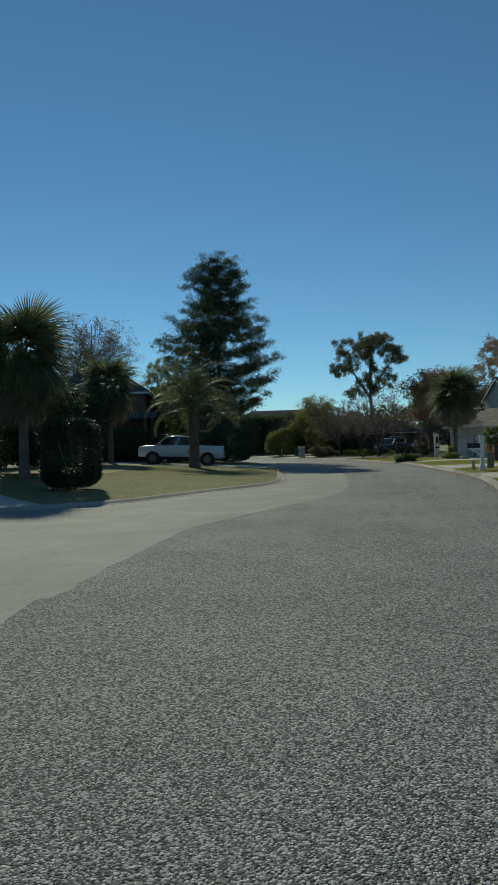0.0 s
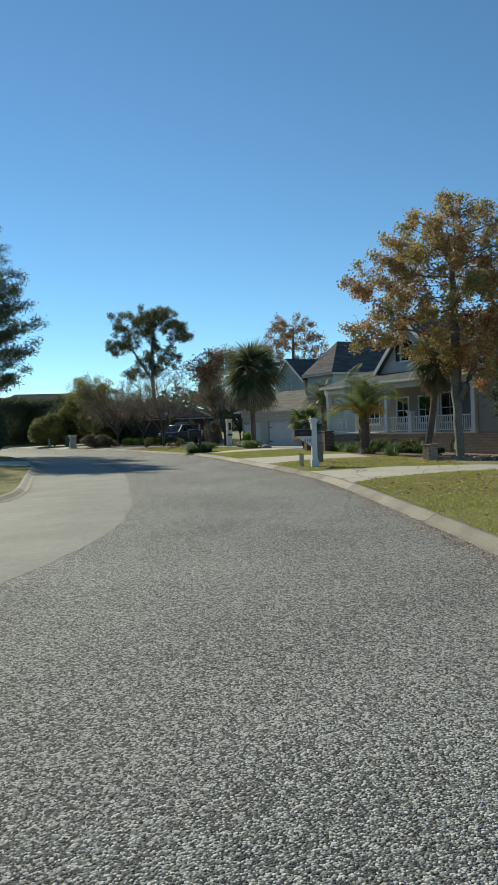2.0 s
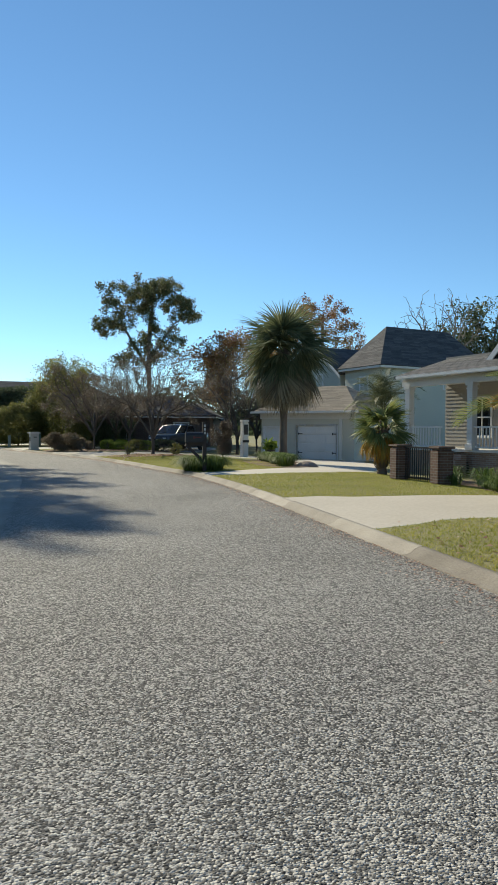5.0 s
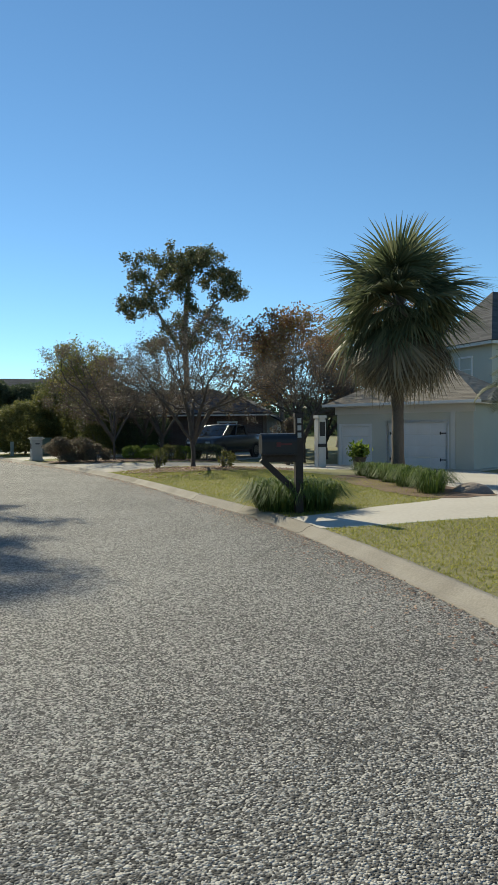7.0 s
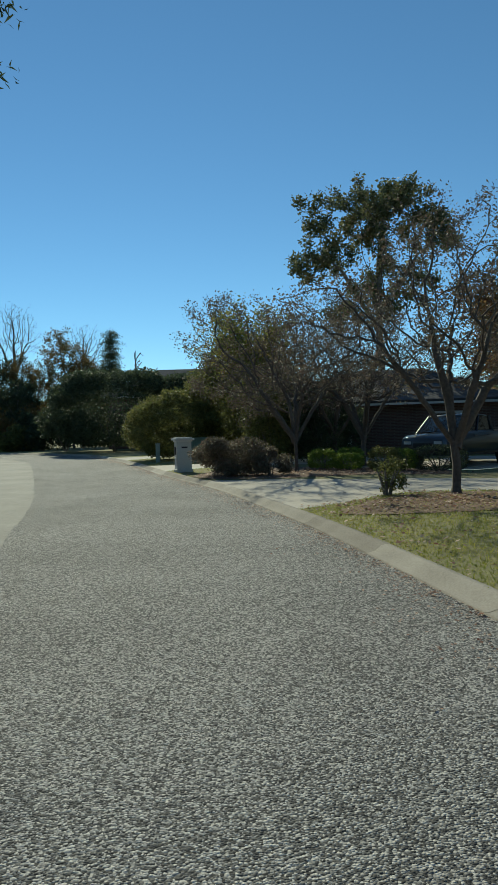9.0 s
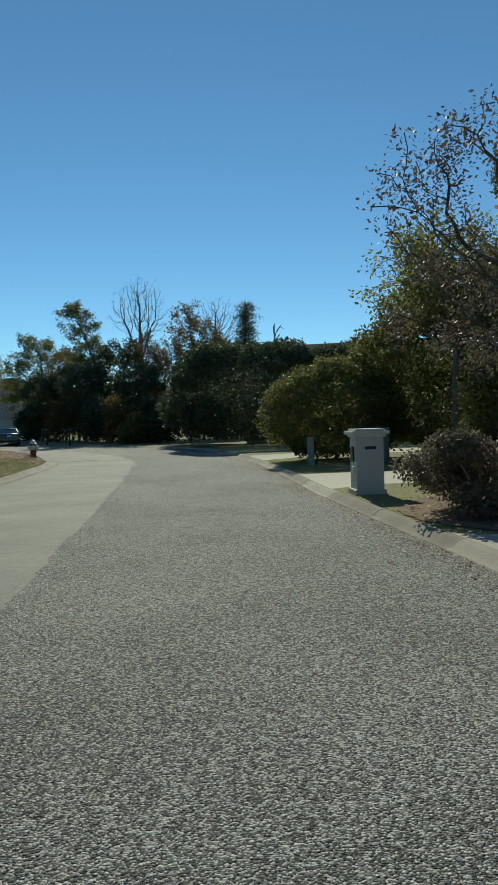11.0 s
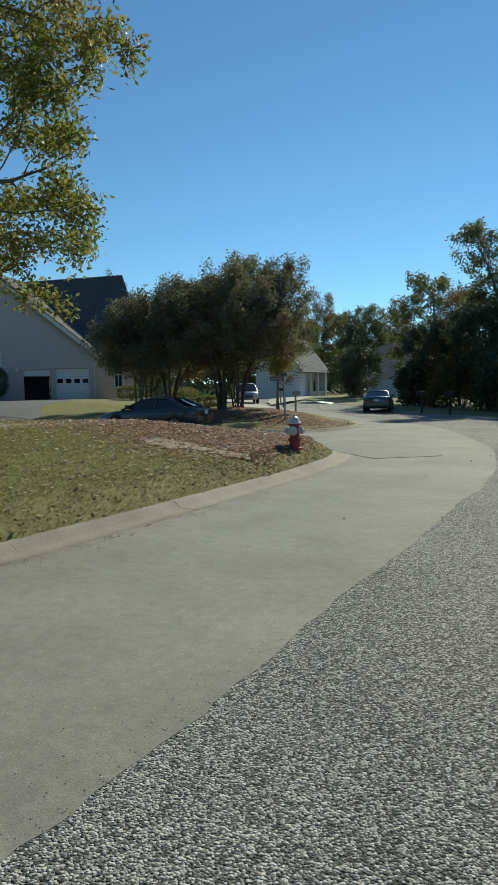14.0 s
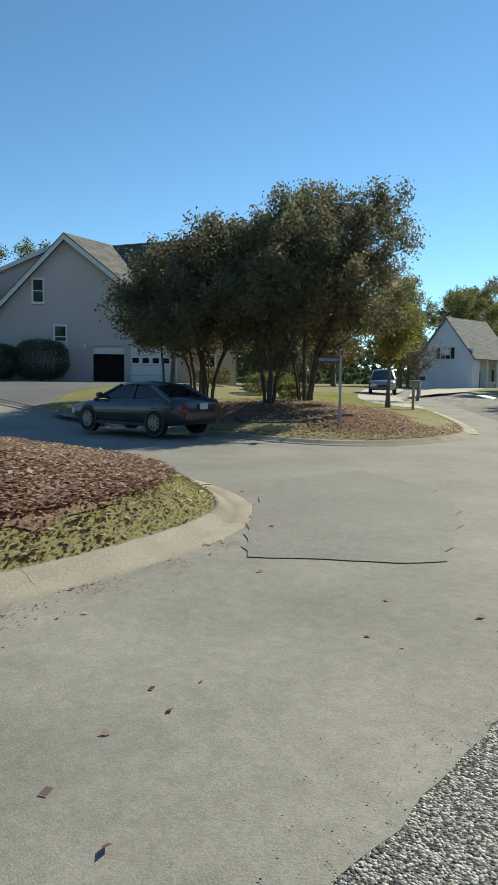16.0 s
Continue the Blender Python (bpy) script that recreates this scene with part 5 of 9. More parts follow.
def shrub(name, x, y, seed, rx, ry, tall, leaves, leaf, foliage, label, turn=0.0, ball=False, group="", low=0.12, lobes=9, lump=0.05, square=0.72):
    """A bush of many small leaves over a few stems; ball: clipped to an even outline."""
    rng = np.random.default_rng(seed)
    if ball:
        d = rng.normal(size=(leaves, 3))
        d /= np.linalg.norm(d, axis=1)[:, None]
        d = np.sign(d) * np.abs(d) ** square
        at = np.array([0, 0, tall * 0.52]) + d * [rx, ry, tall * 0.48] * rng.uniform(0.82, 1.0, (leaves, 1))
        swell = np.array([noise.noise(Vector(q * 2.3) + Vector((seed, 0, 0))) + 0.5 * noise.noise(Vector(q * 5.5) + Vector((0, seed, 0))) for q in d])
        mid = np.array([0, 0, tall * 0.52])
        at = mid + (at - mid) * (1 + lump * swell)[:, None] + rng.normal(0, 0.02 + 0.25 * lump, at.shape) * 0.5
    else:
        c = np.column_stack([rng.uniform(-0.65, 0.65, lobes) * rx, rng.uniform(-0.65, 0.65, lobes) * ry, np.linspace(0.16, 0.8, lobes) * tall])
        size = rng.uniform(0.22, 0.42, lobes)[:, None] * np.array([rx, ry, tall * 0.75])
        k = rng.integers(0, lobes, leaves)
        d = rng.normal(size=(leaves, 3))
        d /= np.linalg.norm(d, axis=1)[:, None]
        at = c[k] + d * size[k] * rng.uniform(0.45, 1.1, (leaves, 1))
    at = at[at[:, 2] > low]
    stems = []
    for i in range(7):
        a = rng.uniform(0, 2 * np.pi)
        end = np.array([np.cos(a) * rx * 0.5, np.sin(a) * ry * 0.5, tall * 0.7])
        stems.append(([np.array([np.cos(a) * 0.06, np.sin(a) * 0.06, 0]), end * [0.5, 0.5, 0.5], end], [0.035, 0.025, 0.01]))
    return plant(name, x, y, (tubes(stems, 5), leaf_cards(rng, at, leaf, narrow=0.55)), "bark", foliage, label, "shrub", group, turn, crown_name="foliage")


shrub("clipped_bush", -6.1, 24.0, 51, 0.95, 0.95, 2.5, 30000, 0.075, "yew", "large dark green clipped flat-topped bush at the lawn's edge", ball=True, square=0.5)
shrub("tall_shrub", 4.7, 90.6, 52, 2.5, 2.4, 3.5, 34000, 0.12, "holly", "large shrub with yellowish-green leaves beside the driveway", ball=True, lump=0.3, square=0.95)
shrub("tall_shrub", 8.4, 91.2, 53, 3.0, 2.6, 6.0, 30000, 0.15, "holly", "tall loose green and gold shrub beside the utility box", ball=True, lump=0.3, square=0.95)
shrub("dark_hedge_tree", -1.6, 108.6, 54, 4.7, 3.8, 6.5, 60000, 0.17, "evergreen", "broad dark evergreen mass with a rounded top", low=0.5, ball=True, lump=0.14)
shrub("dark_hedge_tree", 5.6, 109.0, 55, 4.2, 3.4, 6.3, 36000, 0.19, "evergreen", "broad dark evergreen hedge beside the woods", low=0.4, ball=True, lump=0.14)
shrub("dark_hedge_tree", -6.4, 112.6, 56, 2.6, 2.4, 4.2, 16000, 0.17, "evergreen", "dark evergreen shrub under the trees", lobes=18, low=1.3)
shrub("spreading_shrub", 7.75, 76.0, 57, 1.75, 1.25, 1.3, 17000, 0.07, "red_shrub", "low spreading reddish-brown shrub by the driveway", group="reddish shrubs")
shrub("spreading_shrub", 9.0, 75.4, 58, 0.9, 0.8, 0.95, 6000, 0.07, "red_shrub", "low reddish-brown shrub at the tree's foot", group="reddish shrubs")
for i, (x, y, r, h, f) in enumerate(((10.9, 77.6, 0.5, 0.75, "bright_hedge"), (11.7, 77.0, 0.48, 0.62, "bright_hedge"), (12.0, 78.4, 0.5, 0.8, "bright_hedge"), (12.9, 76.9, 0.55, 0.85, "holly"), (13.7, 77.6, 0.5, 0.8, "bright_hedge"), (14.9, 77.4, 0.95, 0.95, "evergreen"))):
    shrub("round_hedge_bush", x, y, 60 + i, r, r, h, 4200, 0.055, f, "small clipped round green bush in the mulch bed" if f != "evergreen" else "wide dark clipped bush in the mulch bed", ball=True, group="clipped bushes")
shrub("garden_shrub", 9.5, 83.6, 66, 1.6, 1.5, 3.0, 12000, 0.10, "holly", "loose green shrub in the shade", group="shade shrubs")
shrub("garden_shrub", 11.8, 84.6, 67, 1.9, 1.6, 3.4, 13000, 0.10, "evergreen", "dark loose shrub in the shade", group="shade shrubs")
shrub("garden_shrub", 12.6, 87.6, 68, 2.0, 1.6, 3.6, 13000, 0.11, "evergreen", "tall dark loose shrub before the brick house", group="shade shrubs")
shrub("rose_bush", 11.1, 68.2, 69, 0.5, 0.45, 0.8, 900, 0.07, "holly", "thin straggly rose bush on the lawn", group="rose bushes", lobes=6)
shrub("rose_bush", 13.6, 67.0, 70, 0.5, 0.45, 0.75, 900, 0.07, "holly", "thin straggly rose bush by the small tree", group="rose bushes", lobes=6)
shrub("hedge", -1.4, 57.5, 71, 1.9, 2.6, 3.3, 10000, 0.15, "evergreen", "tall dark clipped hedge by the driveway", ball=True)
shrub("hedge", -12.0, 54.5, 72, 6.0, 1.3, 2.6, 12000, 0.17, "evergreen", "long dark hedge behind the pickup", ball=True)
shrub("hedge", -4.6, 55.5, 73, 3.0, 1.3, 2.4, 9000, 0.16, "evergreen", "dark hedge behind the pickup", ball=True)
for i, (x, y, r, h) in enumerate(((-41.0, 98.6, 1.25, 2.0), (-40.3, 100.9, 1.4, 2.25))):
    shrub("foundation_bush", x, y, 75 + i, r, r, h, 9000, 0.09, "evergreen", "rounded dark bush against the stucco wall", ball=True, group="foundation bushes")
for i, (x, y, r, h) in enumerate(((-31.5, 109.4, 0.9, 1.0), (-33.5, 111.2, 1.0, 1.1), (-29.6, 110.0, 0.7, 0.8), (-36.0, 109.0, 0.9, 1.0))):
    shrub("clipped_bush", x, y, 80 + i, r, r, h, 5000, 0.07, "holly", "clipped green bush in front of the salmon wall", ball=True, group="clipped bushes by the house")
for i, (x, y, r, h) in enumerate(((19.6, 41.4, 0.7, 0.6), (18.6, 42.9, 0.65, 0.55), (19.6, 44.6, 0.8, 0.7), (20.2, 39.8, 0.55, 0.5))):
    shrub("porch_shrub", x, y, 85 + i, r, r, h, 3500, 0.13 if i < 2 else 0.08, "evergreen" if i % 2 else "holly", "low dark green shrub in front of the porch", group="porch shrubs")
shrub("dark_shrub", 18.0, 72.5, 90, 1.0, 0.9, 2.4, 7000, 0.09, "crape", "reddish dark shrub by the gate post")
for i, (x, y, rx, ry, h, f) in enumerate(((-15, 60, 4, 3, 9.0, "evergreen"), (-24, 62, 5, 4, 10, "evergreen"), (-9, 62, 3.2, 3, 6.5, "holly"), (-5.5, 70, 4, 3, 7.0, "evergreen"), (-19, 46, 3.5, 3.5, 8.5, "evergreen"), (-14.5, 41.5, 2.6, 2.6, 6.0, "evergreen"), (-17.5, 39.0, 3.0, 3.0, 8.0, "evergreen"), (-11.5, 45.5, 2.2, 2.0, 4.6, "evergreen"))):
    shrub("backyard_tree", x, y, 95 + i, rx, ry, h, 11000, 0.26, f, "dense dark evergreen foliage beside the house", lobes=16, group="dark trees on the west side", low=0.4)
for i, (x, y, r, h) in enumerate(((-9.0, 31.4, 1.5, 4.2), (-11.4, 31.0, 1.7, 4.6), (-14.0, 30.4, 1.8, 4.4))):
    shrub("oleander", x, y, 120 + i, r, r, h, 9000, 0.2, "evergreen", "tall dark evergreen shrub under the palms", ball=True, lump=0.25, low=0.5, group="dark shrubs under the palms")
plant("pale_tree", -17.5, 80.0, grow(101, 16.0, 0.25, [(0, 0, 12.0, 5.6, 5.6, 3.6)], limbs=54, twigs=9, leaves=17000, leaf=0.16, clump=0.45, tip_r=0.02), "bark_pale", "crape", "pale half-bare tree behind the dark house")


# undergrowth below the woods, and the far tree line all round
for i, (x, y, rx, ry, h, f) in enumerate(((-9.8, 118.4, 2.6, 1.8, 3.6, "evergreen"), (-13.5, 120.8, 3.2, 2.0, 4.0, "wood_leaf"), (-16.5, 123.5, 3.6, 2.2, 4.0, "evergreen"), (-22.0, 127.5, 3.6, 2.2, 4.4, "wood_leaf"), (-26.5, 129.8, 2.6, 2.0, 3.6, "evergreen"),
                                        (-45.0, 146.0, 2.6, 2.4, 6.4, "evergreen"), (10.5, 107.0, 3.8, 2.4, 4.6, "evergreen"), (-12.2, 117.8, 2.0, 1.4, 2.2, "holly"), (-46.0, 160.0, 5.0, 3.0, 7.5, "evergreen"))):
    shrub("undergrowth", x, y, 400 + i, rx, ry, h, 7000, 0.26, f, "dense dark undergrowth at the edge of the woods", lobes=14, group="undergrowth of the woods")


def tree_line():
    rng = np.random.default_rng(88)
    n = 52000
    a = rng.uniform(0, 2 * np.pi, n)
    r = rng.uniform(0, 1, n) * 26 + 165
    bump = np.array([noise.noise(Vector((math.cos(t) * 9, math.sin(t) * 9, 3))) + 0.6 * noise.noise(Vector((math.cos(t) * 31, math.sin(t) * 31, 8))) for t in a])
    top = 11.5 + 3.5 * bump
    z = top * rng.uniform(0, 1, n) ** 0.75
    c = np.column_stack([-8 + r * np.cos(a), 70 + r * np.sin(a), z])
    v, f = leaf_cards(rng, c, 1.5, narrow=0.8)
    t = np.linspace(0, 2 * np.pi, 181)
    hgt = 7.0 + 2.0 * np.sin(t * 13) + 1.0 * np.sin(t * 37)
    ring = np.concatenate([np.column_stack([-8 + 196 * np.cos(t), 70 + 196 * np.sin(t), hgt * k]) for k in (-0.1, 1.0)])
    q = np.array([[i, i + 1, i + 182, i + 181] for i in range(180)])
    tagged(new("backdrop", raw("backdrop", ring, q, "evergreen")), "dark mass of the far woods", "woods", kind="structure")
    return tagged(new("far_woods", raw("far_woods", v, f, "evergreen")), "far line of mixed dark woods round the place", "woods", kind="stuff")


tree_line()


# palms
def fan_frond(seed, stalk, blade, dry=False):
    """A costa-palmate leaf: a stalk and a fan of folded, drooping blades, pointing along +x."""
    rng = np.random.default_rng(seed)
    verts, faces = [], []
    def strip(pts, w):
        k = len(verts)
        for (p, side), ww in zip(pts, w):
            verts.extend([p - side * ww, p + side * ww])
        for i in range(len(pts) - 1):
            faces.append((k + 2 * i, k + 2 * i + 1, k + 2 * i + 3, k + 2 * i + 2))
    y = np.array([0, 1.0, 0])
    sag = lambda s: -0.10 * s * s
    strip([(np.array([s, 0, sag(s)]), y) for s in np.linspace(0, stalk, 4)], [0.03, 0.022, 0.018, 0.015])
    tip = np.array([stalk, 0, sag(stalk)])
    sag_all = rng.uniform(0.3, 0.6) * (2.2 if dry else 1.0)
    for k, a in enumerate(np.linspace(-2.2, 2.2, 44)):
        L = blade * (0.62 + 0.38 * math.cos(a * 0.55)) * rng.uniform(0.88, 1.06)
        d = np.array([math.cos(a), math.sin(a), -0.1 - 0.1 * abs(a)])
        side = np.array([-math.sin(a), math.cos(a), 0.45 if k % 2 else -0.45])
        drop = sag_all * (0.6 + 0.35 * abs(a)) + rng.uniform(-0.1, 0.25)
        pts = []
        for u in (0.03, 0.4, 0.7, 1.0):
            p = tip + d * L * u + np.array([0.25 * u, 0, -drop * L * u ** 2.6])
            pts.append((p, side / np.linalg.norm(side)))
        strip(pts, [0.012, 0.03, 0.019, 0.002])
    return np.array(verts), np.array(faces)


def feather_frond(seed, length, arch=0.9):
    """A pinnate leaf that arches over, with two rows of leaflets, pointing along +x."""
    rng = np.random.default_rng(seed)
    s = np.linspace(0, 1, 12)
    ang = 0.9 - arch * 2.0 * s ** 1.4
    step = length / 11
    px = np.r_[0, np.cumsum(np.cos(ang[:-1]) * step)]
    pz = np.r_[0, np.cumsum(np.sin(ang[:-1]) * step)]
    v1, f1 = tubes([(np.column_stack([px, 0 * px, pz]), 0.03 * (1 - 0.85 * s))], 4)
    verts, faces = [v1], [f1]
    n = len(v1)
    for u in np.linspace(0.18, 0.99, 34):
        c = np.array([np.interp(u, s, px), 0, np.interp(u, s, pz)])
        a = np.interp(u, s, ang)
        along = np.array([math.cos(a), 0, math.sin(a)])
        up = np.array([-math.sin(a), 0, math.cos(a)])
        for side in (-1, 1):
            L = length * 0.28 * (math.sin(math.pi * (0.12 + 0.86 * u)) ** 0.6) * rng.uniform(0.85, 1.1)
            d = along * 0.55 + np.array([0, side, 0]) * 0.75 + up * 0.35
            d /= np.linalg.norm(d)
            e = c + d * L + np.array([0, 0, -0.28 * L])
            m = c + d * L * 0.5
            w = along * 0.018
            verts.append(np.array([c - w * 0.6, c + w * 0.6, m + w, m - w]))
            verts.append(np.array([m - w, m + w, e + w * 0.2, e - w * 0.2]))
            faces.append(np.array([[n, n + 1, n + 2, n + 3], [n + 4, n + 5, n + 6, n + 7]]))
            n += 8
    return np.concatenate(verts), np.concatenate(faces)


FANS = [raw("fan_frond", *fan_frond(k, 0.8, 1.02), "sabal") for k in range(3)]
FANS_DRY = [raw("dry_frond", *fan_frond(7 + k, 0.95, 0.95, True), "sabal_dead") for k in range(2)]
SMALL_FANS = [raw("fan_frond", *fan_frond(20 + k, 0.55, 0.62), "pindo") for k in range(2)]
SMALL_GOLD = raw("dry_frond", *fan_frond(23, 0.5, 0.55, True), "pindo_gold")
FEATHERS = [raw("feather_frond", *feather_frond(k, 2.3, 0.85 + 0.15 * k), "pindo") for k in range(3)]
FEATHERS_GOLD = raw("gold_frond", *feather_frond(9, 2.1, 0.95), "pindo_gold")
FEATHERS_DARK = [raw("feather_frond", *feather_frond(12 + k, 2.9, 0.95 + 0.1 * k), "sabal") for k in range(2)]


def palm(x, y, trunk_h, trunk_r, live, dry, label, seed, green, brown, low=-70, scale=1.0, boots=True, lean=(0, 0), z=None):
    """A trunk with old leaf bases, and each frond a leaf of its own."""
    rng = np.random.default_rng(seed)
    ob = thing("palm_tree", pose(x, y, ground_z(x, y) - 0.03 if z is None else z), label, "palm tree")
    t = np.linspace(0, 1, 14)[:, None]
    p = np.array([[0, 0, 0]]) + np.array([[lean[0], lean[1], trunk_h]]) * t + np.array([[lean[0], lean[1], 0]]) * 0.3 * np.sin(np.pi * t)
    r = trunk_r * (1.25 - 0.25 * np.minimum(1, t[:, 0] * 5)) * (1 + 0.06 * np.sin(np.arange(14) * 2.4))
    v, f = tubes([(p, r)], 12)
    bv, bf, n = [v], [f], len(v)
    if boots:
        for k in range(int(60 * trunk_h)):
            s = rng.uniform(0.05 if boots == "all" else 0.72, 1.0)
            a = k * 2.4
            c = np.array([np.interp(s, t[:, 0], p[:, i]) for i in range(3)])
            o = np.array([math.cos(a), math.sin(a), 0])
            side = np.array([-math.sin(a), math.cos(a), 0])
            c = c + o * trunk_r * 0.85
            tip = c + o * rng.uniform(0.08, 0.2) + np.array([0, 0, rng.uniform(0.18, 0.34)])
            q = np.array([c - side * 0.06, c + side * 0.06, tip + side * 0.035, tip - side * 0.035])
            bv.append(q)
            bf.append(np.array([[n, n + 1, n + 2, n + 3]]))
            n += 4
    child("trunk", raw("trunk", np.concatenate(bv), np.concatenate(bf), "palm_bark", smooth=False), ob)
    head = p[-1]
    for k in range(live + dry):
        old = k >= live
        a = k * 137.5 + rng.uniform(-12, 12)
        u = (k + 0.5) / live if not old else 1.0
        up = 82 - (82 - low * 0.8) * u ** 0.85 if not old else rng.uniform(low - 12, low + 12)
        s = scale * rng.uniform(0.72, 1.1)
        me = (brown[k % len(brown)] if old else green[k % len(green)])
        m = Matrix.Translation(head + [0, 0, rng.uniform(-0.15, 0.15)]) @ pose(0, 0, 0, 0, 0, a) @ pose(0, 0, 0, 0, -up, 0) @ pose(0, 0, 0, rng.uniform(-25, 25), 0, 0) @ Matrix.Diagonal((s, s, s, 1))
        child("dry_frond" if old else "frond", me, ob, m)
    return ob


palm(17.9, 60.6, 5.6, 0.19, 44, 44, "tall cabbage palm with a full dark crown and dry hanging fronds", 1, FANS, FANS_DRY, low=-50, scale=1.42, boots=True)
palm(18.35, 37.85, 4.3, 0.14, 30, 18, "cabbage palm with grey trunk before the porch", 2, FANS, FANS_DRY, scale=0.76, lean=(0.38, -0.3))
palm(16.6, 40.2, 1.5, 0.2, 15, 3, "feather palm with arching green and golden fronds by the porch", 3, FEATHERS, [FEATHERS_GOLD], low=4, boots="all", scale=1.22)
palm(17.4, 49.3, 1.55, 0.15, 22, 11, "small fan palm with yellowing lower fronds", 4, SMALL_FANS, [SMALL_GOLD], low=-35, boots="all", scale=0.92)
palm(24.6, 62.6, 3.2, 0.2, 26, 0, "grey-green feather palm beside the steps", 5, FEATHERS_DARK, FEATHERS_DARK, low=-35, boots="all", scale=1.0)
palm(-3.4, 43.4, 3.5, 0.3, 30, 4, "feather palm with drooping fronds on the west lawn", 6, FEATHERS_DARK, FEATHERS_DARK, low=-34, boots="all", scale=1.32)
palm(-9.2, 28.6, 5.2, 0.2, 54, 26, "tall cabbage palm with shaggy crown beside the lawn", 7, FANS, FANS_DRY, scale=1.28)
palm(-9.6, 48.6, 5.6, 0.19, 36, 14, "cabbage palm in the shade of the house", 8, FANS, FANS_DRY, scale=1.3)
palm(-14.2, 35.0, 6.6, 0.2, 50, 18, "cabbage palm at the edge of the shaded drive", 9, FANS, FANS_DRY, scale=1.28)
# ---- houses ----
def wall_mesh(length, z0, z1, openings=(), thick=0.22, peak=None):
    """A wall along +x from 0, its face at y = 0, with openings (x0, z0, x1, z1) cut through; peak: (x, z) of a gable on top."""
    bm = bmesh.new()
    xs = sorted({0.0, length, *[v for o in openings for v in (o[0], o[2])]})
    zs = sorted({z0, z1, *[v for o in openings for v in (o[1], o[3])]})
    for a, b in zip(xs, xs[1:]):
        for c, d in zip(zs, zs[1:]):
            if not any(o[0] < (a + b) / 2 < o[2] and o[1] < (c + d) / 2 < o[3] for o in openings):
                box(bm, a, 0, c, b, thick, d)
    if peak:
        f = [bm.verts.new(p) for p in ((0, 0, z1), (length, 0, z1), (peak[0], 0, peak[1]))]
        g = [bm.verts.new(p) for p in ((0, thick, z1), (length, thick, z1), (peak[0], thick, peak[1]))]
        bm.faces.new(f)
        bm.faces.new(g[::-1])
        for i in range(3):
            bm.faces.new((f[i], g[i], g[(i + 1) % 3], f[(i + 1) % 3]))
    bmesh.ops.remove_doubles(bm, verts=bm.verts, dist=1e-4)
    return bm


def slope(bm, quad, thick=0.12):
    """A roof slope as a slab under four (or three) corners."""
    q = [Vector(p) for p in quad]
    n = (q[1] - q[0]).cross(q[-1] - q[0]).normalized()
    n = n if n.z > 0 else -n
    top = [bm.verts.new(p) for p in q]
    low = [bm.verts.new(p - n * thick) for p in q]
    bm.faces.new(top)
    bm.faces.new(low[::-1])
    for i in range(len(q)):
        j = (i + 1) % len(q)
        bm.faces.new((top[i], low[i], low[j], top[j]))
    return bm


def courses(quad, lap=0.2, lift=0.008):
    """Shingle courses over a slope: quad is eave left, eave right, ridge right, ridge left. Each tab its own island."""
    rng = np.random.default_rng(int(abs(quad[0][0] * 17 + quad[0][1] * 31 + quad[2][2] * 7) * 10) % 9973)
    a, b, c, d = [Vector(p) for p in quad]
    n = (b - a).cross(d - a).normalized()
    n = n if n.z > 0 else -n
    rows = max(2, int((d - a).length / lap))
    bm = bmesh.new()
    for r in range(rows):
        t0, t1 = r / rows, min(1.0, (r + 1.12) / rows)
        l0, r0, l1, r1 = a.lerp(d, t0), b.lerp(c, t0), a.lerp(d, t1), b.lerp(c, t1)
        w = (r0 - l0).length
        k = max(1, int(w / 0.9))
        cuts = [0.0] + sorted(min(0.999, max(0.001, (i + rng.uniform(-0.25, 0.25)) / k)) for i in range(1, k)) + [1.0]
        for u, v in zip(cuts, cuts[1:]):
            low = n * (lift + rng.uniform(0, 0.006))
            p = [l0.lerp(r0, u) + low, l0.lerp(r0, v) + low, l1.lerp(r1, v) + n * 0.004, l1.lerp(r1, u) + n * 0.004]
            vs = [bm.verts.new(x) for x in p] + [bm.verts.new(p[1] - n * 0.008), bm.verts.new(p[0] - n * 0.008)]
            bm.faces.new(vs[:4])
            bm.faces.new((vs[1], vs[0], vs[5], vs[4]))
    return bm


def roof_face(parent, quad, material="shingle", name="roof"):
    ob = part(name, slope(bmesh.new(), quad), material, parent)
    if len(quad) == 3:
        q = [quad[0], quad[1], quad[2], quad[2]]
    else:
        q = quad
    part("roof_covering", courses(q), material, ob)
    return ob


def siding_mesh(length, z0, z1, openings=(), lap=0.16, peak=None):
    """Lapped boards over a wall face at y = 0, standing out a little, cut round openings."""
    bm = bmesh.new()
    top = peak[1] if peak else z1
    z = z0
    while z < top - 0.05:
        zt = min(z + lap, top)
        lo, hi = 0.0, length
        if peak and z > z1:
            f = (min(zt, peak[1]) - z1) / (peak[1] - z1)
            lo, hi = peak[0] * f, length + (peak[0] - length) * f
        spans = [(lo, hi)]
        for o in openings:
            if o[1] - 0.02 < zt and o[3] + 0.02 > z:
                spans = [s for a, b in spans for s in ((a, min(b, o[0])), (max(a, o[2]), b)) if s[1] - s[0] > 0.02]
        for a, b in spans:
            v = [bm.verts.new(p) for p in ((a, -0.028, z), (b, -0.028, z), (b, -0.008, zt), (a, -0.008, zt), (a, 0, z), (b, 0, z))]
            bm.faces.new(v[:4])
            bm.faces.new((v[4], v[5], v[1], v[0]))
        z = zt
    return bm


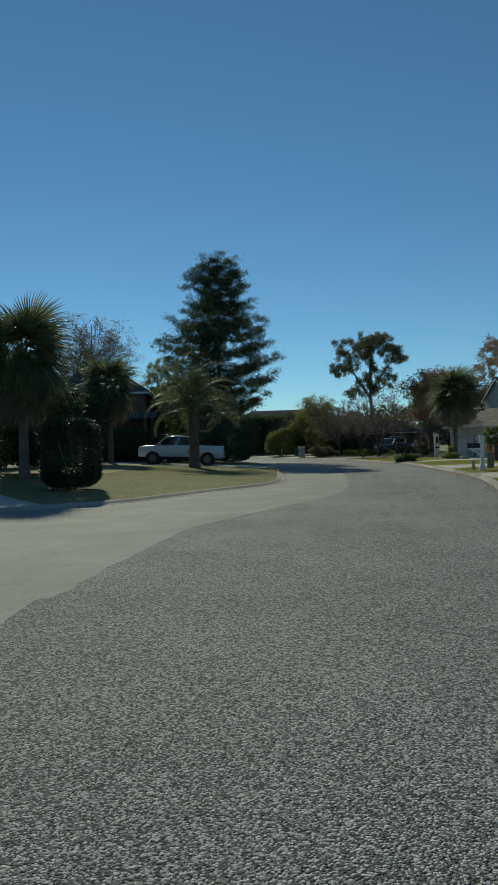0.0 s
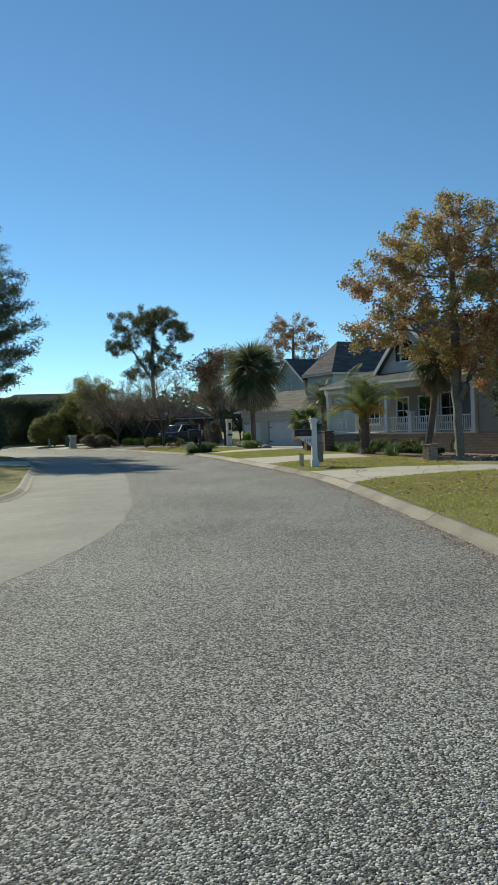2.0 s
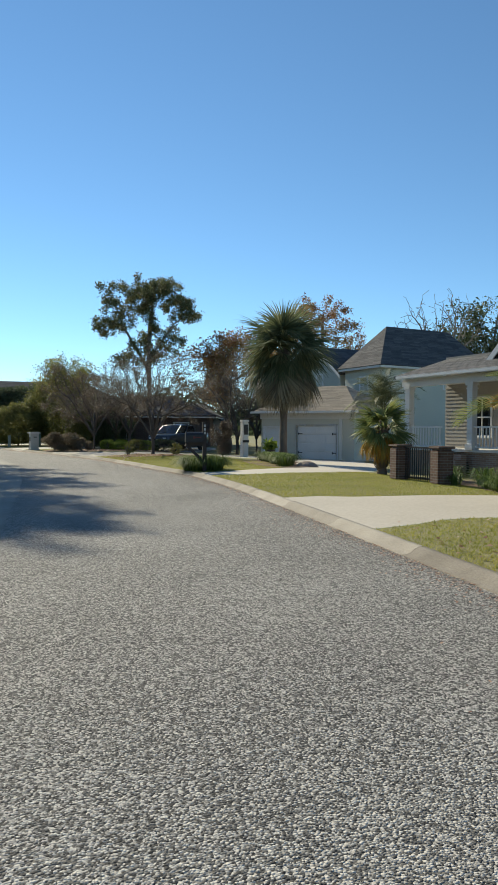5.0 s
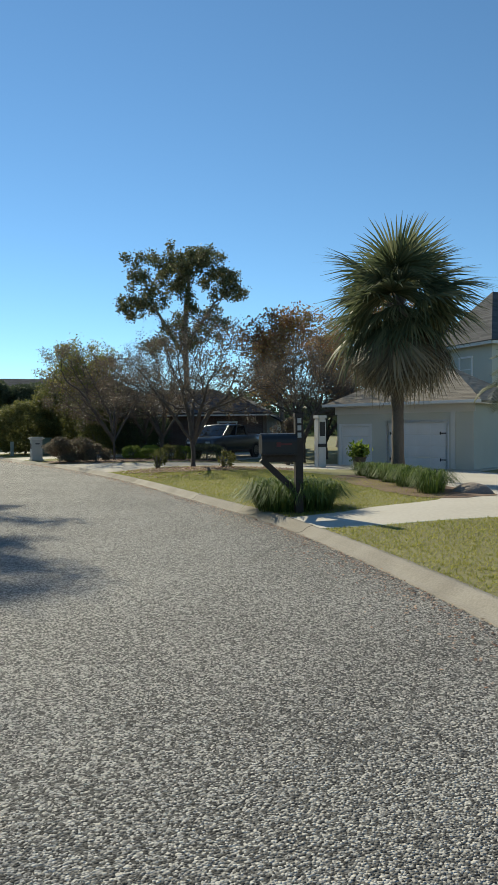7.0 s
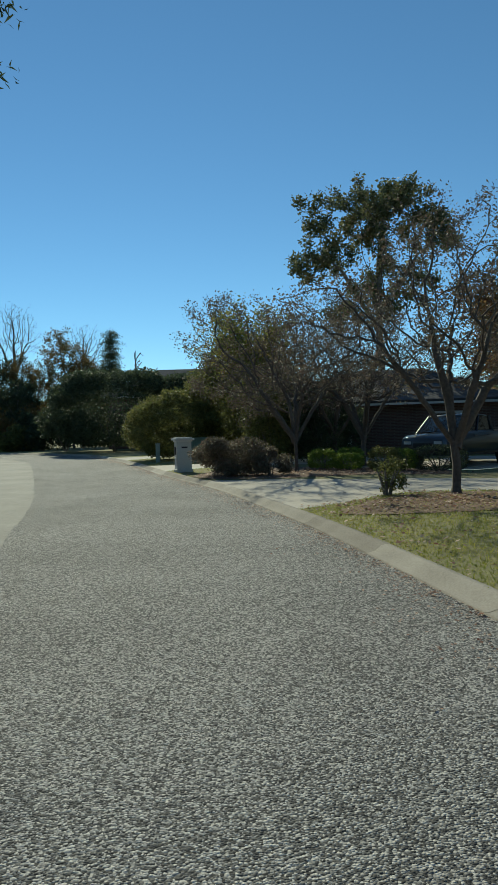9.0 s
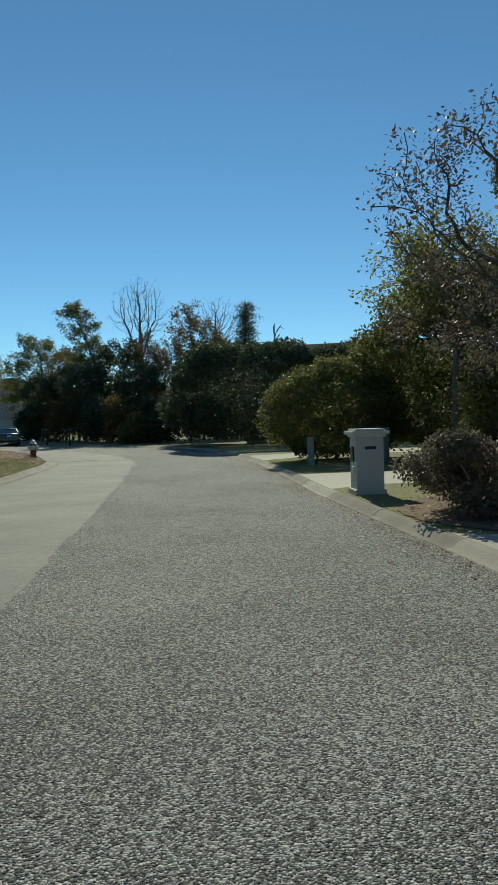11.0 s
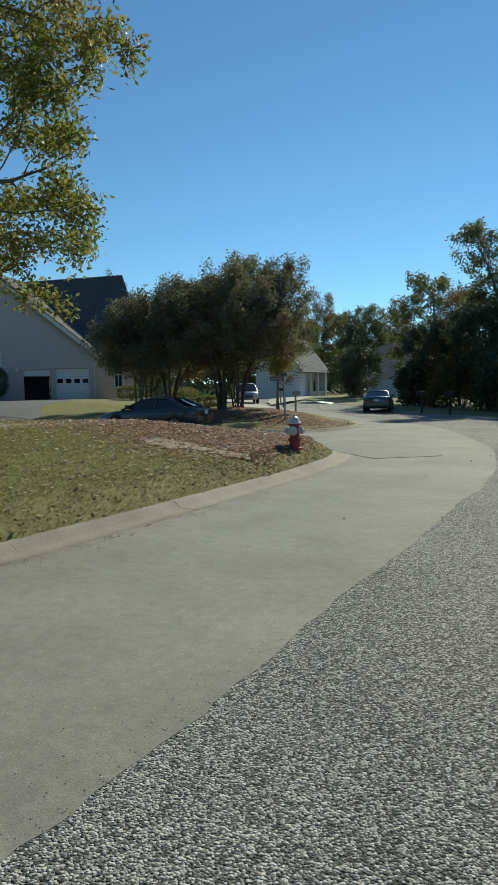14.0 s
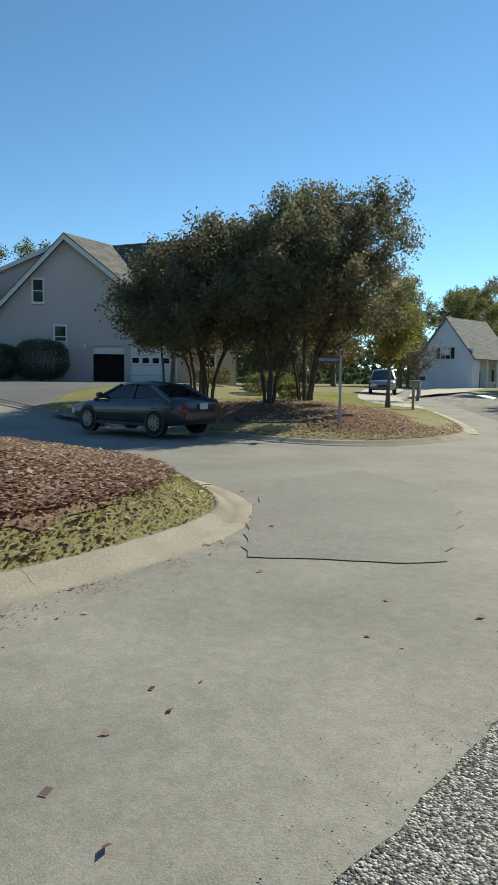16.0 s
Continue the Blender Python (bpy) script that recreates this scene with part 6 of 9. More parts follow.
def window(parent, m, w, h, grid_rows=2, grid_cols=1, trim="white", name="window", sill=True, arch=False):
    """A window in a wall face at y = 0 of m, its foot at z = 0: frame, sill, glazing bars and panes."""
    bm = boxes((-w / 2 - 0.09, -0.05, 0, -w / 2, 0.08, h), (w / 2, -0.05, 0, w / 2 + 0.09, 0.08, h), (-w / 2 - 0.09, -0.05, -0.06, w / 2 + 0.09, 0.08, 0))
    if not arch:
        box(bm, -w / 2 - 0.12, -0.06, h, w / 2 + 0.12, 0.08, h + 0.11)
    else:
        k = 12
        for i in range(k):
            a0, a1 = math.pi * i / k, math.pi * (i + 1) / k
            q = [((w / 2 + e) * math.cos(a), y, h + (w / 2 + e) * math.sin(a)) for y in (-0.05, 0.08) for a, e in ((a0, 0), (a1, 0), (a1, 0.09), (a0, 0.09))]
            v = [bm.verts.new(p) for p in q]
            for f in ((0, 1, 2, 3), (7, 6, 5, 4), (0, 4, 5, 1), (3, 2, 6, 7)):
                bm.faces.new([v[j] for j in f])
    for r in range(1, grid_rows):
        box(bm, -w / 2, -0.015, h * r / grid_rows - 0.025, w / 2, 0.05, h * r / grid_rows + 0.025)
    for c in range(1, grid_cols):
        box(bm, -w / 2 + w * c / grid_cols - 0.015, -0.01, 0, -w / 2 + w * c / grid_cols + 0.015, 0.04, h)
    ob = child(name, mesh_of(name, bm, trim), parent, m)
    pane = boxes((-w / 2, 0.03, 0, w / 2, 0.05, h))
    if arch:
        c = pane.verts.new((0, 0.03, h))
        rim = [pane.verts.new((w / 2 * math.cos(math.pi * i / 12), 0.03, h + w / 2 * math.sin(math.pi * i / 12))) for i in range(13)]
        for a, b in zip(rim, rim[1:]):
            pane.faces.new((c, a, b))
    part("pane", pane, "glass", ob)
    if sill:
        part("sill", boxes((-w / 2 - 0.12, -0.10, -0.12, w / 2 + 0.12, 0.02, -0.06), bevel=0.008), trim, ob)
    return ob


def shutters(parent, m, w, h):
    for s in (-1, 1):
        bm = boxes((-0.2, -0.045, 0, 0.2, 0, h))
        for k in range(int(h / 0.09)):
            box(bm, -0.16, -0.06, 0.05 + k * 0.09, 0.16, -0.045, 0.10 + k * 0.09)
        child("shutter", mesh_of("shutter", bm, "shutter"), parent, m @ Matrix.Translation((s * (w / 2 + 0.31), 0, 0)))


def garage_door(parent, m, w, h, rows=4, cols=4, glazed=None, material="white", trim="white", open_part=0.0, name="garage_door"):
    """A sectional door, foot centre at m: frame, each section panel, and a glazed row."""
    ob = child(name, mesh_of(name, boxes((-w / 2 - 0.14, -0.06, 0, -w / 2, 0.1, h + 0.14), (w / 2, -0.06, 0, w / 2 + 0.14, 0.1, h + 0.14), (-w / 2, -0.06, h, w / 2, 0.1, h + 0.14)), trim), parent, m)
    for r in range(rows):
        if r < rows * open_part:
            continue
        z0, z1 = h * r / rows, h * (r + 1) / rows
        bm = boxes((-w / 2, 0.04, z0 + 0.006, w / 2, 0.09, z1 - 0.006))
        for c in range(cols):
            a, b = -w / 2 + w * c / cols, -w / 2 + w * (c + 1) / cols
            if r == glazed:
                continue
            box(bm, a + 0.07, 0.025, z0 + 0.08, b - 0.07, 0.045, z1 - 0.08, bevel=0.012)
        p = part("panel", bm, material, ob)
        if r == glazed:
            for c in range(cols):
                a, b = -w / 2 + w * c / cols, -w / 2 + w * (c + 1) / cols
                part("pane", boxes((a + 0.1, 0.03, z0 + 0.14, b - 0.1, 0.042, z1 - 0.14)), "glass", p)
    if open_part:
        part("dark_opening", boxes((-w / 2, 0.6, 0, w / 2, 0.65, h)), "dark", ob, "dark open garage inside")
    return ob


def rail(parent, x0, x1, z, y=0.0, high=0.9):
    """A white porch rail with square balusters."""
    ob = part("porch_rail", boxes((x0, y - 0.04, z + high - 0.06, x1, y + 0.05, z + high), (x0, y - 0.03, z + 0.08, x1, y + 0.03, z + 0.14)), "white", parent)
    me = mesh_of("baluster", boxes((-0.02, -0.02, 0, 0.02, 0.02, high - 0.2)), "white")
    n = int((x1 - x0) / 0.15)
    for i in range(n):
        child("baluster", me, ob, Matrix.Translation((x0 + (i + 0.5) * (x1 - x0) / n, y, z + 0.14)))
    return ob


def post(parent, x, z0, z1, w=0.24, y=0.0, name="porch_post", paint="white"):
    h = w / 2
    bm = boxes((x - h, y - h, z0, x + h, y + h, z1), (x - h - 0.05, y - h - 0.05, z0, x + h + 0.05, y + h + 0.05, z0 + 0.22),
               (x - h - 0.05, y - h - 0.05, z1 - 0.16, x + h + 0.05, y + h + 0.05, z1), (x - h - 0.03, y - h - 0.03, z1 - 0.3, x + h + 0.03, y + h + 0.03, z1 - 0.26))
    return part(name, bm, paint, parent)


def porch_house():
    h = thing("porch_house", pose(22.58, 43.5, 0, 0, 0, -79.6), "two-storey pale house with a white railed porch on a brick base", "house")
    f = 0.95
    # brick base with arched openings
    bm = bmesh.new()
    x, arches = -10.3, ((-6.9, 0.45), (-3.4, 0.45), (-1.0, 0.5), (1.5, 0.5))
    for cx, r in arches:
        box(bm, x, 0, -0.5, cx - r, 0.24, f - 0.08)
        for k in range(12):
            a, b = cx - r + 2 * r * k / 12, cx - r + 2 * r * (k + 1) / 12
            u = ((a + b) / 2 - cx) / r
            box(bm, a, 0, 0.22 + r * math.sqrt(max(0.02, 1 - u * u)), b, 0.24, f - 0.08)
        x = cx + r
    box(bm, x, 0, -0.5, 9.0, 0.24, f - 0.08)
    box(bm, 8.76, 0.24, -0.5, 9.0, 10, f - 0.08)
    base = part("brick_base", bm, "brick", h, "red-brown brick base with arched vents")
    for cx, r in arches:
        for k in range(9):
            part("vent_slat", boxes((cx - r, 0.12, -0.22 + k * 0.1, cx + r, 0.2, -0.175 + k * 0.1)), "galv", base)
        part("vent_back", boxes((cx - r - 0.1, 0.5, -0.5, cx + r + 0.1, 0.55, f - 0.1)), "dark", base)
        ring = bmesh.new()
        for k in range(13):
            a = math.pi * (k + 0.5) / 13
            bmesh.ops.create_cube(ring, size=1, matrix=Matrix.Translation((cx + (r + 0.06) * math.cos(a), -0.004, 0.22 + (r + 0.06) * math.sin(a))) @ pose(0, 0, 0, 0, 90 - math.degrees(a), 0) @ Matrix.Diagonal((0.10, 0.02, 0.2, 1)))
        part("brick_arch", ring, "brick", base)
    part("porch_floor", boxes((-10.4, -0.12, f - 0.08, 2.95, 2.5, f)), "trim", h)
    for x in (-9.9, -6.4, -4.0, 0.0, 2.75):
        post(h, x, f, 3.55, 0.26)
    part("newel", boxes((-2.1, -0.15, f, -1.8, 0.15, f + 1.1), (-2.16, -0.21, f + 1.1, -1.74, 0.21, f + 1.2), bevel=0.01), "white", h)
    for a, b in ((-9.75, -8.0), (-6.25, -4.15), (-3.85, -2.12), (-1.78, -0.15), (0.15, 2.6)):
        rail(h, a, b, f)
    steps = bmesh.new()
    for k in range(6):
        box(steps, -7.9, -0.15 - 0.28 * (k + 1), -0.5, -6.5, -0.15 - 0.28 * k, f - 0.18 * (k + 1))
    part("steps", steps, "brick", h, "brick steps up to the porch")
    part("beam", boxes((-10.2, -0.16, 3.5, 2.95, 0.16, 3.82)), "white", h)
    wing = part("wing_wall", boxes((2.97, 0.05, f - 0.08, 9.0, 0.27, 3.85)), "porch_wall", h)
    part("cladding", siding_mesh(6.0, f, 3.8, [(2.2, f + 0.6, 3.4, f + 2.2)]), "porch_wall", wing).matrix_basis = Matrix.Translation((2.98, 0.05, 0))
    window(h, Matrix.Translation((5.78, 0.0, f + 0.6)), 1.1, 1.5, 2, 2)
    part("porch_ceiling", boxes((-10.2, 0.16, 3.7, 2.95, 2.5, 3.76)), "trim", h)
    part("gutter", boxes((-10.1, -0.62, 3.80, 9.4, -0.48, 3.94), bevel=0.02), "white", h)
    doors = [(0.9 + 10.3, f, 1.9 + 10.3, f + 2.1)]
    wins = [(-8.2, 1.0, 1.5), (-5.4, 1.0, 1.5), (-1.4, 1.3, 1.6), (-3.4, 1.0, 1.5)]
    holes = doors + [(x + 10.3 - w / 2, f + 0.55, x + 10.3 + w / 2, f + 0.55 + hh) for x, w, hh in wins]
    at = Matrix.Translation((-10.3, 2.4, 0))
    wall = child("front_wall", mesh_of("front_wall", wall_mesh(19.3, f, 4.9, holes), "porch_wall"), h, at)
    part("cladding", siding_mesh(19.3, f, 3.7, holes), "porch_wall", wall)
    for x, w, hh in wins:
        window(h, Matrix.Translation((x, 2.4, f + 0.55)), w, hh, 2, 2)
        part("dark_room", boxes((x - w, 3.2, f, x + w, 3.25, f + 2.4)), "dark", h)
    door = part("front_door", boxes((0.9, 2.46, f, 1.9, 2.52, f + 2.1), (1.0, 2.44, f + 0.2, 1.35, 2.46, f + 0.9), (1.45, 2.44, f + 0.2, 1.8, 2.46, f + 0.9), bevel=0.01), "bronze", h)
    part("door_handle", lathe([(0.02, 0), (0.035, 0.02), (0.035, 0.05), (0.02, 0.07)], 10, "y", centre=(1.78, 2.38, f + 1.0)), "galv", door)
    part("door_frame", boxes((0.78, 2.37, f, 0.9, 2.5, f + 2.2), (1.9, 2.37, f, 2.02, 2.5, f + 2.2), (0.78, 2.37, f + 2.1, 2.02, 2.5, f + 2.22)), "white", h)
    for x, w, y0, y1 in ((9.0 - 0.22, 0.22, 2.6, 12.0), (-6.4, 0.22, 4.2, 12.0)):
        part("side_wall", boxes((x, y0, f - 0.1, x + w, y1, 4.8)), "siding", h)
    # roofs
    roof_face(h, [(-10.2, -0.6, 3.92), (9.5, -0.6, 3.92), (9.5, 1.5, 4.55), (-10.2, 1.5, 4.55)], "shingle", "porch_roof")
    roof_face(h, [(-10.2, 1.5, 4.55), (-6.5, 1.5, 4.55), (-6.5, 2.9, 4.97), (-10.2, 2.9, 4.97)], "shingle_mid", "porch_roof")
    roof_face(h, [(-6.5, 4.4, 4.4), (-10.2, 4.4, 4.4), (-10.2, 2.9, 4.97), (-6.5, 2.9, 4.97)], "shingle_mid", "porch_roof")
    part("end_wall", boxes((-10.3, 2.6, f - 0.1, -10.1, 4.2, 4.3), (-10.1, 4.0, f - 0.1, -6.4, 4.2, 4.3)), "siding", h)
    roof_face(h, [(-6.7, 1.5, 4.55), (9.5, 1.5, 4.55), (9.5, 7.2, 8.2), (-6.7, 7.2, 8.2)], "shingle_mid")
    roof_face(h, [(9.5, 13.0, 4.55), (-6.7, 13.0, 4.55), (-6.7, 7.2, 8.2), (9.5, 7.2, 8.2)], "shingle_mid")
    for x in (9.0 - 0.2, -6.4):
        bm = bmesh.new()
        v = [bm.verts.new(p) for p in ((x, 1.6, 4.4), (x, 12.9, 4.4), (x, 7.2, 8.05), (x + 0.2, 1.6, 4.4), (x + 0.2, 12.9, 4.4), (x + 0.2, 7.2, 8.05))]
        for q in ((0, 1, 2), (5, 4, 3), (0, 3, 4, 1), (1, 4, 5, 2), (2, 5, 3, 0)):
            bm.faces.new([v[i] for i in q])
        part("gable_end", bm, "siding", h)
    # front gable with the arched window
    for cx, hw, pz, shift in ((-3.5, 3.05, 7.5, -0.25), (4.6, 2.62, 7.3, 0.2)):
        z0 = 4.5
        gm = Matrix.Translation((cx - hw, 1.5, 0))
        g = child("front_gable", mesh_of("front_gable", wall_mesh(2 * hw, 4.3, z0, (), 0.2, (hw, pz)), "siding"), h, gm)
        part("cladding", siding_mesh(2 * hw, 4.4, z0, [(hw + shift - 0.64, 5.12, hw + shift + 0.64, 6.5)], 0.17, (hw, pz)), "siding", g)
        window(h, Matrix.Translation((cx + shift, 1.44, 5.2)), 1.1, 0.7, 1, 1, "white", arch=True)
        shutters(h, Matrix.Translation((cx + shift, 1.48, 5.2)), 1.1, 1.0)
        for s in (-1, 1):
            e = 0.45
            roof_face(h, [(cx + s * (hw + e), 1.05, z0 - e * (pz - z0) / hw + 0.12), (cx + s * (hw + e), 6.2, z0 - e * (pz - z0) / hw + 0.12), (cx, 6.2, pz + 0.14), (cx, 1.05, pz + 0.14)], "shingle_mid", "gable_roof")
            d = Vector((s * (hw + e), 0, z0 - e * (pz - z0) / hw - pz))
            bm = bmesh.new()
            a, b = Vector((cx, 1.03, pz + 0.1)), Vector((cx, 1.03, pz + 0.1)) + d
            q = [a, b, b - Vector((0, 0, 0.3)), a - Vector((0, 0, 0.3))]
            v = [bm.verts.new(p) for p in q] + [bm.verts.new(p + Vector((0, 0.06, 0))) for p in q]
            for fidx in ((0, 1, 2, 3), (7, 6, 5, 4), (0, 4, 5, 1), (3, 2, 6, 7), (1, 5, 6, 2), (0, 3, 7, 4)):
                bm.faces.new([v[i] for i in fidx])
            part("rake_board", bm, "white", h)


porch_house()


def hip_block(parent, x0, x1, y0, y1, z0, eave, top, wall="stucco", over=0.45, roofing="shingle", lit=None):
    """A box of walls under a hipped roof whose ridge runs along the longer side."""
    for b in ((x0, y0, z0, x1, y0 + 0.2, eave), (x0, y1 - 0.2, z0, x1, y1, eave), (x0, y0 + 0.2, z0, x0 + 0.2, y1 - 0.2, eave), (x1 - 0.2, y0 + 0.2, z0, x1, y1 - 0.2, eave)):
        part("wall", boxes(b), wall, parent)
    part("fascia", boxes((x0 - over, y0 - over, eave - 0.22, x1 + over, y0 - over + 0.05, eave), (x0 - over, y1 + over - 0.05, eave - 0.22, x1 + over, y1 + over, eave),
                         (x0 - over, y0 - over, eave - 0.22, x0 - over + 0.05, y1 + over, eave), (x1 + over - 0.05, y0 - over, eave - 0.22, x1 + over, y1 + over, eave)), "trim", parent)
    part("soffit", boxes((x0 - over + 0.05, y0 - over + 0.05, eave - 0.05, x1 + over - 0.05, y1 + over - 0.05, eave - 0.02)), "trim", parent)
    a, b, c, d = x0 - over - 0.05, x1 + over + 0.05, y0 - over - 0.05, y1 + over + 0.05
    k = min(b - a, d - c) / 2
    if b - a > d - c:
        r0, r1 = ((a + k, (c + d) / 2, top), (b - k, (c + d) / 2, top))
        roof_face(parent, [(a, c, eave), (b, c, eave), r1, r0], roofing)
        roof_face(parent, [(b, d, eave), (a, d, eave), r0, r1], roofing)
        roof_face(parent, [(b, c, eave), (b, d, eave), r1], roofing)
        roof_face(parent, [(a, d, eave), (a, c, eave), r0], roofing)
    else:
        r0, r1 = (((a + b) / 2, c + k, top), ((a + b) / 2, d - k, top))
        roof_face(parent, [(b, c, eave), (b, d, eave), r1, r0], roofing)
        roof_face(parent, [(a, d, eave), (a, c, eave), r0, r1], roofing)
        roof_face(parent, [(a, c, eave), (b, c, eave), r0], roofing)
        roof_face(parent, [(b, d, eave), (a, d, eave), r1], roofing)


def garage_house():
    h = thing("garage_wing", pose(25.3, 70.2, 0, 0, 0, -53.9), "low sage stucco garage wing with two white garage doors", "garage")
    g = -0.35
    part("slab", boxes((-6.3, -0.05, g - 0.3, 1.6, 6, g + 0.05)), "drive", h)
    doors = [(-3.15, -0.05, 2.3), (-5.95, -4.25, 2.15)]
    holes = [(a + 6.2, g, b + 6.2, g + t) for a, b, t in doors]
    child("front_wall", mesh_of("front_wall", wall_mesh(7.5, g, 2.85, holes), "stucco"), h, Matrix.Translation((-6.2, 0, 0)))
    part("side_wall", boxes((1.1, 0.22, g, 1.3, 6.5, 2.85)), "stucco", h)
    part("side_wall", boxes((-6.2, 0.22, g, -6.0, 6.5, 2.85)), "stucco", h)
    garage_door(h, Matrix.Translation((-1.6, 0.06, g)), 3.1, 2.3, 4, 4)
    garage_door(h, Matrix.Translation((-5.1, 0.06, g)), 1.7, 2.15, 4, 2)
    for x in (-3.15, -0.45):
        for z in (0.45, 1.75):
            part("strap_hinge", boxes((x + 0.04, 0.06, g + z, x + 0.38, 0.085, g + z + 0.05), (x + 0.04, 0.055, g + z - 0.05, x + 0.1, 0.085, g + z + 0.1), bevel=0.006), "black", h, "black iron strap hinge")
    part("corner_trim", boxes((0.2, -0.08, g + 0.05, 0.42, 0.0, 2.5), bevel=0.01), "trim", h)
    part("frieze", boxes((-6.3, -0.06, 2.45, 1.4, 0.0, 2.85)), "trim", h)
    part("gutter", boxes((-6.75, -0.68, 2.84, 1.9, -0.55, 2.98), bevel=0.02), "white", h)
    roof_face(h, [(-6.75, -0.55, 2.95), (1.9, -0.55, 2.95), (-1.2, 3.4, 4.9), (-3.6, 3.4, 4.9)], "shingle_tan")
    roof_face(h, [(1.9, -0.55, 2.95), (1.9, 7.4, 2.95), (-1.2, 3.4, 4.9)], "shingle_tan")
    roof_face(h, [(-6.75, 7.4, 2.95), (-6.75, -0.55, 2.95), (-3.6, 3.4, 4.9)], "shingle_tan")
    m = thing("tall_house", pose(32.0, 76.3, 0, 0, 0, -79.6), "two-storey stucco house with dark hipped roof and a side gable", "house")
    hip_block(m, -5.0, -0.2, 0, 11.5, -0.6, 6.85, 10.35, "stucco")
    window(m, pose(-0.2, 2.6, 5.7, 0, 0, 90), 1.0, 0.55, 1, 1)
    window(m, pose(-0.2, 7.0, 5.2, 0, 0, 90), 1.0, 1.1, 2, 1)
    window(m, Matrix.Translation((-2.4, -0.02, 4.6)), 1.0, 1.4, 2, 1)
    child("gable_wall", mesh_of("gable_wall", wall_mesh(6.2, -0.6, 6.7, (), 0.2, (3.1, 8.95)), "stucco"), m, Matrix.Translation((-11.9, 0.0, 0)))
    part("side_wall", boxes((-11.9, 0.2, -0.6, -11.7, 6, 6.6), (-5.9, 0.2, -0.6, -5.7, 6, 6.6)), "stucco", m)
    roof_face(m, [(-5.35, -0.35, 6.5), (-5.35, 6.5, 6.5), (-8.8, 6.5, 9.1), (-8.8, -0.35, 9.1)], "shingle")
    roof_face(m, [(-12.25, 6.5, 6.5), (-12.25, -0.35, 6.5), (-8.8, -0.35, 9.1), (-8.8, 6.5, 9.1)], "shingle")
    for s in (-1, 1):
        bm = bmesh.new()
        a, b = Vector((-8.8, -0.37, 9.0)), Vector((-8.8 + s * 3.45, -0.37, 6.4))
        q = [a, b, b - Vector((0, 0, 0.28)), a - Vector((0, 0, 0.28))]
        v = [bm.verts.new(p) for p in q] + [bm.verts.new(p + Vector((0, 0.05, 0))) for p in q]
        for fi in ((0, 1, 2, 3), (7, 6, 5, 4), (0, 4, 5, 1), (3, 2, 6, 7), (1, 5, 6, 2), (0, 3, 7, 4)):
            bm.faces.new([v[i] for i in fi])
        part("rake_board", bm, "white", m)
    window(m, Matrix.Translation((-8.8, -0.02, 5.2)), 0.9, 1.4, 2, 1)
    part("roof_vent", lathe([(0.05, 0), (0.05, 0.35), (0.08, 0.36), (0.08, 0.42)], 10, centre=(-0.6, 5.0, 7.3)), "galv", m)


garage_house()


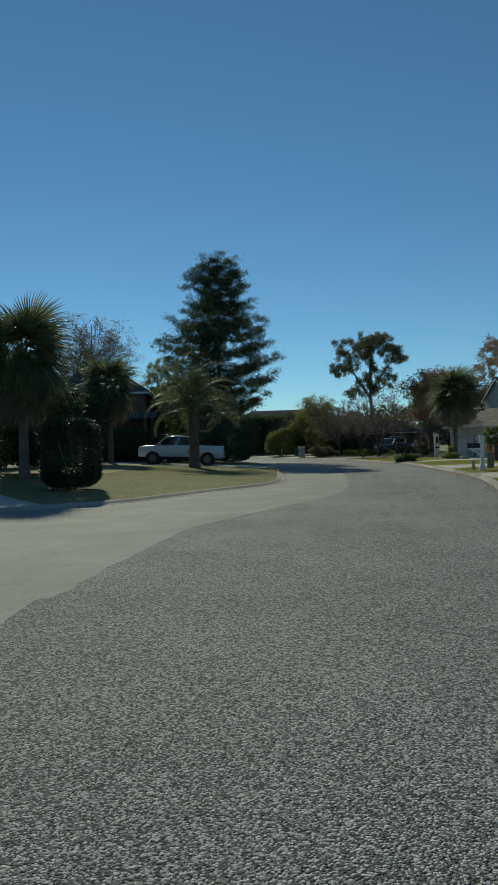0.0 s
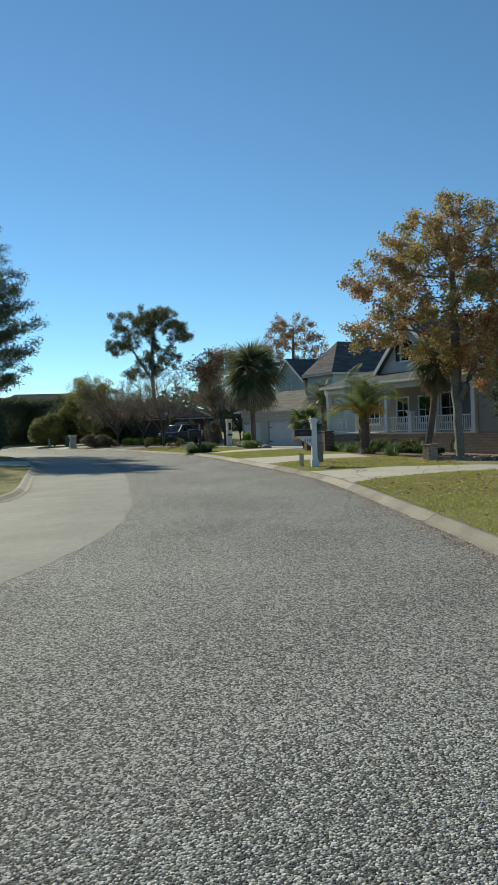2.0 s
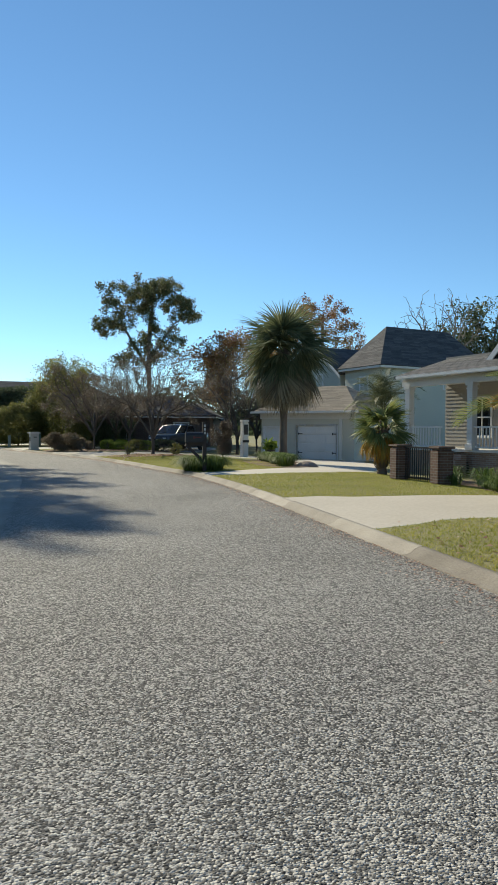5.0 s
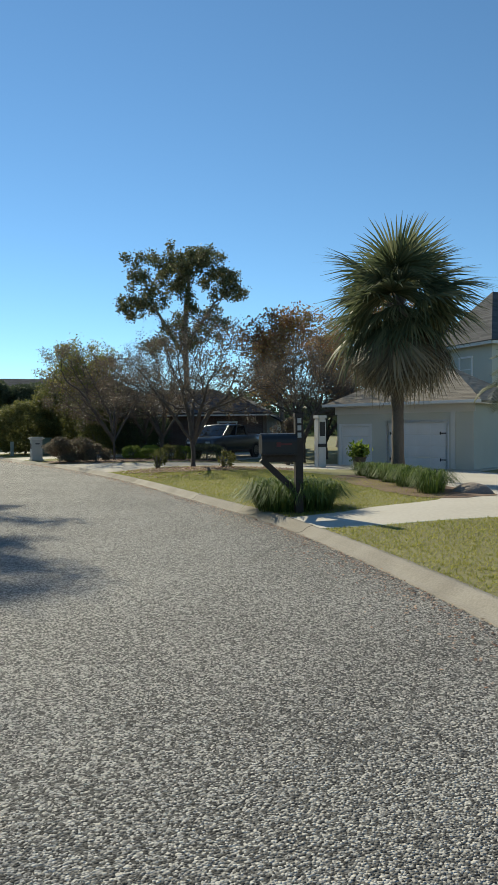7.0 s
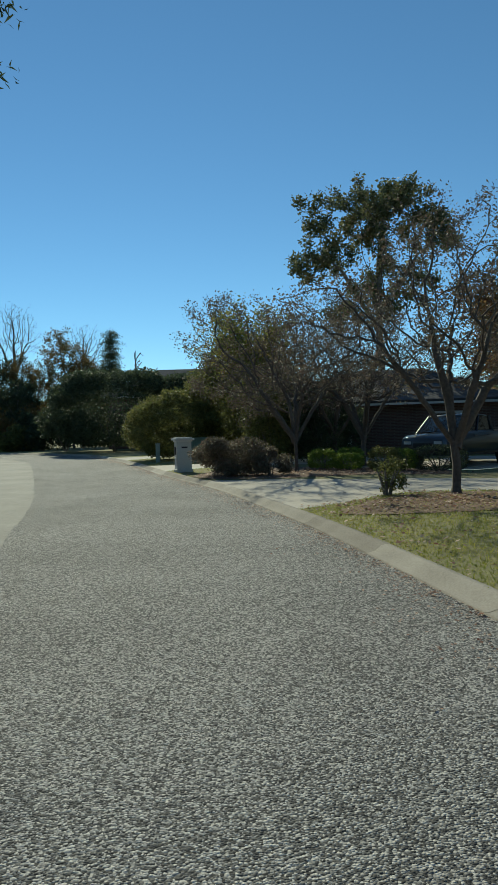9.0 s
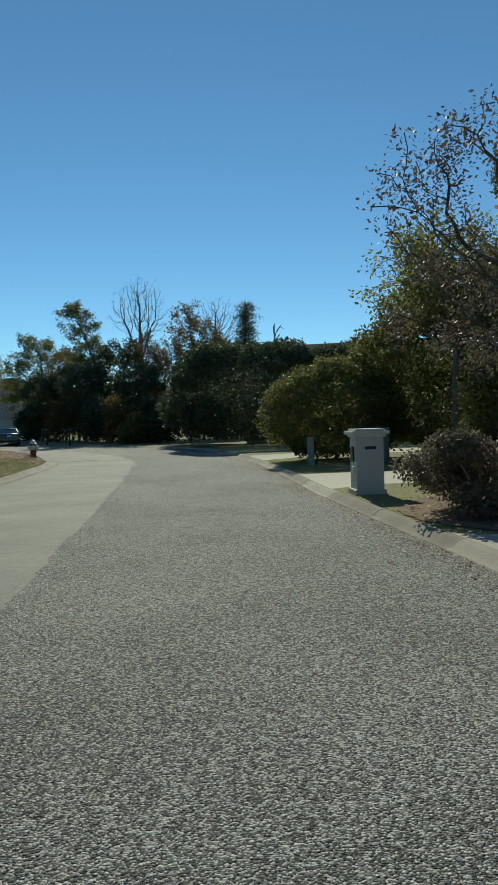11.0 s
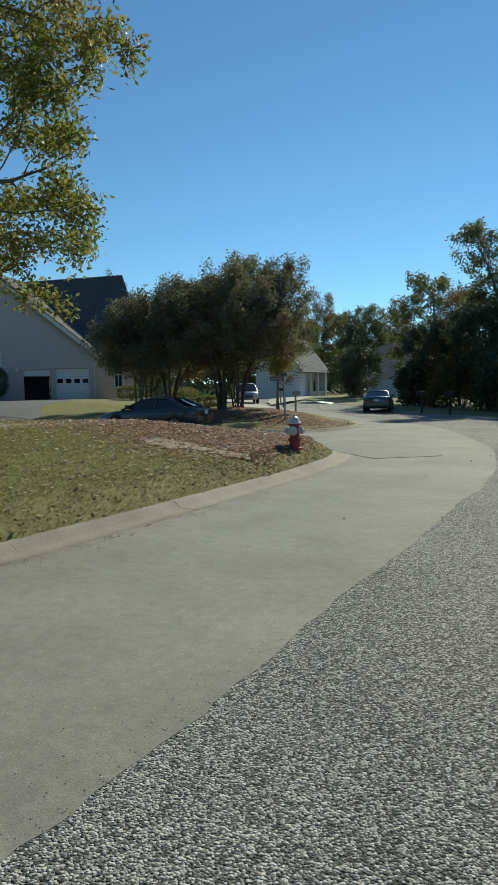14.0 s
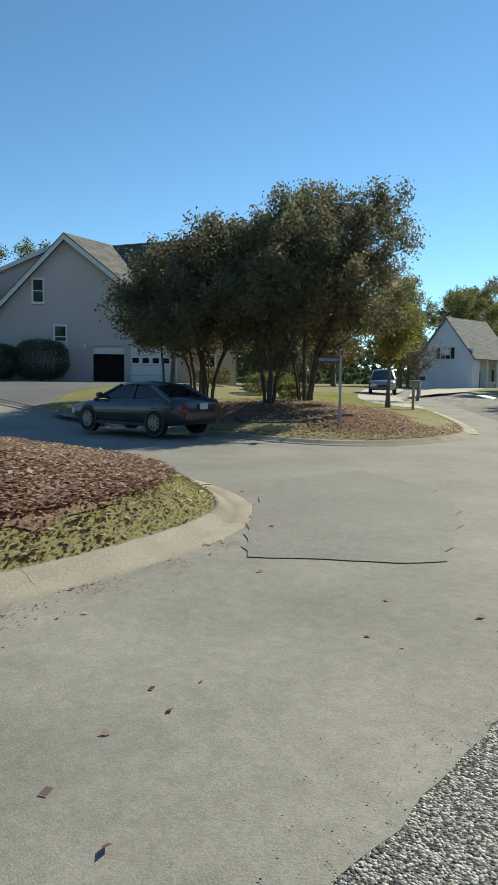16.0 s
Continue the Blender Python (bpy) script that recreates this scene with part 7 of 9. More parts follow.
def taupe_house():
    """Seen across the side street: a tall gable end with two garage doors, and a salmon front round the corner."""
    h = thing("stucco_house", pose(-40.6, 103.7, 0, 0, 0, 70.1), "large taupe stucco house with a steep gable and two garage doors", "house")
    g = 1.27
    part("footing", boxes((-5.6, 0.02, -0.4, 4.7, 0.2, g)), "taupe", h)
    doors = [(0.1, 1.8, 2.16), (2.15, 4.4, 2.25)]
    wins = [(-2.8, 5.78, 0.5, 1.18), (-1.65, 3.35, 0.56, 1.12)]
    x0 = -5.6
    holes = [(a - x0, g, b - x0, g + t) for a, b, t in doors] + [(x - w / 2 - x0, z, x + w / 2 - x0, z + hh) for x, z, w, hh in wins]
    w = bmesh.new()
    child("gable_wall", mesh_of("gable_wall", wall_mesh(4.78 - x0, g, 3.7, [o for o in holes if o[3] < 3.7]), "taupe"), h, Matrix.Translation((x0, 0, 0)))
    # upper gable in one piece round the two windows
    bm = bmesh.new()
    pk = (-1.38, 9.35)
    def line_z(x):
        return pk[1] - 1.1 * (pk[0] - x) if x < pk[0] else 4.52 + (pk[1] - 4.52) * (4.95 - x) / (4.95 - pk[0])
    xs = sorted({-5.6, 4.95, pk[0], *[round(-5.6 + 0.4 * k, 3) for k in range(27)], -3.05, -2.55, -1.93, -1.37})
    for a, b in zip(xs, xs[1:]):
        if b > 4.95:
            continue
        segs = [(3.7, None)]
        mid = (a + b) / 2
        for wx, wz, ww, wh in wins:
            if wx - ww / 2 < mid < wx + ww / 2:
                segs = ([(3.7, wz)] if wz > 3.7 else []) + [(wz + wh, None)]
        for lo, hi in segs:
            t0, t1 = (line_z(a), line_z(b)) if hi is None else (hi, hi)
            v = [bm.verts.new(p) for p in ((a, 0, lo), (b, 0, lo), (b, 0, max(t1, lo)), (a, 0, max(t0, lo)), (a, 0.2, lo), (b, 0.2, lo), (b, 0.2, max(t1, lo)), (a, 0.2, max(t0, lo)))]
            for q in ((0, 1, 2, 3), (7, 6, 5, 4), (0, 4, 5, 1), (3, 2, 6, 7), (1, 5, 6, 2), (0, 3, 7, 4)):
                bm.faces.new([v[i] for i in q])
    bmesh.ops.remove_doubles(bm, verts=bm.verts, dist=1e-4)
    part("gable_top", bm, "taupe", h)
    for x, z, ww, wh in wins:
        window(h, Matrix.Translation((x, -0.01, z)), ww, wh, 2, 1)
    for wx, wz in ((-2.8, 5.5), (-1.65, 3.1)):
        part("room_back", boxes((wx - 0.8, 0.8, wz, wx + 0.8, 0.85, wz + 1.7)), "dark", h)
    garage_door(h, Matrix.Translation((0.95, 0.05, g)), 1.7, 2.16, 5, 2, None, "white", "taupe", open_part=0.8)
    garage_door(h, Matrix.Translation((3.28, 0.05, g)), 2.25, 2.25, 4, 4, 2, "white", "taupe")
    part("string_course", boxes((-5.6, -0.03, g + 0.9, -0.05, 0, g + 1.0)), "taupe", h)
    part("downpipe", lathe([(0.04, 0), (0.04, 2.6)], 8, centre=(4.72, -0.07, g)), "trim", h)
    part("wall_lamp", boxes((-0.42, -0.14, g + 2.0, -0.28, 0, g + 2.25), bevel=0.02), "white", h)
    # salmon front, lit by the sun
    holes2 = [(2.0, g + 1.0, 2.8, g + 2.7)]
    wall = child("front_wall", mesh_of("front_wall", wall_mesh(4.4, g - 0.5, 4.4, holes2), "salmon"), h, pose(4.78, 0.0, 0, 0, 0, 35))
    part("string_course", boxes((0, -0.05, g + 0.75, 4.4, 0, g + 0.87)), "salmon", wall)
    window(wall, Matrix.Translation((2.4, -0.01, g + 1.0)), 0.8, 1.7, 2, 2, "trim")
    part("dark_room", boxes((1.7, 0.5, g + 0.9, 3.1, 0.55, g + 2.8)), "dark", wall)
    part("cornice", boxes((-0.05, -0.12, 4.2, 4.45, 0.0, 4.42), bevel=0.03), "trim", wall)
    part("rear_wall", boxes((8.35, 2.6, -0.3, 8.55, 8.6, 4.3)), "salmon", h)
    # roofs: ridge of the gable runs back; the long main roof lies across behind it
    for s, ex, z in ((-1, -5.95, 4.42), (1, 5.45, 4.1)):
        roof_face(h, [(ex, -0.4, z), (ex + 2.4, 5.0, z + 0.43), (1.02, 5.0, 9.9), (pk[0], -0.4, pk[1] + 0.12)], "shingle_mid" if s > 0 else "shingle", "gable_roof")
        bm = bmesh.new()
        a, b = Vector((pk[0], -0.43, pk[1] + 0.05)), Vector((ex, -0.43, z - 0.06))
        q = [a, b, b - Vector((0, 0, 0.3)), a - Vector((0, 0, 0.3))]
        v = [bm.verts.new(p) for p in q] + [bm.verts.new(p + Vector((0, 0.06, 0))) for p in q]
        for fi in ((0, 1, 2, 3), (7, 6, 5, 4), (0, 4, 5, 1), (3, 2, 6, 7), (1, 5, 6, 2), (0, 3, 7, 4)):
            bm.faces.new([v[i] for i in fi])
        part("rake_board", bm, "trim", h)
    roof_face(h, [(-1.28, 1.0, 4.25), (9.0, 1.0, 4.25), (8.3, 5.0, 10.75), (0.95, 5.0, 9.86)], "shingle", "main_roof")
    roof_face(h, [(9.0, 9.0, 4.25), (-1.28, 9.0, 4.25), (0.95, 5.0, 9.86), (8.3, 5.0, 10.75)], "shingle", "main_roof")
    roof_face(h, [(9.0, 1.0, 4.25), (9.0, 9.0, 4.25), (8.3, 5.0, 10.75)], "shingle", "main_roof")
    # shed dormer on the far slope
    bm = bmesh.new()
    pts = [(-5.6, 4.3), (-1.7, 8.6), (-1.7, 9.05), (-5.6, 7.2)]
    fr, bk = [bm.verts.new((x, 1.0, z)) for x, z in pts], [bm.verts.new((x, 1.2, z)) for x, z in pts]
    bm.faces.new(fr)
    bm.faces.new(bk[::-1])
    for i in range(4):
        bm.faces.new((fr[i], bk[i], bk[(i + 1) % 4], fr[(i + 1) % 4]))
    bmesh.ops.recalc_face_normals(bm, faces=bm.faces)
    part("dormer_wall", bm, "taupe", h)
    part("far_wall", boxes((-5.6, 0.2, -0.3, -5.4, 8.8, 7.1)), "taupe", h)
    roof_face(h, [(-5.95, 0.75, 7.08), (-5.95, 8.8, 7.08), (-1.38, 8.8, 9.3), (-1.38, 0.75, 9.3)], "shingle", "dormer_roof")
    bm = bmesh.new()
    bmesh.ops.create_cube(bm, size=1, matrix=Matrix.Translation((-3.66, 0.74, 8.14)) @ pose(0, 0, 0, 0, -25.9, 0) @ Matrix.Diagonal((5.0, 0.05, 0.22, 1)))
    part("dormer_trim", bm, "trim", h)
    part("downpipe", lathe([(0.04, 0), (0.04, 5.9)], 8, centre=(-5.66, -0.02, g)), "trim", h)
    stair = part("side_steps", boxes(*[(7.6 + 0.28 * k, 9.6, g - 0.4, 7.9 + 0.28 * k, 10.8, g + 1.1 - 0.18 * k) for k in range(7)]), "trim", h)
    for y in (9.6, 10.8):
        for k in range(14):
            x = 7.6 + 0.14 * k
            part("baluster", boxes((x, y - 0.02, g + 1.1 - 0.09 * k - 0.1, x + 0.03, y + 0.02, g + 2.0 - 0.09 * k)), "white", stair)


taupe_house()


def white_house():
    h = thing("white_house", pose(-58.56, 148.63, 0.9, 0, 0, 15.0), "white sided house with steep gable and black shutters", "house")
    wall = child("gable_wall", mesh_of("gable_wall", wall_mesh(6.4, -0.6, 3.7, [(2.6, 3.3, 3.8, 4.4)], 0.2, (3.2, 7.7)), "farwhite"), h, Matrix.Translation((-3.2, 0, 0)))
    part("cladding", siding_mesh(6.4, -0.2, 3.7, [(2.5, 3.2, 3.9, 4.7)], 0.2, (3.2, 7.7)), "farwhite", wall)
    window(h, Matrix.Translation((0.0, -0.02, 3.3)), 1.1, 1.2, 2, 2)
    shutters(h, Matrix.Translation((0.0, -0.03, 3.3)), 1.1, 1.2)
    # porch let into the side under the long slope
    inner = pose(1.6, 1.6, 0, 0, 0, 90)
    side = child("porch_wall", mesh_of("porch_wall", wall_mesh(7.0, -0.6, 4.4, [(2.4, -0.1, 3.4, 2.0)]), "farwhite"), h, inner)
    for x in (1.2, 5.4):
        window(side, Matrix.Translation((x, -0.02, 0.7)), 0.9, 1.5, 2, 2)
        shutters(side, Matrix.Translation((x, -0.03, 0.7)), 0.9, 1.5)
    part("front_door", boxes((2.42, 0.08, -0.1, 3.38, 0.13, 2.0)), "shutter", side)
    part("far_side_wall", boxes((-3.2, 0.2, -0.6, -3.0, 8.6, 3.7)), "farwhite", h)
    part("back_wall", boxes((-3.0, 8.4, -0.6, 3.2, 8.6, 3.7)), "farwhite", h)
    part("return_wall", boxes((1.6, 1.4, -0.6, 3.2, 1.6, 3.7)), "farwhite", h)
    part("corner_wall", boxes((3.0, 0.2, -0.6, 3.2, 1.4, 3.7)), "farwhite", h)
    part("porch_floor", boxes((1.6, 1.6, -0.6, 3.3, 8.4, -0.1)), "trim", h)
    for y in (3.4, 5.8, 8.2):
        part("porch_post", boxes((2.95, y - 0.13, -0.1, 3.2, y + 0.13, 3.5), bevel=0.01), "white", h)
    for a, b in ((3.6, 5.6), (6.0, 8.0)):
        part("porch_rail", boxes((3.02, a, 0.72, 3.1, b, 0.8), (3.02, a, 0.05, 3.1, b, 0.12), *[(3.04, a + 0.15 * k, 0.12, 3.08, a + 0.15 * k + 0.05, 0.72) for k in range(int((b - a) / 0.15))]), "white", h)
    part("beam", boxes((2.9, 1.4, 3.45, 3.25, 8.6, 3.72)), "white", h)
    roof_face(h, [(3.65, -0.3, 3.25), (3.65, 9.0, 3.25), (0.0, 9.0, 7.85), (0.0, -0.3, 7.85)], "shingle_grey")
    roof_face(h, [(-3.65, 9.0, 3.25), (-3.65, -0.3, 3.25), (0.0, -0.3, 7.85), (0.0, 9.0, 7.85)], "shingle_grey")


white_house()


def shade_house():
    """The dark brick house behind the small trees, with a pale garage gable."""
    h = thing("brick_house", pose(9.5, 91.0, 0, 0, 0, -20), "dark brick ranch house in the shade of trees", "house")
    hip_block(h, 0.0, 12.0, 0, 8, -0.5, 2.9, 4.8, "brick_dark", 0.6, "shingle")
    window(h, Matrix.Translation((4.0, -0.02, 0.8)), 1.2, 1.4, 2, 2)
    window(h, Matrix.Translation((9.5, -0.02, 0.8)), 1.2, 1.4, 2, 2)
    p = thing("pale_garage", pose(20.2, 91.0, 0, 0, 0, -22), "pale grey garage end with a row of small windows", "garage")
    wall = child("wall", mesh_of("wall", wall_mesh(5.4, -0.5, 2.6, [(1.6, 0.6, 3.8, 1.5)], 0.2, (2.7, 4.1)), "siding"), p, Matrix.Translation((-2.7, 0, 0)))
    for k in range(3):
        window(p, Matrix.Translation((-0.75 + 0.74 * k, -0.01, 0.6)), 0.62, 0.9, 2, 2, sill=False)
    part("dark_room", boxes((-1.3, 0.7, 0.4, 1.4, 0.75, 1.7)), "dark", p)
    part("side_wall", boxes((-2.7, 0.2, -0.5, -2.5, 7, 2.6), (2.5, 0.2, -0.5, 2.7, 7, 2.6)), "siding", p)
    roof_face(p, [(3.1, -0.3, 2.35), (3.1, 7.2, 2.35), (0, 7.2, 4.2), (0, -0.3, 4.2)], "shingle")
    roof_face(p, [(-3.1, 7.2, 2.35), (-3.1, -0.3, 2.35), (0, -0.3, 4.2), (0, 7.2, 4.2)], "shingle")
    # long low roof that shows over the hedge
    q = thing("hedge_house", pose(-3.6, 117.4, 0, 0, 0, -3), "house with a long low dark roof behind the hedge", "house")
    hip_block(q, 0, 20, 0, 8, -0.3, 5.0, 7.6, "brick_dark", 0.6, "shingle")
    # dark house on the west side
    d = thing("dark_house", pose(-16.0, 56.5, 0.5, 0, 0, 4), "tall dark house half hidden by palms and trees", "house")
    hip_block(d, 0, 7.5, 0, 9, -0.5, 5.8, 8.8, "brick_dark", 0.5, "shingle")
    window(d, Matrix.Translation((2.4, -0.02, 3.2)), 1.1, 1.5, 2, 2)
    part("porch_roof", slope(bmesh.new(), [(3.2, -2.2, 3.6), (8.6, -2.2, 3.6), (8.6, 0, 4.2), (3.2, 0, 4.2)]), "shingle", d)
    post(d, 3.5, -0.5, 3.55, 0.2, -2.0, paint="bronze")
    post(d, 8.3, -0.5, 3.55, 0.2, -2.0, paint="bronze")
    # far grey house beyond the bend
    e = thing("grey_house", pose(-46.5, 152.0, 0.7, 0, 0, 38), "dim grey house with a dark garage under the woods", "house")
    hip_block(e, 0, 11, 0, 9, -0.8, 5.2, 8.2, "taupe", 0.5, "shingle")
    garage_door(e, Matrix.Translation((2.6, -0.06, -0.2)), 3.6, 2.2, 4, 4)
    window(e, Matrix.Translation((8.0, -0.02, 3.2)), 1.2, 1.2, 2, 2)
    part("porch_roof", slope(bmesh.new(), [(4.8, -2.0, 2.5), (11.4, -2.0, 2.5), (11.4, 0, 3.1), (4.8, 0, 3.1)]), "trim", e)
    for x in (5.2, 8.2, 11.0):
        post(e, x, -0.8, 2.45, 0.18, -1.8)


shade_house()
# ---- vehicles ----
def loft(rings):
    """Skins a row of rings with the same number of points, ends closed."""
    bm = bmesh.new()
    vs = [[bm.verts.new(p) for p in r] for r in rings]
    n = len(vs[0])
    for a, b in zip(vs, vs[1:]):
        for i in range(n):
            bm.faces.new((a[i], a[(i + 1) % n], b[(i + 1) % n], b[i]))
    bm.faces.new(vs[0][::-1])
    bm.faces.new(vs[-1])
    bmesh.ops.recalc_face_normals(bm, faces=bm.faces)
    return bm


def wheel(parent, x, y, r, wide=0.22, rim="rim"):
    s = 1 if y > 0 else -1
    w = thing_part("wheel", parent, Matrix.Translation((x, y, r)))
    prof = [(r * 0.62, -wide / 2), (r * 0.94, -wide / 2), (r, -wide * 0.36), (r, wide * 0.36), (r * 0.94, wide / 2), (r * 0.62, wide / 2)]
    w.data = mesh_of("wheel", lathe(prof, 28, "y"), "tyre", True)
    bm = lathe([(r * 0.60, s * wide * 0.50), (r * 0.66, s * wide * 0.51), (r * 0.66, s * wide * 0.40), (r * 0.60, s * wide * 0.34)], 24, "y")
    for k in range(10):
        bmesh.ops.create_cube(bm, size=1, matrix=pose(0, s * wide * 0.46, 0, 0, k * 36, 0) @ Matrix.Translation((r * 0.35, 0, 0)) @ Matrix.Diagonal((r * 0.56, 0.03, r * 0.13, 1)))
    lathe([(r * 0.16, s * wide * 0.36), (r * 0.16, s * wide * 0.5), (r * 0.10, s * wide * 0.53)], 12, "y", bm)
    part("rim", bm, rim, w, "alloy rim with thin spokes")
    part("hub", lathe([(r * 0.58, s * wide * 0.2), (r * 0.58, s * wide * 0.3)], 18, "y"), "black", w)
    return w


def thing_part(name, parent, m):
    me = bpy.data.meshes.new(name)
    ob = new(name, me)
    ob.parent = parent
    ob.matrix_basis = m
    return ob


def vehicle(name, m, label, category, paint, length, width, stations, cabin, roof_z, wheels, wheel_r, bed=None, group=""):
    """stations: rows of x, half width factor, low z, high z. cabin: x of base front, roof front, roof rear, base rear, base z."""
    v = thing(name, m, label, category, group)
    h = width / 2
    rings = []
    for x, f, lo, hi in stations:
        w = h * f
        rings.append([(x, -w * 0.86, lo), (x, -w * 0.98, lo + 0.14), (x, -w, lo + (hi - lo) * 0.55), (x, -w * 0.965, hi - 0.08), (x, -w * 0.88, hi), (x, 0, hi + 0.035),
                      (x, w * 0.88, hi), (x, w * 0.965, hi - 0.08), (x, w, lo + (hi - lo) * 0.55), (x, w * 0.98, lo + 0.14), (x, w * 0.86, lo)])
    body = part("body", loft(rings), paint, v, smooth=True)
    bf, rf, rr, br, bz = cabin
    base_w, roof_w = h * 0.9, h * (0.8 if bed else 0.70)
    lo = [(bf, -base_w * 0.96, bz), (bf - 0.05, 0, bz + 0.03), (bf, base_w * 0.96, bz), (br, base_w * 0.96, bz), (br, 0, bz + 0.02), (br, -base_w * 0.96, bz)]
    up = [(rf, -roof_w, roof_z - 0.05), (rf + 0.05, 0, roof_z), (rf, roof_w, roof_z - 0.05), (rr, roof_w, roof_z - 0.05), (rr, 0, roof_z), (rr, -roof_w, roof_z - 0.05)]
    lo[1] = (bf + 0.12, 0, bz + 0.02)
    bm = loft([lo, up])
    part("cabin_glass", bm, "glass", v, "dark tinted windows")
    # roof skin and pillars
    mid = (rf + rr) / 2
    roof = loft([[(x, -w - 0.02, z - 0.07), (x, -w * 0.93, z - 0.005), (x, 0, z + 0.03), (x, w * 0.93, z - 0.005), (x, w + 0.02, z - 0.07), (x, 0, z - 0.05)]
                 for x, w, z in ((rf + 0.06, roof_w * 0.96, roof_z - 0.02), (rf * 0.7 + rr * 0.3, roof_w * 1.03, roof_z + 0.03), (mid, roof_w * 1.04, roof_z + 0.04), (rr * 0.7 + rf * 0.3, roof_w * 1.02, roof_z + 0.025), (rr - 0.05, roof_w * 0.95, roof_z - 0.02))])
    part("roof", roof, paint, v, smooth=True)
    for s in (-1, 1):
        for a, b, r in (((bf, base_w, bz), (rf, roof_w, roof_z - 0.05), 0.045), ((br, base_w, bz), (rr, roof_w, roof_z - 0.05), 0.07), (((bf + br) / 2, base_w * 0.995, bz), ((rf + rr) / 2, roof_w * 1.02, roof_z - 0.04), 0.04)):
            vv, ff = tubes([([np.array([a[0], s * a[1], a[2] - 0.05]), np.array([b[0], s * b[1], b[2]])], [r, r])], 6)
            child("pillar", raw("pillar", vv, ff, paint), v)
        mx = bf - 0.35
        part("mirror", boxes((mx - 0.08, s * (h + 0.02) - 0.09, bz + 0.02, mx + 0.08, s * (h + 0.02) + 0.09, bz + 0.17), bevel=0.03), paint, v)
        for x in ((bf + br) / 2 + 0.25, (bf + br) / 2 - 0.85):
            part("door_handle", boxes((x - 0.1, s * h * 0.985 - 0.02, bz - 0.17, x + 0.1, s * h * 0.985 + 0.02, bz - 0.13), bevel=0.008), paint, v)
        part("sill", boxes((wheels[1] + wheel_r, s * h * 0.96 - 0.03, stations[2][2] - 0.02, wheels[0] - wheel_r, s * h * 0.96 + 0.03, stations[2][2] + 0.07)), "black", v)
        for x in wheels:
            arch = lathe([(wheel_r * 1.17, s * h * 0.80), (wheel_r * 1.17, s * (h * 0.995))], 24, "y", centre=(x, 0, wheel_r * 1.02))
            part("wheel_arch", arch, "black", v)
            wheel(v, x, s * (h - 0.10), wheel_r)
    fx, rx = stations[-1][0], stations[0][0]
    fz, rz = stations[-1][3], stations[0][3]
    for s in (-1, 1):
        part("head_lamp", boxes((fx - 0.28, s * h * 0.62 - 0.17, fz - 0.18, fx + 0.012, s * h * 0.62 + 0.17, fz - 0.03), bevel=0.02), "lamp_clear", v)
        part("tail_lamp", boxes((rx - 0.012, s * h * 0.72 - 0.14, rz - 0.30 if bed else rz - 0.22, rx + 0.2, s * h * 0.72 + 0.14, rz - 0.05), bevel=0.02), "lamp_red", v)
    part("rear_bumper", boxes((rx - 0.06, -h * 0.86, stations[0][2] + 0.02, rx + 0.1, h * 0.86, stations[0][2] + 0.22), bevel=0.03), "galv" if bed else paint, v)
    part("grille", boxes((fx - 0.04, -h * 0.4, fz - 0.32, fx + 0.014, h * 0.4, fz - 0.1), bevel=0.02), "black", v)
    part("plate", boxes((rx - 0.075, -0.16, stations[0][2] + 0.30, rx - 0.05, 0.16, stations[0][2] + 0.46)), "white", v, "blank pale number plate")
    if bed:
        part("bed_well", boxes((bed[0], -h * 0.8, bed[2], bed[1], h * 0.8, bed[2] + 0.05)), "black", v, "dark open load bed")
    return v


SEDAN = [(-2.4, 0.72, 0.42, 0.86), (-2.3, 0.9, 0.30, 0.99), (-1.7, 1.0, 0.24, 1.03), (-0.6, 1.0, 0.22, 0.97), (0.6, 1.0, 0.22, 0.94), (1.5, 0.99, 0.24, 0.86), (2.15, 0.92, 0.28, 0.74), (2.4, 0.74, 0.36, 0.64)]
PICKUP = [(-2.92, 0.95, 0.54, 1.28), (-2.85, 0.98, 0.50, 1.35), (-1.6, 1.0, 0.48, 1.36), (-0.7, 1.0, 0.46, 1.36), (0.9, 1.0, 0.46, 1.35), (1.75, 1.0, 0.47, 1.31), (2.5, 0.98, 0.48, 1.25), (2.82, 0.94, 0.5, 1.18), (2.92, 0.9, 0.55, 1.08)]
SUV = [(-2.3, 0.86, 0.45, 1.02), (-2.2, 0.95, 0.34, 1.12), (-1.5, 1.0, 0.28, 1.12), (0.0, 1.0, 0.27, 1.08), (1.0, 1.0, 0.28, 1.05), (1.9, 0.95, 0.32, 0.94), (2.3, 0.78, 0.42, 0.82)]


def park(kind, m, label, paint, group="", name=None):
    if kind == "sedan":
        return vehicle(name or "sedan", m, label, "car", paint, 4.8, 1.85, SEDAN, (1.2, 0.2, -1.1, -2.05, 0.94), 1.39, (1.42, -1.42), 0.34, None, group)
    if kind == "pickup":
        return vehicle(name or "pickup_truck", m, label, "pickup truck", paint, 5.85, 2.0, PICKUP, (1.78, 0.98, -0.8, -0.95, 1.33), 1.96, (1.9, -1.85), 0.42, (-2.8, -1.1, 1.35), group)
    return vehicle(name or "suv", m, label, "car", paint, 4.6, 1.88, SUV, (1.3, 0.45, -1.75, -2.2, 1.07), 1.68, (1.4, -1.38), 0.36, None, group)


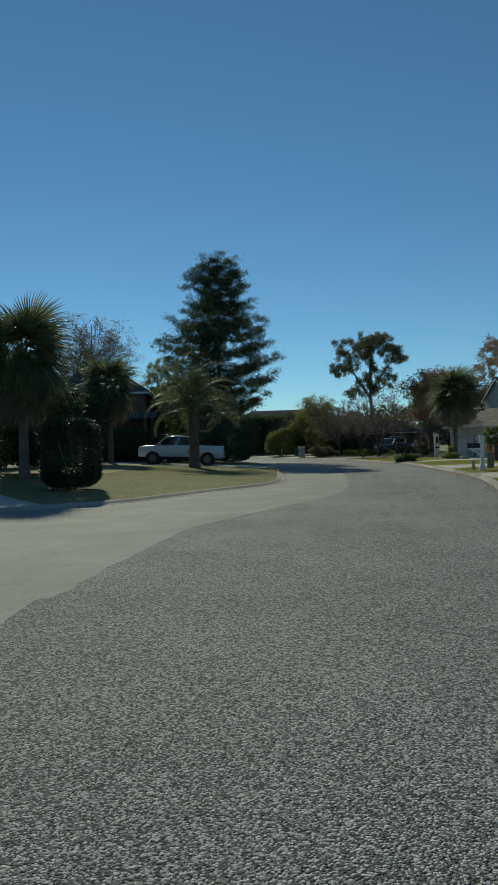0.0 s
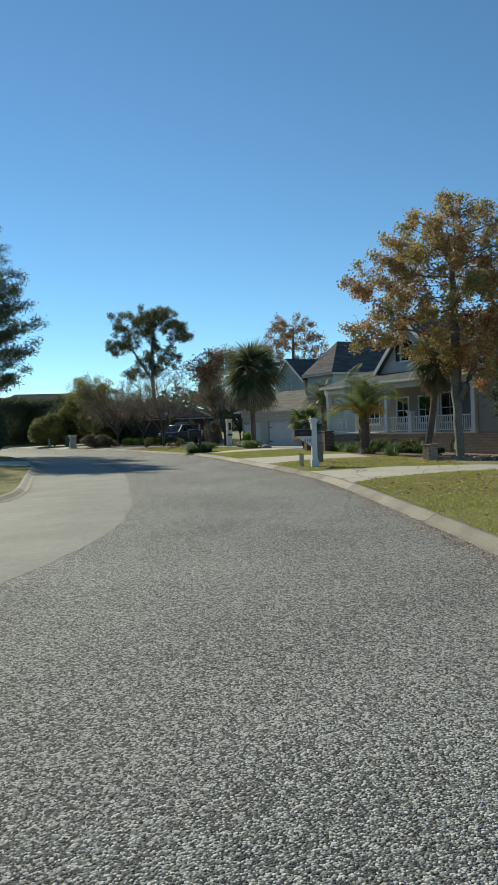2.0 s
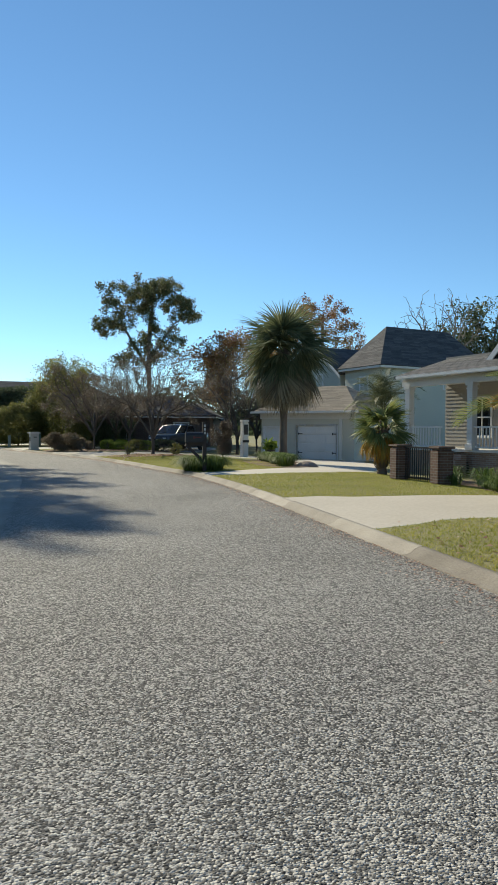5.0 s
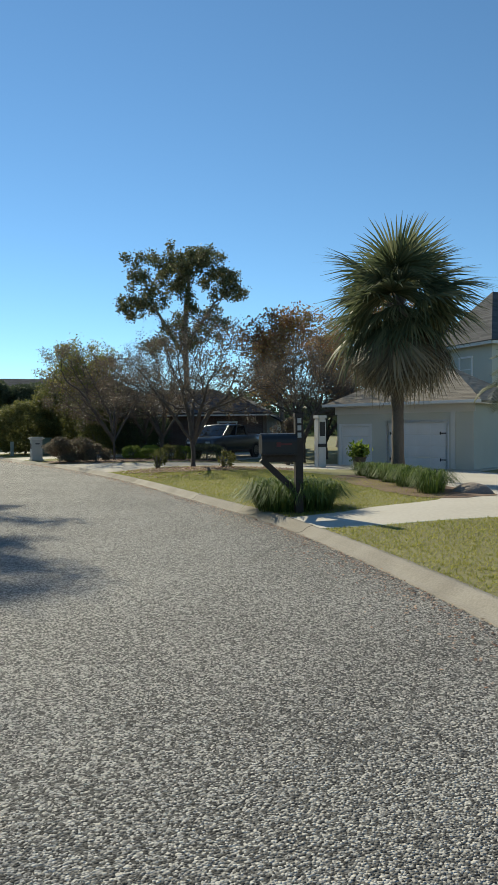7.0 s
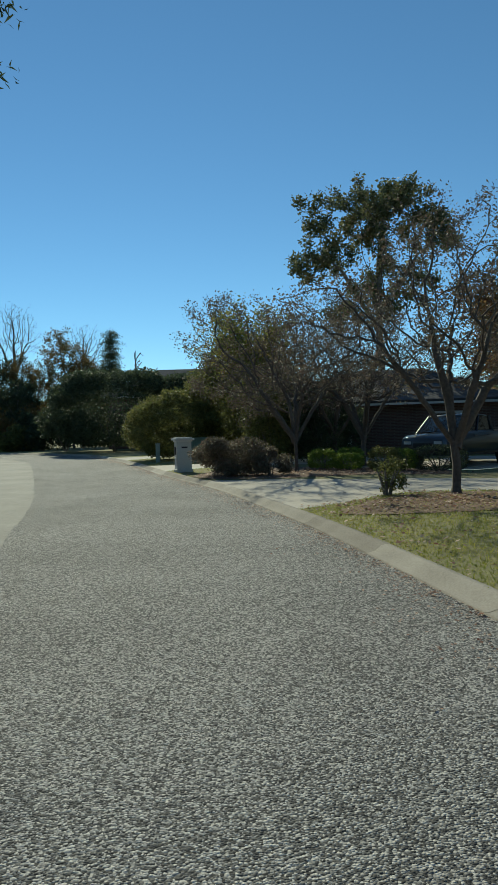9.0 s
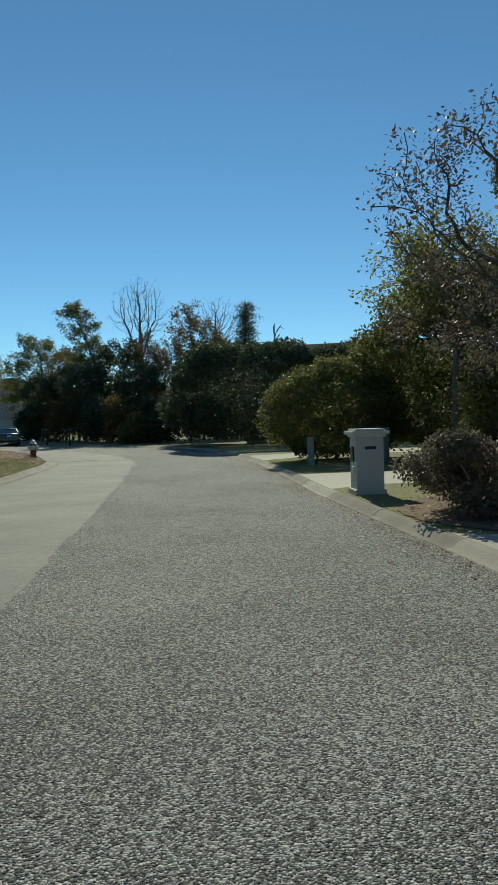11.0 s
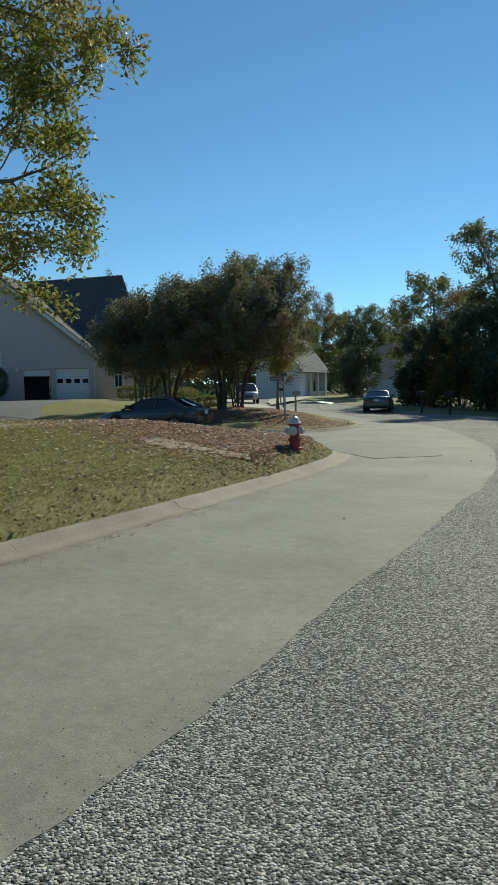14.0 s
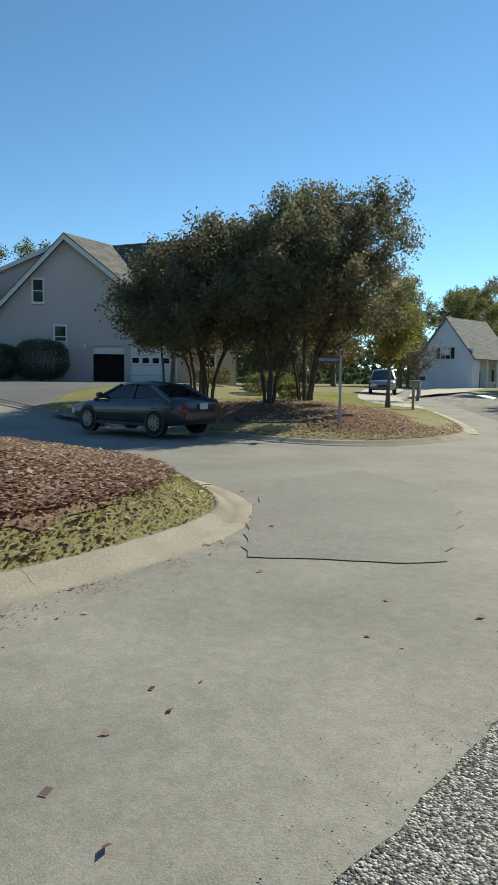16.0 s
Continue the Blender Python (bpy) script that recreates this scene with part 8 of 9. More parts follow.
def stand(x, y, heading):
    """A pose on the land at x, y, tilted as the land is."""
    a = radians(heading)
    f = (math.cos(a), math.sin(a))
    zf = lambda u: max(ground_z(x + u * f[0], y + u * f[1]) - 0.1 if inside(np.array([x]), np.array([y]), ROAD_BACK)[0] else ground_z(x + u * f[0], y + u * f[1]) + 0.01, -1)
    up = math.degrees(math.atan2(zf(1.4) - zf(-1.4), 2.8))
    return pose(x, y, (zf(1.4) + zf(-1.4)) / 2, 0, 0, heading) @ pose(0, 0, 0, 0, -up, 0)


park("pickup", stand(-4.75, 49.0, 180), "white crew-cab pickup truck parked on a driveway", "car_white")
park("sedan", stand(-21.2, 99.3, 203.5) @ Matrix.Diagonal((0.94, 0.97, 0.98, 1)), "dark charcoal sedan parked at the kerb in tree shade", "car_dark")
park("sedan", stand(-25.6, 122.3, 120), "dark teal sedan parked at the far kerb", "car_teal")
park("pickup", stand(16.8, 80.9, 225), "dark slate pickup truck parked on a shaded driveway", "car_grey")
park("suv", stand(-41.4, 125.3, -40), "silver sport utility car parked on a driveway", "car_silver")
park("suv", stand(-14.6, 36.0, 20), "dark car half hidden on the shaded west drive", "car_dark")


# ---- street furniture ----
def bars_text(bm, x, y, z, count, w, h, gap):
    for k in range(count):
        box(bm, x + k * (w + gap), y, z, x + k * (w + gap) + w, y + 0.004, z + h)


def mailbox_shell(length, width, tall, material, parent, m):
    """A box with a rounded top, its door at +x."""
    rings = []
    for x in (0, length):
        r = [(x, -width / 2, 0), (x, width / 2, 0), (x, width / 2, tall - width / 2)]
        r += [(x, width / 2 * math.cos(a), tall - width / 2 + width / 2 * math.sin(a)) for a in np.linspace(0.3, math.pi - 0.3, 7)]
        r += [(x, -width / 2, tall - width / 2)]
        rings.append(r)
    ob = child("box", mesh_of("box", loft(rings), material), parent, m)
    part("door", loft([[(p[0] + d, p[1] * 1.04, p[2] * 1.02 - 0.003) for p in rings[1]] for d in (0.0, 0.02)]), material, ob)
    part("flag", boxes((0.1, width / 2 + 0.005, tall * 0.42, 0.3, width / 2 + 0.012, tall * 0.42 + 0.03), (0.3, width / 2 + 0.005, tall * 0.42 - 0.03, 0.38, width / 2 + 0.012, tall * 0.42 + 0.05)), "flag", ob)
    return ob


def white_mailbox():
    x, y = 11.08, 33.3
    z = ground_z(x, y)
    mb = thing("mailbox", pose(x, y, z, 0, 0, 168), "white square post mailbox with a black box on a bracket", "mailbox")
    part("post", boxes((-0.09, -0.09, 0, 0.09, 0.09, 1.62), (-0.13, -0.13, 0, 0.13, 0.13, 0.2), (-0.115, -0.115, 0.2, 0.115, 0.115, 0.27), (-0.125, -0.125, 1.55, 0.125, 0.125, 1.62), (-0.145, -0.145, 1.62, 0.145, 0.145, 1.66), (-0.1, -0.1, 1.66, 0.1, 0.1, 1.70), bevel=0.008), "white", mb)
    bm = bmesh.new()
    pts = [(0.09, 0.72), (0.09, 1.06), (0.62, 1.06), (0.62, 1.02), (0.5, 1.0), (0.42, 0.92), (0.28, 0.86), (0.18, 0.76)]
    f = [bm.verts.new((px, -0.03, pz)) for px, pz in pts]
    b = [bm.verts.new((px, 0.03, pz)) for px, pz in pts]
    bm.faces.new(f)
    bm.faces.new(b[::-1])
    for i in range(len(pts)):
        j = (i + 1) % len(pts)
        bm.faces.new((f[i], b[i], b[j], f[j]))
    br = part("bracket", bm, "white", mb)
    tb = bmesh.new()
    bars_text(tb, 0.12, 0.031, 0.86, 3, 0.05, 0.12, 0.035)
    bars_text(tb, 0.12, -0.035, 0.86, 3, 0.05, 0.12, 0.035)
    part("number_bars", tb, "util_grey", br, "plain bars in place of a house number")
    part("board", boxes((0.06, -0.1, 1.06, 0.66, 0.1, 1.08)), "white", mb)
    mailbox_shell(0.56, 0.19, 0.24, "black", mb, Matrix.Translation((0.1, 0, 1.08)))


white_mailbox()


def brown_mailbox():
    x, y = 11.62, 51.95
    z = ground_z(x, y)
    mb = thing("mailbox", pose(x, y, z, 0, 0, 176), "dark brown wooden mailbox post with a slanted brace", "mailbox")
    part("post", boxes((-0.07, -0.07, 0, 0.07, 0.07, 1.78), (-0.08, -0.08, 1.72, 0.08, 0.08, 1.80), bevel=0.008), "bronze", mb)
    bm = bmesh.new()
    bmesh.ops.create_cube(bm, size=1, matrix=pose(0.30, 0, 0.62, 0, 47, 0) @ Matrix.Diagonal((0.10, 0.11, 1.05, 1)))
    part("brace", bm, "bronze", mb)
    part("arm", boxes((-0.07, -0.06, 0.93, 0.68, 0.06, 1.05), (0.05, -0.17, 1.05, 0.66, 0.17, 1.08), bevel=0.006), "bronze", mb)
    mailbox_shell(0.62, 0.3, 0.36, "black", mb, Matrix.Translation((0.06, 0, 1.08)))
    tb = bmesh.new()
    for k in range(3):
        box(tb, -0.035, 0.072, 1.62 - 0.13 * k, 0.035, 0.078, 1.71 - 0.13 * k)
    part("number_bars", tb, "galv", mb, "pale bars in place of a house number")


brown_mailbox()


def hydrant():
    x, y = -8.11, 92.85
    h = thing("fire_hydrant", pose(x, y, ground_z(x, y) - 0.01, 0, 0, 25) @ Matrix.Diagonal((0.96, 0.96, 0.96, 1)), "red fire hydrant with silver bonnet and caps", "fire hydrant")
    part("barrel", lathe([(0.17, 0), (0.17, 0.05), (0.125, 0.055), (0.12, 0.22), (0.15, 0.225), (0.15, 0.25), (0.115, 0.255), (0.11, 0.56), (0.15, 0.565), (0.15, 0.60)], 24), "hyd_red", h)
    part("bonnet", lathe([(0.152, 0.60), (0.152, 0.63), (0.125, 0.64), (0.115, 0.69), (0.085, 0.735), (0.04, 0.76), (0.032, 0.765), (0.03, 0.80)], 24), "hyd_silver", h)
    for ax, r, c, lab in (("x", 0.062, 1, 1), ("x", 0.062, -1, 1), ("y", 0.085, -1, 1)):
        prof = [(r, c * 0.10), (r, c * 0.15), (r * 1.25, c * 0.152), (r * 1.25, c * 0.20), (r * 0.9, c * 0.215), (r * 0.35, c * 0.22), (r * 0.3, c * 0.25)]
        part("cap", lathe(prof, 16, ax, centre=(0, 0, 0.44)), "hyd_silver", h)
    for k in range(8):
        part("bolt", lathe([(0.014, 0.205), (0.014, 0.275)], 6, centre=(0.138 * math.cos(k * 0.785), 0.138 * math.sin(k * 0.785), 0)), "hyd_red", h)


hydrant()


def street_sign():
    x, y = -18.36, 104.2
    s = thing("street_sign", pose(x, y, ground_z(x, y) - 0.05, 0, 0, 60), "galvanised street sign post with a dark blue blade", "street sign")
    post_mesh = boxes((-0.035, -0.03, 0, 0.035, -0.024, 2.16), (-0.035, -0.03, 0, -0.029, 0.02, 2.16), (0.029, -0.03, 0, 0.035, 0.02, 2.16))
    part("post", post_mesh, "galv", s)
    part("bracket", boxes((-0.04, -0.035, 2.09, 0.04, 0.03, 2.17), bevel=0.005), "galv", s)
    blade = part("sign_blade", boxes((-0.66, -0.03, 1.78, -0.03, -0.018, 1.94), bevel=0.004), "sign_blue", s)
    tb = bmesh.new()
    for k, w in enumerate((0.06, 0.05, 0.05, 0.04, 0.06, 0.05, 0.05, 0.06, 0.05, 0.04)):
        box(tb, -0.62 + k * 0.058, -0.034, 1.82, -0.62 + k * 0.058 + w * 0.85, -0.03, 1.90)
    part("name_bars", tb, "util_grey", blade, "plain pale bars in place of the street name")
    part("cross_blade", boxes((-0.006, -0.3, 1.97, 0.006, 0.42, 2.12)), "sign_blue", s)


street_sign()


def pillar_box():
    """The stucco pillar with a capstone that holds a mailbox."""
    x, y = 5.95, 79.3
    p = thing("mailbox_pillar", pose(x, y, ground_z(x, y) - 0.02, 0, 0, 15), "pale grey stucco mailbox pillar with a stone cap", "mailbox pillar")
    part("shaft", boxes((-0.27, -0.27, 0, 0.27, 0.27, 1.14), (-0.31, -0.31, 0, 0.31, 0.31, 0.12), bevel=0.01), "siding", p)
    part("cap", boxes((-0.31, -0.31, 1.14, 0.31, 0.31, 1.19), (-0.37, -0.37, 1.19, 0.37, 0.37, 1.26), (-0.3, -0.3, 1.26, 0.3, 0.3, 1.30), bevel=0.012), "trim", p)
    bm = bmesh.new()
    ring = [(-0.275, 0.10 * math.cos(a), 0.86 + 0.1 * math.sin(a)) for a in np.linspace(0, math.pi, 9)] + [(-0.275, -0.1, 0.66), (-0.275, 0.1, 0.66)]
    v = [bm.verts.new(q) for q in ring]
    w = [bm.verts.new((q[0] - 0.03, q[1], q[2])) for q in ring]
    bm.faces.new(w)
    for i in range(len(v)):
        j = (i + 1) % len(v)
        bm.faces.new((v[i], v[j], w[j], w[i]))
    part("mail_door", bm, "black", p, "black arched mail door")
    part("newspaper_slot", boxes((-0.29, -0.09, 0.42, -0.27, 0.09, 0.56)), "trim", p)
    part("number_bars", boxes((-0.1, -0.278, 0.9, 0.12, -0.27, 0.96)), "black", p, "dark bar in place of a house number")


pillar_box()


def stub(name, x, y, w, d, h, material, label, category, turn=0.0, lean=0.0):
    t = thing(name, pose(x, y, ground_z(x, y) - 0.02, 0, 0, turn) @ pose(0, 0, 0, 0, lean, 0), label, category)
    part("body", boxes((-w / 2, -d / 2, 0, w / 2, d / 2, h * 0.94), bevel=min(w, d) * 0.12), material, t)
    part("lid", boxes((-w / 2 - 0.015, -d / 2 - 0.015, h * 0.94, w / 2 + 0.015, d / 2 + 0.015, h), bevel=0.01), material, t)
    return t


stub("utility_post", 10.88, 34.0, 0.13, 0.13, 0.5, "util_grey", "short weathered utility marker post on the lawn", "utility marker", 12)
stub("utility_pedestal", 12.29, 35.70, 0.26, 0.26, 0.8, "bark_pale", "tan-brown utility pedestal on the lawn", "utility box", 20, 3)
stub("utility_pedestal", 4.1, 87.7, 0.2, 0.2, 0.95, "util_pale", "slim pale green utility pedestal beside the shrub", "utility box", 10)
stub("transformer_box", 6.15, 87.6, 0.75, 0.7, 1.15, "util_green", "green utility transformer box under the shrubs", "utility box", 10)
stub("brick_pier", 15.5, 33.0, 0.42, 0.42, 0.6, "brick", "short brick pier by the tree ring", "brick pier", 12)
# the darker brick puts the shade over both gate piers into their colour
stub("gate_pier", 16.4, 46.3, 0.5, 0.5, 1.1, "brick_dark", "brick gate pier with a flat cap, toned dark for its shade", "brick pier", 0)
stub("gate_pier", 16.6, 44.35, 0.5, 0.5, 1.1, "brick_dark", "brick gate pier with a flat cap, toned dark for its shade", "brick pier", 0)
pillar = stub("stone_post", 18.8, 70.2, 0.42, 0.42, 2.4, "trim", "cream stone post with a dark lantern niche by the garage", "stone post", 10)
part("niche", boxes((-0.14, -0.222, 1.45, 0.14, -0.2, 2.1), (-0.23, -0.23, 0.95, 0.23, -0.2, 1.1)), "black", pillar, "dark lantern niche and band")
for nm, x, y, turn in (("mailbox", -26.6, 114.6, 40), ("mailbox", -36.2, 124.0, 40), ("mailbox", -20.6, 119.5, -140), ("mailbox", -18.0, 118.2, -140)):
    f = thing("mailbox", pose(x, y, ground_z(x, y), 0, 0, turn), "small curbside mailbox on a post in the distance", "mailbox", "far mailboxes")
    part("post", boxes((-0.06, -0.06, 0, 0.06, 0.06, 1.1), bevel=0.006), "util_grey" if x < -25 else "bronze", f)
    mailbox_shell(0.5, 0.2, 0.26, "util_grey" if x == -26.6 else "black", f, Matrix.Translation((-0.2, 0, 1.1)))


def stone_ring(name, x, y, r, n, arc, label, start=0.0, tall=0.16, squash=1.0):
    ring = thing(name, pose(x, y, 0), label, "stone edging")
    rng = np.random.default_rng(int(x * 10 + y) % 997)
    bm = bmesh.new()
    box(bm, -0.17, -0.09, 0, 0.17, 0.09, tall, bevel=0.03)
    me = mesh_of("stone", bm, "stone", False)
    for k in range(n):
        a = start + arc * k / n
        px, py = x + r * math.cos(a), y + squash * r * math.sin(a)
        child("stone", me, ring, pose(px - x, py - y, ground_z(px, py) + rng.uniform(-0.03, 0.0), rng.uniform(-4, 4), rng.uniform(-4, 4), math.degrees(a) + 90 + rng.uniform(-8, 8)))
    return ring


stone_ring("stone_edging", 17.15, 33.5, 1.25, 22, 2 * math.pi, "ring of flat reddish stones round the oak")
stone_ring("stone_edging", -21.0, 104.6, 2.0, 15, 2.4, "low ring of stones round the myrtle trunks", -1.9, tall=0.1)
bed = thing("garden_wall", pose(20.6, 33.0, ground_z(20.6, 33) - 0.05, 0, 0, -60), "low brick garden wall beside the porch", "garden wall")
part("bricks", boxes((0, 0, 0, 6.5, 0.24, 0.55)), "brick", bed)
part("coping", boxes((-0.03, -0.03, 0.55, 6.53, 0.27, 0.62), bevel=0.01), "brick", bed)
fence = thing("garden_fence", pose(16.5, 45.33, ground_z(16.5, 45.3) - 0.02, 0, 0, 96) @ Matrix.Diagonal((0.8, 1, 1, 1)), "dark iron gate between brick piers", "gate")
for k in range(14):
    part("bar", boxes((-0.85 + 0.13 * k, -0.012, 0.05, -0.826 + 0.13 * k, 0.012, 1.05)), "black", fence)
part("top_bar", boxes((-0.9, -0.02, 1.0, 0.9, 0.02, 1.05), (-0.9, -0.02, 0.1, 0.9, 0.02, 0.15)), "black", fence)

# planter by the garage and a wreath-like fern basket at the porch
pot = thing("planter", pose(19.9, 68.3, ground_z(19.9, 68.3)), "dark planter pot with a leafy plant by the garage", "planter")
part("pot", lathe([(0.2, 0), (0.3, 0.5), (0.33, 0.5), (0.33, 0.56), (0.27, 0.56)], 18), "terracotta", pot)
rng0 = np.random.default_rng(77)
child("plant", raw("plant", *leaf_cards(rng0, rng0.normal(0, 0.16, (500, 3)) + [0, 0, 0.78], 0.22, narrow=0.4), "bright_hedge"), pot)
fern = thing("hanging_fern", pose(22.75, 44.4, 2.75), "hanging fern basket under the porch roof", "hanging plant")
child("fronds", raw("fronds", *leaf_cards(rng0, rng0.normal(0, 0.17, (600, 3)) + [0, 0, -0.1], 0.2, narrow=0.25, droop=0.5), "strap"), fern)
part("cord", lathe([(0.008, 0), (0.008, 0.85)], 6), "black", fern)


def strap_clump(x, y, seed, r, h, n, label, group):
    """Arching strap leaves, each of four segments."""
    rng = np.random.default_rng(seed)
    a = rng.uniform(0, 2 * np.pi, n)
    base = np.column_stack([np.cos(a), np.sin(a), 0 * a]) * (r * 0.55 * np.sqrt(rng.random(n)))[:, None]
    out = np.column_stack([np.cos(a + rng.normal(0, 0.5, n)), np.sin(a + rng.normal(0, 0.5, n)), 0 * a])
    side = np.column_stack([-out[:, 1], out[:, 0], 0 * a])
    hh = h * rng.uniform(0.6, 1.15, n)
    rr = r * rng.uniform(0.4, 1.0, n)
    rows = []
    for s, wd in ((0, 0.006), (0.35, 0.008), (0.7, 0.006), (1.0, 0.0015)):
        c = base + out * (rr * s ** 1.3)[:, None] + np.array([0, 0, 1.0]) * (hh * (2.7 * s - 2.35 * s * s))[:, None]
        rows += [c - side * wd, c + side * wd]
    v = np.stack(rows, 1).reshape(-1, 3)
    k = np.arange(n)[:, None] * 8
    f = np.concatenate([k + np.array([[0, 1, 3, 2]]), k + np.array([[2, 3, 5, 4]]), k + np.array([[4, 5, 7, 6]])])
    ob = thing("strap_plant", pose(x, y, ground_z(x, y)), label, "plant", group)
    child("leaves", raw("leaves", v, f, "strap"), ob)
    return ob


for k, (x, y, r, h) in enumerate(((11.45, 52.5, 0.8, 0.72), (11.8, 53.0, 0.75, 0.7), (12.0, 52.35, 0.7, 0.68), (11.4, 52.9, 0.6, 0.55), (12.2, 52.8, 0.65, 0.6))):
    strap_clump(x, y, 300 + k, r, h, 420, "clump of arching green strap leaves at the mailbox foot", "strap plants at the mailbox")
for k in range(13):
    strap_clump(15.5 + 0.22 * (k % 3) + 0.14 * k, 54.2 + 0.62 * k, 320 + k, 0.55, 0.6, 220, "low grassy border plant in the driveway bed", "border plants")
for k in range(5):
    strap_clump(17.6 + 0.5 * k, 45.6 - 1.3 * k, 340 + k, 0.6, 0.65, 200, "leafy green plant in the porch bed", "porch bed plants")
for k in range(11):
    strap_clump(16.35 + 0.06 * k + 0.3 * (k % 3), 37.2 + 0.78 * k, 360 + k, 0.42, 0.42, 150, "low green ground cover along the edge of the porch bed", "ground cover by the porch")
rock = thing("boulder", pose(16.6, 54.2, ground_z(16.6, 54.2) - 0.08, 0, 0, 30), "rounded grey boulder in the driveway bed", "boulder")
bm = bmesh.new()
bmesh.ops.create_icosphere(bm, subdivisions=3, radius=0.5)
for v in bm.verts:
    v.co *= 1 + 0.16 * noise.noise(v.co * 2.1)
    v.co.z *= 0.65
part("stone", bm, "stone", rock, smooth=True)

# ---- grass and fallen leaves ----
def lawn_points(rng, n, x0, x1, y0, y1, line, reach, keep=None):
    p = np.column_stack([rng.uniform(x0, x1, n), rng.uniform(y0, y1, n)])
    d = away(p[:, 0], p[:, 1], line)
    ok = (d < reach) & ~inside(p[:, 0], p[:, 1], ROAD_BACK)
    for loop in DRIVES.values():
        ok &= ~inside(p[:, 0], p[:, 1], np.array(loop))
    return p[ok]


def turf(name, p, seed, tall, label, blades="grass"):
    """Two short blades to a tuft."""
    rng = np.random.default_rng(seed)
    n = len(p)
    z = height(p[:, 0], p[:, 1])
    c = np.column_stack([p, z])
    vs = []
    for k in range(2):
        a = rng.uniform(0, 2 * np.pi, n)
        o = np.column_stack([np.cos(a), np.sin(a), 0 * a]) * 0.022
        s = np.column_stack([-np.sin(a), np.cos(a), 0 * a]) * 0.0065
        up = np.column_stack([np.cos(a) * 0.03, np.sin(a) * 0.03, tall * rng.uniform(0.5, 1.3, n)])
        vs.append(np.stack([c + o - s, c + o + s, c + o + up], 1))
    v = np.concatenate(vs).reshape(-1, 3)
    ob = new(name, raw(name, v, np.arange(len(v)).reshape(-1, 3), blades))
    return tagged(ob, label, "grass", kind="stuff")


rng1 = np.random.default_rng(200)
pts = np.concatenate([lawn_points(rng1, 190000, 5, 20, 15, 35, _r, 5.0), lawn_points(rng1, 210000, 8, 22, 35, 70, _r, 6.0), lawn_points(rng1, 14000, 2, 9, 70, 100, _r, 2.2)])
turf("lawn_grass", pts, 1, 0.032, "short green and straw-coloured mown lawn grass beside the road")
pts = np.concatenate([lawn_points(rng1, 90000, -16, 2, 18, 46, _l, 8.0), lawn_points(rng1, 290000, -18, -2, 80, 97, _l, 6.0)])
under = np.exp(-((pts[:, 0] + 9.6) / 2.4) ** 2 - ((pts[:, 1] - 91.9) / 1.7) ** 2)
pts = pts[(~inside(pts[:, 0], pts[:, 1], SAND) | (rng1.random(len(pts)) < 0.4)) & (rng1.random(len(pts)) > 0.75 * under)]
turf("lawn_grass", pts, 2, 0.024, "short straw-coloured lawn grass on the west side", "dry_grass")
pts = lawn_points(rng1, 110000, -42, -14, 97, 122, _i, 8.0)
turf("lawn_grass", pts, 3, 0.032, "thin lawn grass round the tree island")


def litter(name, p, seed, size, label, lift=0.035, flat=False, stuff="litter", category="leaves"):
    rng = np.random.default_rng(seed)
    n = len(p)
    paved = np.any([inside(p[:, 0], p[:, 1], np.array(loop)) for loop in DRIVES.values()], axis=0)
    z = (base_height(p[:, 0], p[:, 1]) + 0.008) if flat else height(p[:, 0], p[:, 1]) + np.where(paved, 0.012, lift)
    c = np.column_stack([p, z])
    a = rng.uniform(0, 2 * np.pi, n)
    L = size * rng.uniform(0.6, 1.4, n)
    d = np.column_stack([np.cos(a), np.sin(a), rng.uniform(-0.1, 0.45, n)]) * L[:, None]
    s = np.column_stack([-np.sin(a), np.cos(a), rng.uniform(-0.3, 0.5, n)]) * (L * 0.36)[:, None]
    v = np.stack([c, c + d * 0.5 + s, c + d, c + d * 0.5 - s], 1).reshape(-1, 3)
    v[:, 2] = np.maximum(v[:, 2], np.repeat(z, 4) - 0.004)
    ob = new(name, raw(name, v, np.arange(4 * n).reshape(-1, 4), stuff))
    return tagged(ob, label, category, kind="stuff")


def near_points(rng, n, cx, cy, rx, ry):
    return np.column_stack([rng.normal(cx, rx, n), rng.normal(cy, ry, n)])


p = np.concatenate([near_points(rng1, 16000, -9.6, 91.7, 1.9, 1.5), lawn_points(rng1, 9000, -22, -4, 82, 97, _l, 8.0), near_points(rng1, 6000, -14.5, 93.2, 3.5, 1.0), near_points(rng1, 4500, -8.7, 93.3, 0.8, 0.9)] + [near_points(rng1, 900, x, y, 0.3, 0.3) for x, y in ((-7.6, 91.2), (-7.8, 92.1), (-8.05, 92.9), (-8.4, 93.6), (-8.9, 94.3), (-9.5, 94.8), (-10.3, 95.2), (-11.3, 95.5), (-12.4, 95.6))])
p = p[~inside(p[:, 0], p[:, 1], ROAD_BACK)]
p = p[(away(p[:, 0], p[:, 1], _l) > 0.5) | (rng1.random(len(p)) < np.where(p[:, 1] < 91.3, 0.7, 0.15))]
p = p[~inside(p[:, 0], p[:, 1], SAND) | (rng1.random(len(p)) < 0.4)]
litter("fallen_leaves", p, 4, 0.06, "brown and tan fallen leaves on the corner lawn", lift=0.022)
p = np.concatenate([lawn_points(rng1, 2600, -20, -3, 78, 92, _l, 8.0), near_points(rng1, 1300, -10.2, 92.4, 2.2, 1.6)])
p = p[~inside(p[:, 0], p[:, 1], ROAD_BACK)]
litter("fallen_leaves", p, 24, 0.075, "scattered curled pale dry leaves on the west lawn", lift=0.03, stuff="pale_litter")
